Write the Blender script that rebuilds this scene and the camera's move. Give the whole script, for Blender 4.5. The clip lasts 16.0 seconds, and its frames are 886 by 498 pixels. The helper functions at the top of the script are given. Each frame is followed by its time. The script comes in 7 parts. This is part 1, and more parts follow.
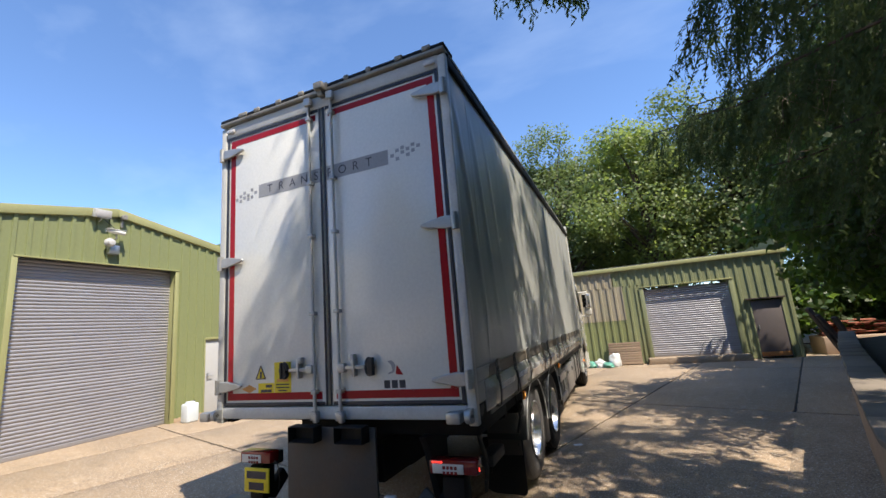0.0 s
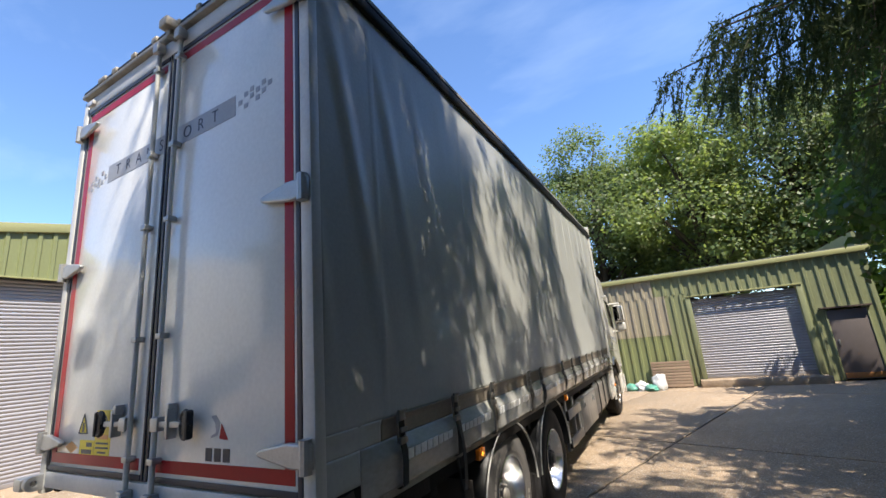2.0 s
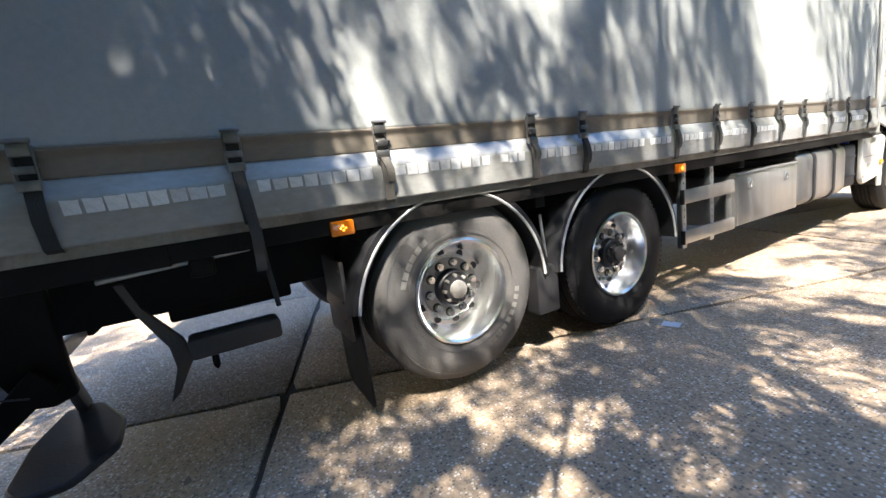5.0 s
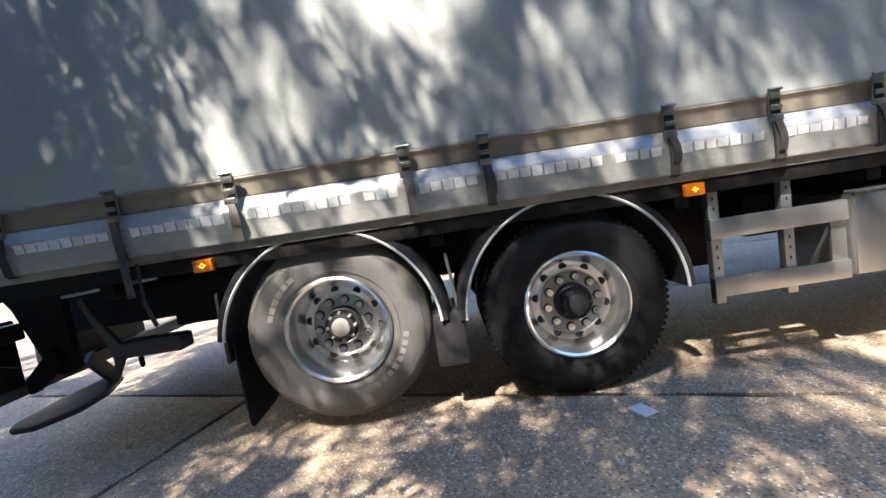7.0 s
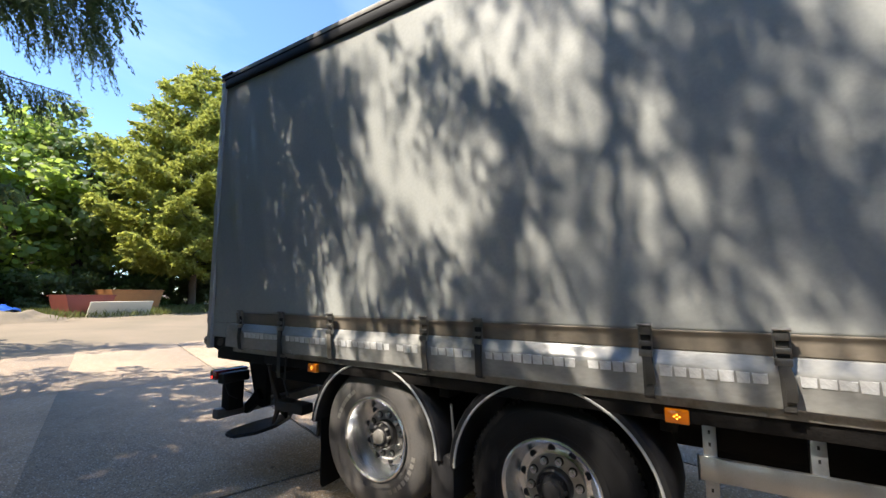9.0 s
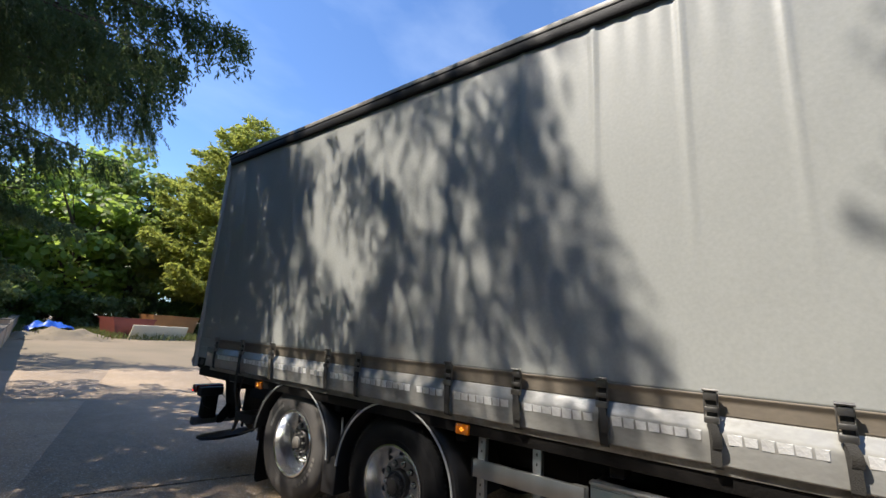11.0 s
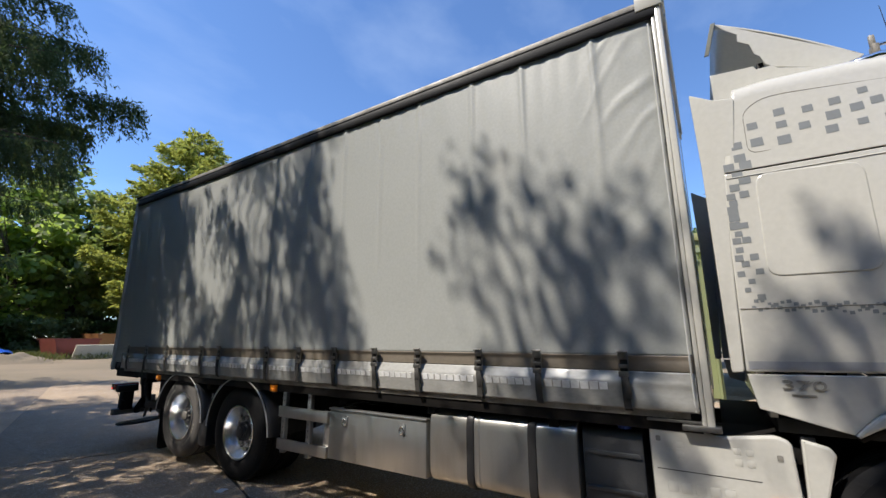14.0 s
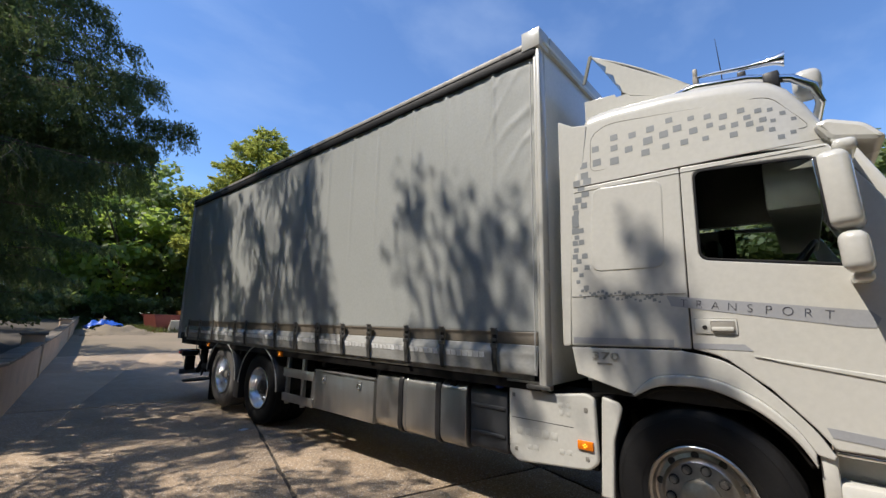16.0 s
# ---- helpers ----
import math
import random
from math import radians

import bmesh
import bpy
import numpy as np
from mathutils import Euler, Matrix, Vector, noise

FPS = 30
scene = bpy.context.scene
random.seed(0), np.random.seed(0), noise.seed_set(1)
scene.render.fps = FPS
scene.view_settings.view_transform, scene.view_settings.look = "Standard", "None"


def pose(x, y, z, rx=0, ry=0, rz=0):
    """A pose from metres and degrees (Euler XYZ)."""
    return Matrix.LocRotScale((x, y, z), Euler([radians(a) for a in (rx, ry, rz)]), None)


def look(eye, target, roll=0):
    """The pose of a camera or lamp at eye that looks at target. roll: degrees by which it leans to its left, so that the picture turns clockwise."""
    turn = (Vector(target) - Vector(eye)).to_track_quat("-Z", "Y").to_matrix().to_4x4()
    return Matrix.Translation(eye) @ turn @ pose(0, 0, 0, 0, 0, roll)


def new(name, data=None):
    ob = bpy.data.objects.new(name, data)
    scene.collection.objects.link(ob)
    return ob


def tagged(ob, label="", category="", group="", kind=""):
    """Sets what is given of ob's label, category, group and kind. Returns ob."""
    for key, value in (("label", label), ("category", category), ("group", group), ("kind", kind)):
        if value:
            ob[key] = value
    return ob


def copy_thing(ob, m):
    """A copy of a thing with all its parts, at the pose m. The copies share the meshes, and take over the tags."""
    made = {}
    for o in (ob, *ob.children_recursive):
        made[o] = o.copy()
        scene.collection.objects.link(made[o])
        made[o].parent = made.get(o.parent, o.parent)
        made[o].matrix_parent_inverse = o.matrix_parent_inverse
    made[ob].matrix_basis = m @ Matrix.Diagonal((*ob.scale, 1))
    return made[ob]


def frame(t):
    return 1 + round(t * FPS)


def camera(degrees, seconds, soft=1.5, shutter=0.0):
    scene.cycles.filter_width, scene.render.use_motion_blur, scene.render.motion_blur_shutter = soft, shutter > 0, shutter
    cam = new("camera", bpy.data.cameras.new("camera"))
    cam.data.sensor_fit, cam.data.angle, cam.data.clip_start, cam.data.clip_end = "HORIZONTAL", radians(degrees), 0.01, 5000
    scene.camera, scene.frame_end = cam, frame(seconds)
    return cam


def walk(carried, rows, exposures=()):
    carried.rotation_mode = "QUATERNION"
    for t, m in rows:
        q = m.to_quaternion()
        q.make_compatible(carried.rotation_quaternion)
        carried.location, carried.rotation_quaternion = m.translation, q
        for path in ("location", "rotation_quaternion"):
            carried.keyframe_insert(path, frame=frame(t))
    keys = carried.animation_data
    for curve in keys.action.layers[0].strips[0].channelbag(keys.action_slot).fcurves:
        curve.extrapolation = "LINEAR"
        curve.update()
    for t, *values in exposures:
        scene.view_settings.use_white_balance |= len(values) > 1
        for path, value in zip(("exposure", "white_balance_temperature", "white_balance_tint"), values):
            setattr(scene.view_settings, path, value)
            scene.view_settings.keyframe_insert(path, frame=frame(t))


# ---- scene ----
cam = camera(94.0, 16.0)
PATH = [
    (0, (1.045, -2.938, 1.844), (0.303, -1.12, 2.222), -4.8),
    (0.5, (1.117, -2.502, 1.874), (0.409, -0.691, 2.344), -6.0),
    (1, (1.27, -2.125, 1.899), (0.551, -0.338, 2.436), -6.6),
    (1.5, (1.352, -1.765, 1.87), (0.563, -0.011, 2.417), -6.3),
    (2, (1.39, -1.359, 1.855), (0.479, 0.36, 2.32), -5.3),
    (2.5, (1.45, -0.997, 1.779), (0.392, 0.677, 2.062), -4.2),
    (3, (1.371, -0.622, 1.651), (0.162, 0.97, 1.707), -3.6),
    (3.5, (1.371, -0.245, 1.422), (0.005, 1.211, 1.309), -5.0),
    (4, (1.528, 0.118, 1.334), (0.017, 1.407, 1.094), -6.1),
    (4.5, (1.632, 0.593, 1.272), (0.004, 1.712, 0.962), -6.8),
    (5, (1.905, 1.051, 1.272), (0.179, 2.001, 0.924), -7.3),
    (7.5, (2.29, 3.32, 1.166), (0.342, 2.886, 1.042), -5.8),
    (8, (2.391, 3.689, 1.478), (0.593, 2.815, 1.428), -2.2),
    (8.5, (2.532, 4.051, 1.584), (0.851, 2.976, 1.73), -0.6),
    (9, (2.476, 4.459, 1.711), (0.79, 3.407, 1.932), 0.0),
    (11.5, (2.694, 6.479, 1.74), (1.146, 5.295, 2.189), 4.3),
    (12, (2.705, 6.913, 1.759), (1.126, 5.774, 2.216), 4.7),
    (12.5, (2.824, 7.358, 1.758), (1.199, 6.276, 2.192), 3.5),
    (13, (2.919, 7.809, 1.693), (1.264, 6.776, 2.132), 2.1),
    (13.5, (3.053, 8.215, 1.689), (1.39, 7.19, 2.119), 0.6),
    (14, (3.121, 8.603, 1.646), (1.47, 7.556, 2.069), -0.2),
    (14.5, (3.138, 8.972, 1.627), (1.516, 7.879, 2.043), 0.1),
    (15, (3.163, 9.331, 1.644), (1.578, 8.179, 2.044), 0.4),
    (15.5, (3.105, 9.726, 1.623), (1.569, 8.499, 1.993), 0.6),
    (16, (3.105, 10.163, 1.605), (1.623, 8.865, 1.951), 1.1),
]
walk(cam, [(t, look(eye, target, roll)) for t, eye, target, roll in PATH], [
    (0, 1.44, 7000, 10), (1.5, 1.64, 7000, 10), (2.5, 1.76, 6850, 10), (3.5, 2.33, 6800, 10), (5, 2.85, 6450, 10), (7.5, 2.7, 6650, 10), (8.5, 2.15, 7000, 10),
    (9, 2.0, 6900, 10), (11.5, 1.38, 6650, 10), (12.5, 1.42, 6550, 10), (14.5, 1.08, 6600, 10), (16, 1.04, 6600, 10)])

# ---- light ----
SUN = Vector((0.58, -0.33, 1.0)).normalized()
world = bpy.data.worlds.new("sky")
scene.world = world
world.use_nodes = True
wn, wl = world.node_tree.nodes, world.node_tree.links
wn.clear()
sky = wn.new("ShaderNodeTexSky")
sky.sky_type, sky.sun_disc = "NISHITA", False
sky.sun_elevation = math.asin(SUN.z)
sky.sun_rotation = math.atan2(SUN.x, SUN.y)
sky.air_density, sky.dust_density, sky.ozone_density = 0.95, 0.05, 5.0
coord = wn.new("ShaderNodeTexCoord")
stretch = wn.new("ShaderNodeMapping")
stretch.inputs["Scale"].default_value = (1.3, 3.4, 5.0)
stretch.inputs["Rotation"].default_value = (0.2, 0.3, 0.7)
wisp = wn.new("ShaderNodeTexNoise")
wisp.inputs["Scale"].default_value, wisp.inputs["Detail"].default_value = 1.5, 6.0
wisp.inputs["Roughness"].default_value = 0.52
ramp = wn.new("ShaderNodeValToRGB")
ramp.color_ramp.elements[0].position, ramp.color_ramp.elements[1].position = 0.50, 1.0
ramp.color_ramp.elements[1].color = (0.27, 0.27, 0.27, 1)
cloud = wn.new("ShaderNodeMixRGB")
cloud.inputs[2].default_value = (4.9, 5.3, 5.9, 1)
back = wn.new("ShaderNodeBackground")
back.inputs["Strength"].default_value = 0.09
wout = wn.new("ShaderNodeOutputWorld")
wl.new(coord.outputs["Generated"], stretch.inputs["Vector"])
wl.new(stretch.outputs[0], wisp.inputs["Vector"])
wl.new(wisp.outputs["Fac"], ramp.inputs[0])
wl.new(ramp.outputs[0], cloud.inputs[0])
wl.new(sky.outputs[0], cloud.inputs[1])
deep = wn.new("ShaderNodeMixRGB")
deep.blend_type = "MULTIPLY"
deep.inputs[0].default_value, deep.inputs[2].default_value = 1.0, (0.94, 1.07, 1.23, 1)
wl.new(cloud.outputs[0], deep.inputs[1])
wl.new(deep.outputs[0], back.inputs[0])
wl.new(back.outputs[0], wout.inputs[0])
sun_lamp = bpy.data.lights.new("sun", "SUN")
sun_lamp.energy, sun_lamp.angle, sun_lamp.color = 3.0, radians(0.45), (1.0, 0.94, 0.86)
sun_ob = new("sun", sun_lamp)
sun_ob.matrix_world = look(SUN * 60, (0, 0, 0))


# ---- materials ----
def material(name, color, rough=0.6, metal=0.0, tint=None, amount=0.35, scale=3.0, fine=60.0, bump=0.15, bump_scale=None,
             spread=0.0, coat=0.0, stretch_by=(1, 1, 1), rough_var=0.12, random_by=0.0, grime=None, grime_scale=1.2, grime_cut=0.6,
             transmission=0.0, trans_color=None, emit=0.0, spec=0.5):
    """Colour with a broad mottling, a fine grain, optional grime patches, bump, and a shift from object to object."""
    m = bpy.data.materials.new(name)
    m.use_nodes = True
    n, l = m.node_tree.nodes, m.node_tree.links
    b = n["Principled BSDF"]
    tc = n.new("ShaderNodeTexCoord")
    mp = n.new("ShaderNodeMapping")
    mp.inputs["Scale"].default_value = stretch_by
    l.new(tc.outputs["Object"], mp.inputs["Vector"])
    big = n.new("ShaderNodeTexNoise")
    big.inputs["Scale"].default_value, big.inputs["Detail"].default_value = scale, 5
    small = n.new("ShaderNodeTexNoise")
    small.inputs["Scale"].default_value, small.inputs["Detail"].default_value = fine, 3
    l.new(mp.outputs[0], big.inputs["Vector"])
    l.new(mp.outputs[0], small.inputs["Vector"])
    second = tint or tuple(c * 0.7 for c in color)
    mix = n.new("ShaderNodeMixRGB")
    mix.inputs[1].default_value, mix.inputs[2].default_value = (*color, 1), (*second, 1)
    fac = n.new("ShaderNodeMapRange")
    fac.inputs["From Min"].default_value, fac.inputs["From Max"].default_value = 0.3, 0.75
    fac.inputs["To Max"].default_value = amount
    l.new(big.outputs["Fac"], fac.inputs["Value"])
    l.new(fac.outputs[0], mix.inputs[0])
    grain = n.new("ShaderNodeMixRGB")
    grain.blend_type = "MULTIPLY"
    grain.inputs[0].default_value = 0.45 * amount
    l.new(mix.outputs[0], grain.inputs[1])
    l.new(small.outputs["Fac"], grain.inputs[2])
    last = grain.outputs[0]
    if grime:
        g = n.new("ShaderNodeTexNoise")
        g.inputs["Scale"].default_value, g.inputs["Detail"].default_value, g.inputs["Roughness"].default_value = grime_scale, 8, 0.65
        l.new(mp.outputs[0], g.inputs["Vector"])
        gr = n.new("ShaderNodeMapRange")
        gr.inputs["From Min"].default_value, gr.inputs["From Max"].default_value = grime_cut, grime_cut + 0.14
        gr.inputs["To Max"].default_value = 0.75
        l.new(g.outputs["Fac"], gr.inputs["Value"])
        gm = n.new("ShaderNodeMixRGB")
        gm.inputs[2].default_value = (*grime, 1)
        l.new(gr.outputs[0], gm.inputs[0])
        l.new(last, gm.inputs[1])
        last = gm.outputs[0]
    if random_by:
        oi = n.new("ShaderNodeObjectInfo")
        hv = n.new("ShaderNodeHueSaturation")
        rr = n.new("ShaderNodeMapRange")
        rr.inputs["To Min"].default_value, rr.inputs["To Max"].default_value = 1 - random_by, 1 + random_by
        l.new(oi.outputs["Random"], rr.inputs["Value"])
        l.new(rr.outputs[0], hv.inputs["Value"])
        l.new(last, hv.inputs["Color"])
        last = hv.outputs[0]
    if spread:
        ge = n.new("ShaderNodeNewGeometry")
        hs = n.new("ShaderNodeHueSaturation")
        r1 = n.new("ShaderNodeMapRange")
        r1.inputs["To Min"].default_value, r1.inputs["To Max"].default_value = 1 - spread, 1 + spread
        r2 = n.new("ShaderNodeMapRange")
        r2.inputs["To Min"].default_value, r2.inputs["To Max"].default_value = 0.5 - spread * 0.06, 0.5 + spread * 0.06
        l.new(ge.outputs["Random Per Island"], r1.inputs["Value"])
        l.new(ge.outputs["Random Per Island"], r2.inputs["Value"])
        l.new(r1.outputs[0], hs.inputs["Value"])
        l.new(r2.outputs[0], hs.inputs["Hue"])
        l.new(last, hs.inputs["Color"])
        last = hs.outputs[0]
    l.new(last, b.inputs["Base Color"])
    rv = n.new("ShaderNodeMapRange")
    rv.inputs["To Min"].default_value, rv.inputs["To Max"].default_value = max(rough - rough_var, 0.02), min(rough + rough_var, 1)
    l.new(big.outputs["Fac"], rv.inputs["Value"])
    l.new(rv.outputs[0], b.inputs["Roughness"])
    b.inputs["Metallic"].default_value = metal
    b.inputs["Specular IOR Level"].default_value = spec
    b.inputs["Coat Weight"].default_value = coat
    b.inputs["Coat Roughness"].default_value = 0.08
    if bump:
        bt = small
        if bump_scale:
            bt = n.new("ShaderNodeTexNoise")
            bt.inputs["Scale"].default_value, bt.inputs["Detail"].default_value = bump_scale, 4
            l.new(mp.outputs[0], bt.inputs["Vector"])
        bp = n.new("ShaderNodeBump")
        bp.inputs["Strength"].default_value, bp.inputs["Distance"].default_value = bump, 0.01
        l.new(bt.outputs["Fac"], bp.inputs["Height"])
        l.new(bp.outputs[0], b.inputs["Normal"])
    if trans_color:
        tr = n.new("ShaderNodeBsdfTranslucent")
        tr.inputs["Color"].default_value = (*trans_color, 1)
        ms = n.new("ShaderNodeMixShader")
        ms.inputs[0].default_value = 0.5
        out = n["Material Output"]
        l.new(b.outputs[0], ms.inputs[1])
        l.new(tr.outputs[0], ms.inputs[2])
        l.new(ms.outputs[0], out.inputs["Surface"])
    b.inputs["Transmission Weight"].default_value = transmission
    if emit:
        b.inputs["Emission Color"].default_value = (*color, 1)
        b.inputs["Emission Strength"].default_value = emit
    return m


M = dict(
    joint=material("joint_filler", (0.055, 0.043, 0.035), 0.95, 0, (0.12, 0.10, 0.07), 0.7, 8, 80, 0.6),
    dirt=material("packed_dirt", (0.29, 0.225, 0.155), 0.95, 0, (0.19, 0.16, 0.105), 0.8, 0.35, 25, 0.5, 12, grime=(0.15, 0.125, 0.085), grime_scale=0.25),
    white=material("white_paint", (0.80, 0.80, 0.745), 0.2, 0, (0.75, 0.745, 0.69), 0.4, 1.6, 40, 0.003, coat=0.45, rough_var=0.05, grime=(0.60, 0.59, 0.54), grime_scale=2.2, grime_cut=0.62),
    cream=material("cab_paint", (0.595, 0.58, 0.525), 0.24, 0, (0.54, 0.525, 0.47), 0.35, 1.3, 30, 0.008, coat=0.5),
    frame=material("frame_paint", (0.62, 0.62, 0.59), 0.42, 0, (0.45, 0.44, 0.41), 0.5, 4, 50, 0.06, grime=(0.30, 0.28, 0.25), grime_scale=5, grime_cut=0.63),
    gunge=material("weathered_alloy", (0.42, 0.40, 0.36), 0.6, 0.3, (0.2, 0.18, 0.15), 0.8, 6, 60, 0.2, grime=(0.13, 0.11, 0.09), grime_scale=4, grime_cut=0.52),
    red=material("red_tape", (0.40, 0.012, 0.02), 0.3, 0, (0.31, 0.01, 0.016), 0.5, 5, 60, 0.01, spec=0.2, rough_var=0.05),
    navy=material("navy_seal", (0.02, 0.024, 0.04), 0.5, 0, (0.05, 0.05, 0.06), 0.5, 6, 60, 0.1),
    grey=material("grey_vinyl", (0.36, 0.365, 0.375), 0.4, 0, (0.29, 0.295, 0.305), 0.4, 4, 60, 0.02),
    checkgrey=material("check_vinyl", (0.235, 0.25, 0.255), 0.4, 0, (0.19, 0.20, 0.205), 0.4, 4, 60, 0.02),
    ink=material("dark_lettering", (0.03, 0.03, 0.05), 0.4, 0, None, 0.3, 5, 50, 0.02),
    curtain=material("curtain_vinyl", (0.43, 0.438, 0.41), 0.42, 0, (0.37, 0.382, 0.358), 0.5, 0.9, 45, 0.06, 30, coat=0.12, grime=(0.33, 0.32, 0.285), grime_scale=0.9, grime_cut=0.6),
    hem=material("hem_vinyl", (0.45, 0.445, 0.415), 0.24, 0, (0.25, 0.24, 0.215), 0.7, 2.5, 50, 0.08, 16, coat=0.5, stretch_by=(1, 0.5, 1), grime=(0.17, 0.15, 0.12), grime_scale=3, grime_cut=0.57),
    patch=material("worn_reflective_patch", (0.90, 0.90, 0.88), 0.4, 0, (0.62, 0.61, 0.59), 0.7, 22, 90, 0.2, random_by=0.14),
    strap=material("dark_webbing", (0.035, 0.033, 0.03), 0.8, 0, (0.07, 0.065, 0.055), 0.6, 9, 180, 0.4, random_by=0.35),
    greystrap=material("faded_webbing", (0.16, 0.145, 0.12), 0.85, 0, (0.1, 0.09, 0.075), 0.6, 9, 180, 0.4),
    chrome=material("polished_alloy", (0.86, 0.86, 0.86), 0.16, 1, (0.7, 0.7, 0.69), 0.4, 7, 50, 0.03),
    wheelalloy=material("polished_wheel_alloy", (0.93, 0.93, 0.92), 0.25, 1.0, (0.82, 0.82, 0.81), 0.3, 3, 50, 0.004, rough_var=0.04),
    dullalloy=material("dull_wheel_alloy", (0.6, 0.58, 0.54), 0.34, 1, (0.38, 0.34, 0.28), 0.7, 9, 60, 0.08),
    steel=material("galvanised_steel", (0.56, 0.57, 0.57), 0.42, 0.85, (0.38, 0.38, 0.37), 0.7, 8, 60, 0.08),
    alloy=material("brushed_alloy", (0.62, 0.61, 0.585), 0.36, 0.9, (0.48, 0.46, 0.42), 0.7, 1.6, 90, 0.06, stretch_by=(1, 6, 1)),
    buckle=material("buckle_metal", (0.35, 0.34, 0.32), 0.4, 0.9, (0.14, 0.13, 0.12), 0.7, 20, 80, 0.1),
    cast=material("zinc_casting", (0.50, 0.505, 0.50), 0.42, 0.6, (0.42, 0.42, 0.41), 0.6, 12, 80, 0.15),
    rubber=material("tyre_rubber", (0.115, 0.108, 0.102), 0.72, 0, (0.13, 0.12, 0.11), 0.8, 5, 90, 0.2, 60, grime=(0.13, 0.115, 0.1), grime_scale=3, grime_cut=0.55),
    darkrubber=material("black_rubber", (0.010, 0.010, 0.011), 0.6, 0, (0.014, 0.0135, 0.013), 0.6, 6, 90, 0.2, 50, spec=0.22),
    plastic=material("black_plastic", (0.022, 0.022, 0.024), 0.45, 0, (0.038, 0.036, 0.035), 0.6, 5, 80, 0.15, spec=0.35),
    tankblack=material("grey_black_plastic", (0.06, 0.063, 0.07), 0.55, 0, (0.09, 0.09, 0.09), 0.6, 5, 80, 0.15),
    # brown reflected from the ground is put into the fold's colour
    hembrown=material("hem_fold_ground_tint", (0.30, 0.255, 0.20), 0.5, 0, (0.19, 0.16, 0.12), 0.7, 3.0, 50, 0.06, stretch_by=(1, 0.5, 1)),
    beamgrey=material("worn_grey_steel", (0.16, 0.16, 0.165), 0.5, 0.0, (0.09, 0.085, 0.08), 0.7, 5, 60, 0.12, grime=(0.07, 0.06, 0.05), grime_scale=5, grime_cut=0.58),
    lug=material("wheel_flange", (0.46, 0.45, 0.42), 0.42, 0.8, (0.3, 0.28, 0.25), 0.6, 9, 60, 0.06),
    chassis=material("chassis_paint", (0.008, 0.0076, 0.0075), 0.7, 0, (0.022, 0.018, 0.015), 0.6, 5, 60, 0.3, spec=0.2),
    rust=material("dirty_steel_plate", (0.05, 0.05, 0.05), 0.6, 0.0, (0.09, 0.06, 0.04), 0.7, 6, 60, 0.3),
    darkglass=material("dark_tinted_glass", (0.012, 0.014, 0.015), 0.05, 0, None, 0.2, 3, 40, 0.0, rough_var=0.02, coat=0.5),
    amber=material("amber_lens", (0.85, 0.22, 0.01), 0.15, 0, (0.6, 0.14, 0.01), 0.3, 30, 90, 0.1, coat=0.6),
    redlens=material("red_lens", (0.22, 0.010, 0.010), 0.15, 0, (0.13, 0.01, 0.01), 0.4, 30, 90, 0.05, coat=0.6),
    redglow=material("lit_red_lamp", (1.0, 0.03, 0.02), 0.3, 0, None, 0.2, 30, 90, 0.0, emit=1.4),
    amberglow=material("lit_amber_lamp", (1.0, 0.42, 0.03), 0.3, 0, None, 0.2, 30, 90, 0.0, emit=1.4),
    clearlens=material("clear_lens", (0.62, 0.60, 0.58), 0.15, 0, None, 0.3, 30, 90, 0.05, coat=0.6),
    yellow=material("yellow_sticker", (0.80, 0.62, 0.02), 0.4, 0, (0.65, 0.5, 0.03), 0.4, 9, 60, 0.02),
    orange=material("orange_sticker", (0.72, 0.33, 0.08), 0.4, 0, None, 0.3, 9, 60, 0.02),
    blue=material("blue_plastic", (0.03, 0.08, 0.42), 0.4, 0, None, 0.4, 6, 60, 0.1),
    dark=material("dark_interior", (0.022, 0.021, 0.02), 0.8, 0, (0.05, 0.045, 0.04), 0.6, 6, 60, 0.2),
    trim=material("interior_trim", (0.30, 0.28, 0.24), 0.7, 0, (0.2, 0.19, 0.17), 0.5, 5, 60, 0.1),
    green=material("green_cladding", (0.245, 0.27, 0.12), 0.5, 0, (0.205, 0.23, 0.105), 0.5, 0.9, 30, 0.05, stretch_by=(1, 1, 0.35), grime=(0.24, 0.28, 0.10), grime_scale=1.6, grime_cut=0.62),
    greenold=material("weathered_green_cladding", (0.28, 0.305, 0.15), 0.65, 0, (0.22, 0.235, 0.13), 0.8, 1.3, 30, 0.08, stretch_by=(1, 1, 0.3), grime=(0.17, 0.19, 0.10), grime_scale=2.2, grime_cut=0.55),
    tan=material("faded_tan_cladding", (0.40, 0.345, 0.25), 0.7, 0, (0.32, 0.30, 0.19), 0.7, 1.6, 30, 0.08, stretch_by=(1, 1, 0.3)),
    flashing=material("olive_flashing", (0.36, 0.36, 0.16), 0.55, 0, (0.28, 0.28, 0.13), 0.6, 1.5, 40, 0.06),
    roof=material("roof_sheet", (0.22, 0.23, 0.2), 0.7, 0, None, 0.5, 1.5, 40, 0.1),
    shutter=material("galvanised_shutter", (0.42, 0.405, 0.42), 0.45, 0.55, (0.38, 0.38, 0.40), 0.6, 1.4, 60, 0.05, random_by=0.05),
    browndoor=material("brown_steel_door", (0.15, 0.125, 0.12), 0.55, 0, (0.1, 0.085, 0.08), 0.6, 2, 50, 0.1, grime=(0.2, 0.11, 0.06), grime_scale=2.5, grime_cut=0.62),
    greydoor=material("grey_painted_door", (0.50, 0.50, 0.49), 0.5, 0, (0.42, 0.42, 0.41), 0.5, 2, 50, 0.04),
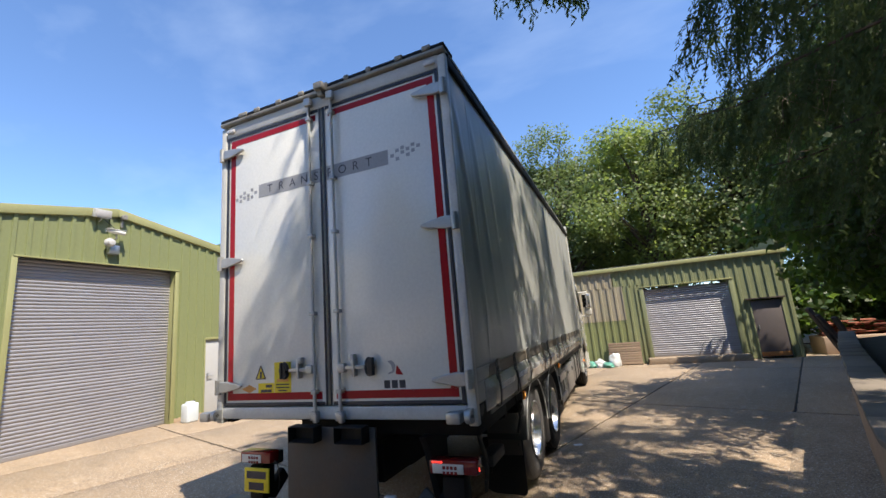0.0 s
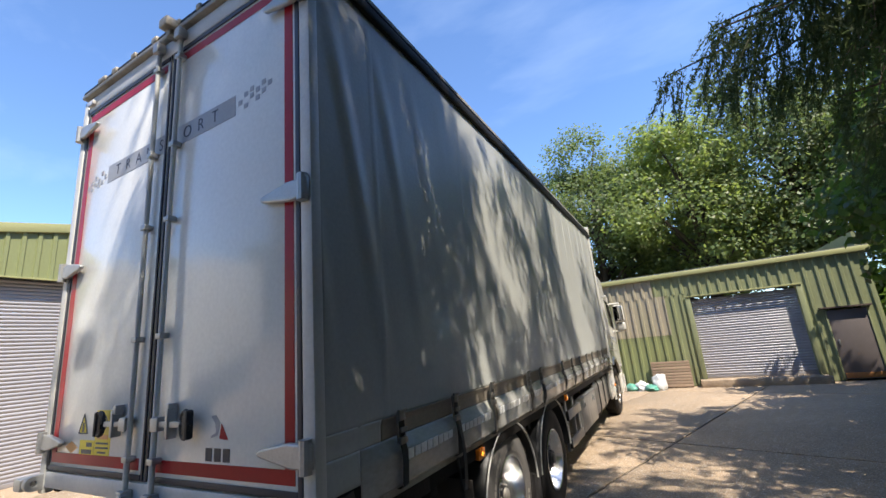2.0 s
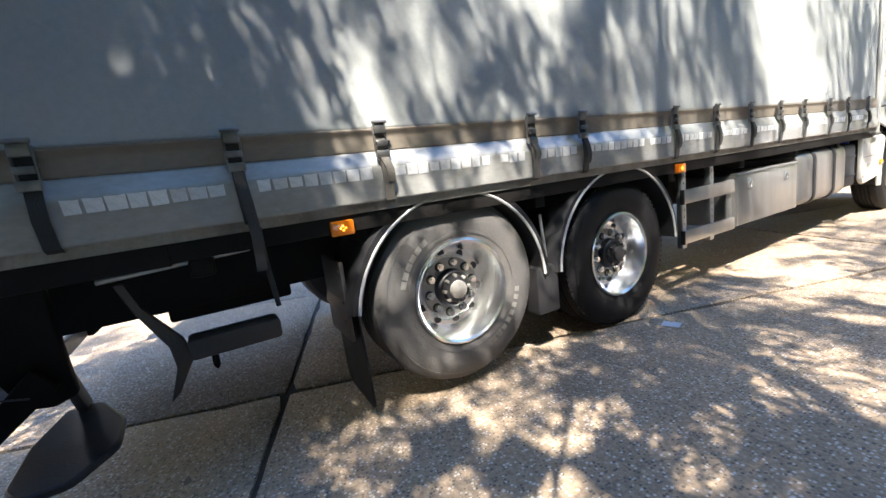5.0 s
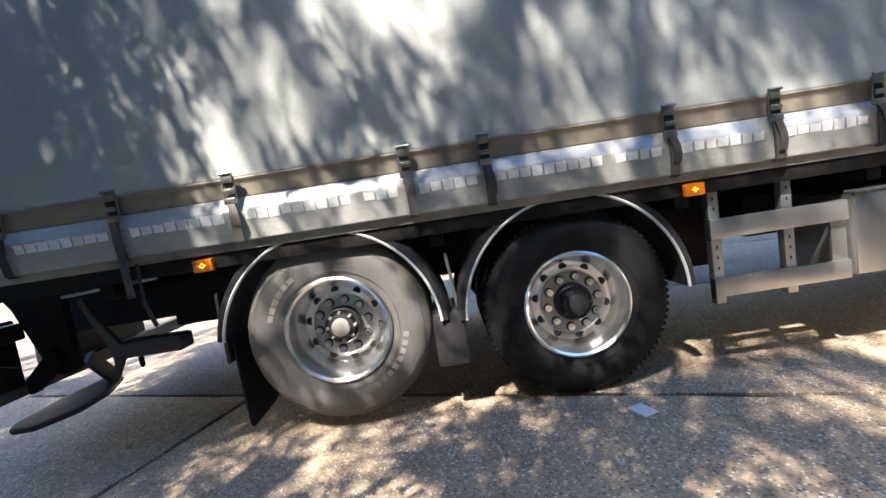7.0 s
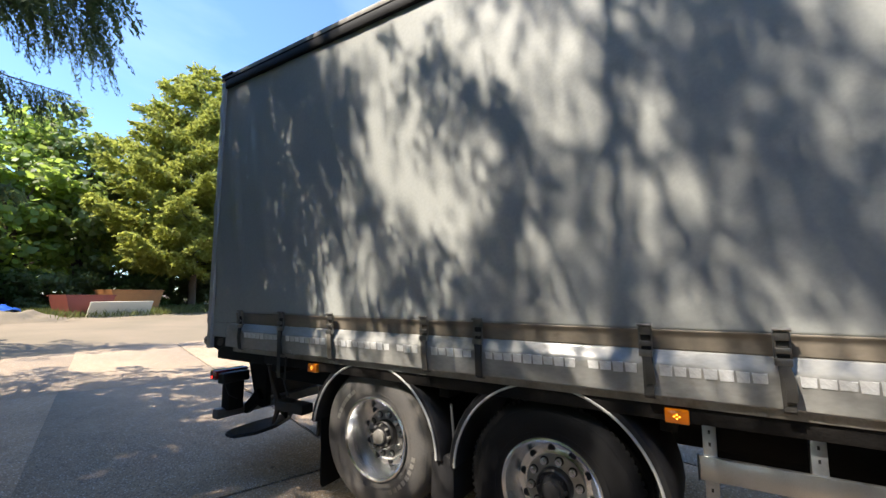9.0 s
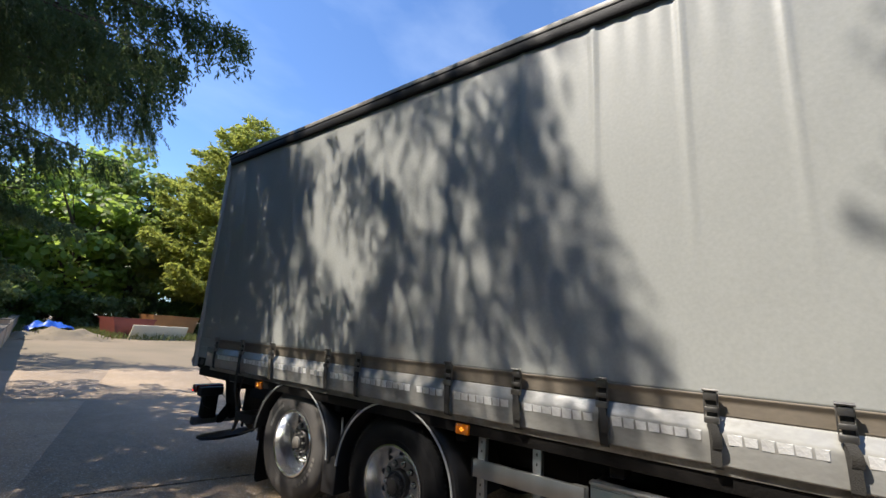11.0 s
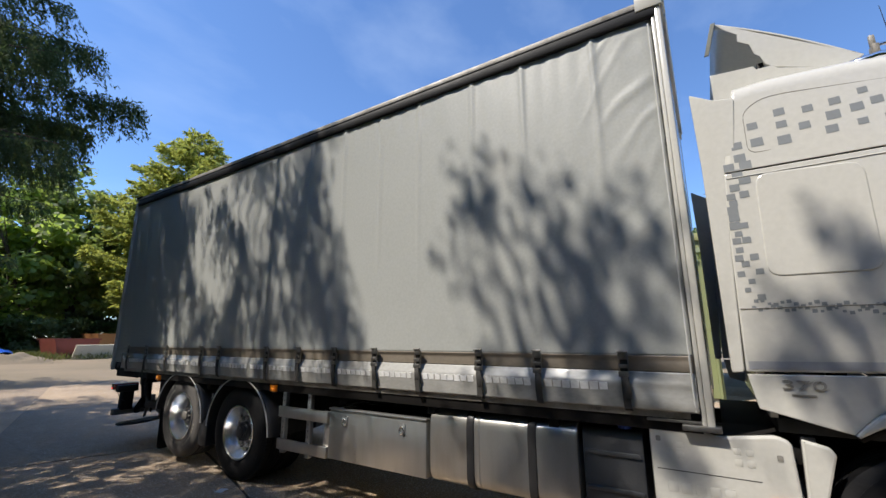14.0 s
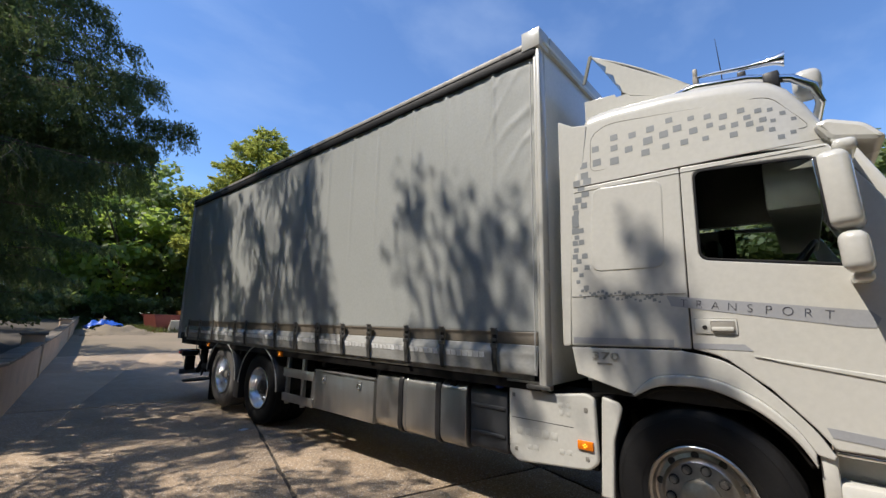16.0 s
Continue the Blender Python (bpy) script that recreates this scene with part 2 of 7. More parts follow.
    jerry=material("translucent_white_plastic", (0.70, 0.76, 0.78), 0.4, 0, (0.55, 0.62, 0.66), 0.5, 4, 50, 0.05),
    wood=material("weathered_wood", (0.30, 0.21, 0.14), 0.85, 0, (0.2, 0.15, 0.11), 0.8, 4, 60, 0.4, stretch_by=(0.2, 1, 1), random_by=0.2),
    darkwood=material("dark_timber", (0.07, 0.05, 0.038), 0.85, 0, (0.12, 0.09, 0.07), 0.8, 4, 60, 0.4, stretch_by=(1, 1, 0.2), random_by=0.2),
    render=material("buff_rendered_wall", (0.58, 0.41, 0.28), 0.9, 0, (0.47, 0.34, 0.24), 0.8, 1.6, 40, 0.4, grime=(0.25, 0.22, 0.18), grime_scale=1.1, grime_cut=0.58),
    coping=material("stone_coping", (0.28, 0.235, 0.185), 0.9, 0, (0.19, 0.16, 0.13), 0.8, 3, 50, 0.5, random_by=0.15),
    soil=material("bed_soil", (0.09, 0.07, 0.05), 0.95, 0, (0.06, 0.05, 0.035), 0.8, 3, 30, 0.8, 10),
    bark=material("bark", (0.15, 0.105, 0.075), 0.95, 0, (0.085, 0.06, 0.045), 0.9, 7, 40, 0.9, 18, stretch_by=(1, 1, 0.25)),
    twig=material("dead_twig", (0.28, 0.215, 0.15), 0.9, 0, (0.17, 0.13, 0.10), 0.8, 7, 40, 0.3),
    needle=material("spruce_needles", (0.062, 0.095, 0.036), 0.75, 0, (0.095, 0.118, 0.045), 0.8, 0.9, 12, 0.0, spread=0.45, trans_color=(0.13, 0.18, 0.06)),
    gold=material("golden_conifer_foliage", (0.27, 0.30, 0.07), 0.7, 0, (0.16, 0.20, 0.05), 0.8, 0.5, 8, 0.0, spread=0.35, trans_color=(0.54, 0.56, 0.12)),
    # the far wood's sunlight is put into this brighter, more translucent green
    leafsun=material("sunlit_broad_leaves", (0.14, 0.20, 0.045), 0.5, 0, (0.18, 0.24, 0.055), 0.8, 0.45, 8, 0.0, spread=0.4, trans_color=(0.48, 0.62, 0.12)),
    leaf=material("broad_leaves", (0.135, 0.175, 0.07), 0.5, 0, (0.175, 0.22, 0.09), 0.8, 0.45, 8, 0.0, spread=0.4, trans_color=(0.24, 0.31, 0.09)),
    leafdark=material("dark_broad_leaves", (0.055, 0.105, 0.03), 0.45, 0, (0.08, 0.135, 0.035), 0.8, 0.6, 8, 0.0, spread=0.4, trans_color=(0.16, 0.26, 0.04)),
    leafpale=material("pale_broad_leaves", (0.19, 0.235, 0.085), 0.5, 0, (0.23, 0.27, 0.11), 0.8, 0.6, 8, 0.0, spread=0.35, trans_color=(0.36, 0.45, 0.10)),
    grass=material("rough_grass", (0.13, 0.16, 0.05), 0.8, 0, (0.25, 0.22, 0.1), 0.9, 0.9, 8, 0.0, spread=0.4, trans_color=(0.15, 0.18, 0.04)),
    skipred=material("rusty_red_skip", (0.28, 0.06, 0.04), 0.7, 0, (0.2, 0.06, 0.04), 0.7, 2, 40, 0.2),
    skiporange=material("orange_skip", (0.46, 0.19, 0.05), 0.7, 0, (0.33, 0.14, 0.05), 0.7, 2, 40, 0.2),
    board=material("cream_board", (0.70, 0.63, 0.48), 0.7, 0, (0.62, 0.55, 0.42), 0.5, 2, 40, 0.1),
    tarp=material("blue_tarpaulin", (0.02, 0.10, 0.50), 0.4, 0, (0.03, 0.15, 0.6), 0.5, 4, 40, 0.2),
    bag=material("white_plastic_bag", (0.66, 0.68, 0.68), 0.45, 0, (0.5, 0.53, 0.53), 0.6, 8, 60, 0.3),
    greenbag=material("green_plastic_bag", (0.06, 0.33, 0.24), 0.45, 0, (0.3, 0.45, 0.4), 0.6, 8, 60, 0.3),
    tile=material("terracotta", (0.40, 0.13, 0.075), 0.85, 0, (0.3, 0.1, 0.06), 0.7, 6, 50, 0.3, random_by=0.25),
    paper=material("white_paper", (0.72, 0.73, 0.74), 0.8, 0, None, 0.3, 9, 60, 0.05),
)
glass = bpy.data.materials.new("window_glass")
glass.use_nodes = True
gn, gl = glass.node_tree.nodes, glass.node_tree.links
gb = gn["Principled BSDF"]
gb.inputs["Base Color"].default_value, gb.inputs["Roughness"].default_value = (0.75, 0.82, 0.80, 1), 0.02
gb.inputs["Transmission Weight"].default_value, gb.inputs["IOR"].default_value = 1.0, 1.1
M["glass"] = glass


def concrete_material():
    """Worn exposed-aggregate concrete: stones, stains, hairline cracks and a tone for each slab."""
    m = bpy.data.materials.new("worn_concrete")
    m.use_nodes = True
    n, l = m.node_tree.nodes, m.node_tree.links
    b = n["Principled BSDF"]
    tc = n.new("ShaderNodeNewGeometry")

    def tex(kind, scale, detail=4, rough=0.55):
        t = n.new(kind)
        t.inputs["Scale"].default_value = scale
        if kind == "ShaderNodeTexNoise":
            t.inputs["Detail"].default_value, t.inputs["Roughness"].default_value = detail, rough
        l.new(tc.outputs["Position"], t.inputs["Vector"])
        return t

    def remap(src, a, c, lo, hi):
        r = n.new("ShaderNodeMapRange")
        for k, v in zip(("From Min", "From Max", "To Min", "To Max"), (a, c, lo, hi)):
            r.inputs[k].default_value = v
        l.new(src, r.inputs["Value"])
        return r.outputs[0]

    def mixed(kind, fac, c1, c2):
        x = n.new("ShaderNodeMixRGB")
        x.blend_type = kind
        for i, v in ((0, fac), (1, c1), (2, c2)):
            if hasattr(v, "is_linked"):
                l.new(v, x.inputs[i])
            else:
                x.inputs[i].default_value = v if i == 0 else (*v, 1)
        return x.outputs[0]

    broad, mid, fine = tex("ShaderNodeTexNoise", 0.55, 6, 0.6), tex("ShaderNodeTexNoise", 4.5, 6, 0.65), tex("ShaderNodeTexNoise", 45, 4, 0.7)
    stones = tex("ShaderNodeTexVoronoi", 62)
    crack = n.new("ShaderNodeTexVoronoi")
    crack.feature = "DISTANCE_TO_EDGE"
    crack.inputs["Scale"].default_value = 0.22
    warp = n.new("ShaderNodeVectorMath")
    warp.operation = "MULTIPLY_ADD"
    l.new(mid.outputs["Color"], warp.inputs[0])
    warp.inputs[1].default_value = (0.35, 0.35, 0.35)
    l.new(tc.outputs["Position"], warp.inputs[2])
    l.new(warp.outputs[0], crack.inputs["Vector"])
    c = mixed("MIX", remap(broad.outputs["Fac"], 0.35, 0.68, 0, 1), (0.392, 0.293, 0.196), (0.280, 0.212, 0.146))
    c = mixed("MIX", remap(mid.outputs["Fac"], 0.52, 0.74, 0, 0.65), c, (0.230, 0.184, 0.136))
    c = mixed("MIX", remap(mid.outputs["Fac"], 0.42, 0.24, 0, 0.45), c, (0.50, 0.40, 0.28))
    c = mixed("MULTIPLY", 0.75, c, mixed("MIX", remap(fine.outputs["Fac"], 0.38, 0.62, 0, 1), (0.62, 0.61, 0.6), (1.15, 1.13, 1.1)))
    chip = n.new("ShaderNodeSeparateColor")
    l.new(stones.outputs["Color"], chip.inputs[0])
    inside = remap(stones.outputs["Distance"], 0.46, 0.36, 0, 1)

    def both(p, q):
        x = n.new("ShaderNodeMath")
        x.operation = "MULTIPLY"
        l.new(p, x.inputs[0])
        l.new(q, x.inputs[1])
        return x.outputs[0]

    c = mixed("MIX", both(inside, remap(chip.outputs[0], 0.66, 0.74, 0, 0.8)), c, (0.62, 0.57, 0.50))
    c = mixed("MIX", both(inside, remap(chip.outputs[0], 0.36, 0.28, 0, 0.85)), c, (0.085, 0.078, 0.07))
    c = mixed("MIX", both(inside, remap(chip.outputs[1], 0.80, 0.88, 0, 0.6)), c, (0.36, 0.25, 0.17))
    c = mixed("MIX", remap(crack.outputs["Distance"], 0.0022, 0.0006, 0, 0.45), c, (0.09, 0.08, 0.07))
    oi = n.new("ShaderNodeObjectInfo")
    c = mixed("MULTIPLY", 1.0, c, mixed("MIX", oi.outputs["Random"], (0.93, 0.93, 0.935), (1.05, 1.04, 1.025)))
    l.new(c, b.inputs["Base Color"])
    b.inputs["Roughness"].default_value = 0.88
    bp = n.new("ShaderNodeBump")
    bp.inputs["Strength"].default_value, bp.inputs["Distance"].default_value = 0.55, 0.006
    l.new(mixed("ADD", 0.6, fine.outputs["Color"], stones.outputs["Distance"]), bp.inputs["Height"])
    l.new(bp.outputs[0], b.inputs["Normal"])
    return m


M["concrete"] = concrete_material()


# ---- mesh helpers ----
def world_of(ob):
    m = ob.matrix_basis.copy()
    while ob.parent:
        m = ob.parent.matrix_basis @ ob.matrix_parent_inverse @ m
        ob = ob.parent
    return m


SHAPE = [Matrix.Identity(4)]      # a last correction of size for meshes given in world coordinates
TALLER = [9.0, 1.0]               # and of height: from where, by how much


def put(name, me, mat, parent=None, label="", local=False):
    """Links a mesh in one material under its thing; local: its coordinates are those of the parent, else of the world."""
    if mat is not None and not me.materials:
        me.materials.append(M[mat] if isinstance(mat, str) else mat)
    if not local and SHAPE[0] != Matrix.Identity(4):
        me.transform(SHAPE[0])
        base, grow = TALLER
        for v in me.vertices:
            if v.co.z > base:
                v.co.z = base + (v.co.z - base) * grow
    ob = new(name, me)
    if parent is not None:
        ob.parent = parent
        if not local:
            ob.matrix_parent_inverse = world_of(parent).inverted()
    if label:
        ob["label"] = label
    return ob


def smooth(me, angle=35):
    me.shade_smooth()
    me.set_sharp_from_angle(angle=radians(angle))
    return me


def from_bm(name, bm, angle=35):
    me = bpy.data.meshes.new(name)
    bmesh.ops.recalc_face_normals(bm, faces=bm.faces)
    bm.to_mesh(me)
    bm.free()
    return smooth(me, angle)


def from_lists(name, verts, faces, angle=35):
    me = bpy.data.meshes.new(name)
    me.from_pydata([tuple(v) for v in verts], [], faces)
    me.update()
    return smooth(me, angle)


def add_box(bm, a, b, bevel=0.0, m=None, segments=2):
    """A box between two corners, its edges rounded."""
    lo, hi = [min(p, q) for p, q in zip(a, b)], [max(p, q) for p, q in zip(a, b)]
    made = bmesh.ops.create_cube(bm, size=1)["verts"]
    for v in made:
        v.co = Vector([lo[i] + (v.co[i] + 0.5) * (hi[i] - lo[i]) for i in range(3)])
    if bevel:
        edges = list({e for v in made for e in v.link_edges})
        res = bmesh.ops.bevel(bm, geom=edges, offset=bevel, segments=segments, affect="EDGES", profile=0.5)
        made = res["verts"]
    if m is not None:
        bmesh.ops.transform(bm, matrix=m, verts=list(made))


def box(name, a, b, mat, parent=None, label="", bevel=0.004, m=None, local=False):
    bm = bmesh.new()
    add_box(bm, a, b, bevel, m)
    return put(name, from_bm(name, bm), mat, parent, label, local)


def tube_data(points, radius, sides=10, closed=False):
    """Vertices and faces of a pipe along points; radius: one number or one for each point."""
    pts = [Vector(p) for p in points]
    rad = radius if isinstance(radius, (list, tuple)) else [radius] * len(pts)
    verts, faces, count = [], [], len(pts)
    up = Vector((0, 0, 1))
    for i, p in enumerate(pts):
        d = (pts[(i + 1) % count] - pts[i - 1]) if closed else (pts[min(i + 1, count - 1)] - pts[max(i - 1, 0)])
        d.normalize()
        side = d.cross(up)
        if side.length < 0.05:
            side = d.cross(Vector((1, 0, 0)))
        side.normalize()
        other = side.cross(d)
        for k in range(sides):
            a = math.tau * k / sides
            verts.append(p + (side * math.cos(a) + other * math.sin(a)) * rad[i])
    for i in range(count if closed else count - 1):
        for k in range(sides):
            a, b = i * sides, ((i + 1) % count) * sides
            faces.append((a + k, a + (k + 1) % sides, b + (k + 1) % sides, b + k))
    if not closed:
        faces.append(tuple(range(sides))[::-1])
        faces.append(tuple(range((count - 1) * sides, count * sides)))
    return verts, faces


def tube(name, points, radius, mat, parent=None, label="", sides=10, closed=False, local=False):
    return put(name, from_lists(name, *tube_data(points, radius, sides, closed), angle=50), mat, parent, label, local)


def lathe(name, profile, mat, parent=None, label="", steps=48, local=True, angle=30):
    """A profile of (radius, x) turned about the x axis."""
    verts, faces, n = [], [], len(profile)
    for k in range(steps):
        a = math.tau * k / steps
        verts += [(x, r * math.cos(a), r * math.sin(a)) for r, x in profile]
    for k in range(steps):
        p, q = k * n, ((k + 1) % steps) * n
        faces += [(p + i, p + i + 1, q + i + 1, q + i) for i in range(n - 1)]
    bm = bmesh.new()
    made = [bm.verts.new(v) for v in verts]
    for f in faces:
        bm.faces.new([made[i] for i in f])
    bmesh.ops.remove_doubles(bm, verts=bm.verts, dist=1e-5)
    return put(name, from_bm(name, bm, angle), mat, parent, label, local)


def plate_mesh(name, outline, holes=(), thick=0.02, bevel=0.003, m=None, angle=40):
    """A flat plate of an outline in its own x, y with holes through it, thick along z, laid into the world by m."""
    cu = bpy.data.curves.new(name, "CURVE")
    cu.dimensions, cu.fill_mode = "2D", "BOTH"
    cu.extrude, cu.bevel_depth, cu.bevel_resolution = max(thick / 2 - bevel, 0.0002), bevel, 1
    cu.offset = -bevel
    for loop in (outline, *holes):
        sp = cu.splines.new("POLY")
        sp.points.add(len(loop) - 1)
        for q, (x, y) in zip(sp.points, loop):
            q.co = (x, y, 0, 1)
        sp.use_cyclic_u = True
    ob = bpy.data.objects.new(name, cu)
    me = bpy.data.meshes.new_from_object(ob)
    bpy.data.objects.remove(ob)
    bpy.data.curves.remove(cu)
    me.name = name
    if m is not None:
        me.transform(m)
    return smooth(me, angle)


def text_mesh(name, words, size, m, depth=0.001, spacing=1.0, width=None, thin=0.0):
    cu = bpy.data.curves.new(name, "FONT")
    cu.body, cu.size, cu.extrude, cu.space_character = words, size, depth, spacing
    cu.offset = -thin
    cu.align_x, cu.align_y = "CENTER", "CENTER"
    ob = bpy.data.objects.new(name, cu)
    me = bpy.data.meshes.new_from_object(ob)
    bpy.data.objects.remove(ob)
    bpy.data.curves.remove(cu)
    if width:
        xs = [v.co.x for v in me.vertices]
        me.transform(Matrix.Diagonal((width / (max(xs) - min(xs)), 1, 1, 1)))
    me.transform(m)
    return me


def rounded(points, radius, steps=5):
    """The corners of a closed outline rounded off."""
    out, n = [], len(points)
    for i in range(n):
        p, a, b = Vector(points[i]), Vector(points[i - 1]), Vector(points[(i + 1) % n])
        r = min(radius, (a - p).length * 0.45, (b - p).length * 0.45)
        u, v = p + (a - p).normalized() * r, p + (b - p).normalized() * r
        for k in range(steps + 1):
            t = k / steps
            q = u * (1 - t) ** 2 + p * 2 * t * (1 - t) + v * t * t
            out.append((q.x, q.y))
    return out


# a plate's x runs along world y, its y along world z, its thickness along world x (a side of the truck)
def on_side(x):
    return Matrix(((0, 0, 1, x), (1, 0, 0, 0), (0, 1, 0, 0), (0, 0, 0, 1)))


# a plate's x runs along world x, its y along world z, its front towards -y (the rear of the truck)
def on_rear(y):
    return Matrix(((1, 0, 0, 0), (0, 0, -1, y), (0, 1, 0, 0), (0, 0, 0, 1)))


def thing(name, label, category, at=(0, 0, 0), group="", kind="", turn=0.0):
    ob = new(name)
    ob.empty_display_size = 0.2
    ob.matrix_basis = pose(*at, 0, 0, turn)
    return tagged(ob, label, category, group, kind)


# ---- ground ----
def ground_height(x, y):
    return -0.035 + max(0.0, -9.0 - y) * 0.028 * min(1.0, max(0.0, (-9.0 - y) / 6.0)) * (1.0 if y > -60 else 60 / -y)


xs = [-900, -300, -120, -60] + [-40 + 2 * i for i in range(41)] + [60, 120, 300, 900]
ys = [-900, -300, -120, -80] + [-60 + 2 * i for i in range(51)] + [60, 120, 300, 900]
gv = [(x, y, ground_height(x, y)) for y in ys for x in xs]
gf = [(j * len(xs) + i, j * len(xs) + i + 1, (j + 1) * len(xs) + i + 1, (j + 1) * len(xs) + i) for j in range(len(ys) - 1) for i in range(len(xs) - 1)]
ground = put("ground", from_lists("ground", gv, gf), "dirt")
tagged(ground, "packed pale dirt and worn tarmac yard surface", "ground", kind="structure")

# the concrete apron: slabs on a grid turned against the truck
SLAB_TURN, SLAB_W, SLAB_L, SLAB_AT = -18.6, 2.6, 5.9, Vector((-0.87, 1.28, 0))
apron = box("concrete_apron", (-12.5, -10.5, -0.034), (9.0, 14.15, -0.02), "joint", bevel=0)
tagged(apron, "cast concrete yard slabs with dark open joints", "pavement", kind="structure")

# ---- left shed, gable end towards the truck ----
def cladding(name, width, outline_top, pitch, depth, mat, m, parent, label="", bottom=0.0, phase=0.0):
    """Box-ribbed sheeting: x along its width, z up; outline_top(x) gives its upper edge, bottom a number or a function."""
    low = bottom if callable(bottom) else (lambda x: bottom)
    prof, x = [], -phase
    while x < width:
        for u, d in ((0.0, 0.0), (0.62, 0.0), (0.68, depth), (0.94, depth), (1.0, 0.0)):
            q = x + u * pitch
            if 0 <= q <= width and (not prof or q > prof[-1][0] + 1e-6):
                prof.append((q, d))
        x += pitch
    if prof[0][0] > 0.001:
        prof.insert(0, (0.0, prof[0][1]))
    if prof[-1][0] < width - 0.001:
        prof.append((width, prof[-1][1]))
    verts, faces = [], []
    for q, d in prof:
        z0, z1 = low(q), outline_top(q)
        verts += [(q, -d, z0), (q, -d, z1), (q, 0.03, z1), (q, 0.03, z0)]
    for i in range(len(prof) - 1):
        a, b = i * 4, i * 4 + 4
        faces += [(a, b, b + 1, a + 1), (a + 1, b + 1, b + 2, a + 2), (a + 2, b + 2, b + 3, a + 3), (a + 3, b + 3, b, a)]
    e = len(prof) * 4 - 4
    faces += [(0, 1, 2, 3), (e + 3, e + 2, e + 1, e)]
    me = from_lists(name, verts, faces, 10)
    me.transform(m)
    return put(name, me, mat, parent, label)


def shutter(width, height, m, parent, pitch=0.076):
    """A roller shutter of curved laths, each a piece; x along its width, z up from its foot."""
    verts, faces, n = [], [], 7
    for x in (0.0, width):
        for k in range(n):
            t = k / (n - 1)
            verts.append((x, -0.019 * math.sin(math.pi * t) ** 0.8, pitch * 0.99 * t))
    faces = [(k, n + k, n + k + 1, k + 1) for k in range(n - 1)]
    lath = from_lists("lath", verts, faces, 60)
    lath.materials.append(M["shutter"])
    z, k = 0.09, 0
    while z + pitch < height:
        ob = new("lath", lath)
        ob.parent = parent
        ob.matrix_parent_inverse = world_of(parent).inverted()
        ob.matrix_basis = m @ pose(0, random.uniform(-0.002, 0.002), z)
        z += pitch
    bm = bmesh.new()
    add_box(bm, (0, -0.03, 0.0), (width, 0.02, 0.09), 0.01, m)
    put("bottom_rail", from_bm("bottom_rail", bm), "shutter", parent)


# wall frame of the left shed: x along +y, facing +x
LX = -10.2
LM = Matrix(((0, -1, 0, LX), (1, 0, 0, 0), (0, 0, 1, 0), (0, 0, 0, 1)))
LY0, LY1, LPEAK, LEAVE, LMID = -2.3, 8.7, 5.34, 4.36, 3.18
left_shed = thing("metal_shed", "lime green ribbed metal shed with a shallow gable roof", "shed", (LX, LMID, 0))


def gable(y):
    return LPEAK - abs(y - LMID) * (LPEAK - LEAVE) / (LMID - LY0)


D0, D1, DTOP = 1.40, 4.72, 4.06
cladding("cladding", D0 - LY0, lambda q: gable(LY0 + q) - 0.02, 0.25, 0.035, "green", LM @ pose(LY0, 0, 0), left_shed, phase=0.1)
cladding("cladding", D1 - D0, lambda q: gable(D0 + q) - 0.02, 0.25, 0.035, "green", LM @ pose(D0, 0, 0), left_shed, bottom=DTOP, phase=0.05)
cladding("cladding", 5.66 - D1, lambda q: gable(D1 + q) - 0.02, 0.25, 0.035, "green", LM @ pose(D1, 0, 0), left_shed, bottom=0.1)
cladding("cladding", 0.92, lambda q: gable(5.66 + q) - 0.02, 0.25, 0.035, "green", LM @ pose(5.66, 0, 0), left_shed, bottom=2.18, phase=0.19)
cladding("cladding", LY1 - 6.58, lambda q: gable(6.58 + q) - 0.02, 0.25, 0.035, "green", LM @ pose(6.58, 0, 0), left_shed, bottom=0.1, phase=0.11)
for y0, y1 in ((LY0 - 0.1, LMID), (LMID, LY1 + 0.1)):
    a, b = Vector((LX + 0.05, y0, gable(y0) + 0.05)), Vector((LX + 0.05, y1, gable(y1) + 0.05))
    d = b - a
    m = Matrix.Translation(a) @ Matrix.Rotation(math.atan2(d.z, d.y), 4, "X")
    box("verge_flashing", (-0.10, 0, -0.13), (0.03, d.length, 0.07), "flashing", left_shed, m=m, bevel=0.006)
    bm = bmesh.new()
    add_box(bm, (-9.0, 0, -0.04), (-0.1, d.length, 0.02), 0, m)
    put("roof", from_bm("roof", bm), "roof", left_shed)
box("lintel_flashing", (LX - 0.02, D0 - 0.08, DTOP - 0.035), (LX + 0.06, D1 + 0.1, DTOP - 0.002), "flashing", left_shed)
for y in (D0, D1):
    box("door_jamb", (LX - 0.32, y - 0.05 + (0.05 if y == D1 else -0.05), 0), (LX + 0.045, y + 0.05 + (0.05 if y == D1 else -0.05), DTOP - 0.036), "flashing", left_shed)
for y0, y1 in ((LY0, D0 - 0.11), (6.6, LY1)):
    box("inner_wall", (LX - 0.3, y0, 0), (LX - 0.035, y1, 4.3), "roof", left_shed, bevel=0)
box("inner_wall", (LX - 0.4, D0 - 0.1, DTOP), (LX - 0.035, D1 + 0.1, 4.8), "roof", left_shed, bevel=0)
box("inner_wall", (LX - 0.3, D1 + 0.11, 0), (LX - 0.035, 5.64, 4.4), "roof", left_shed, bevel=0)
for y in (LY0, LY1):
    box("side_wall", (LX - 9, y - 0.05, 0), (LX - 0.04, y + 0.05, LEAVE), "green", left_shed, bevel=0)
box("plinth", (LX - 0.02, D1 + 0.12, 0), (LX + 0.03, 5.64, 0.1), "render", left_shed)
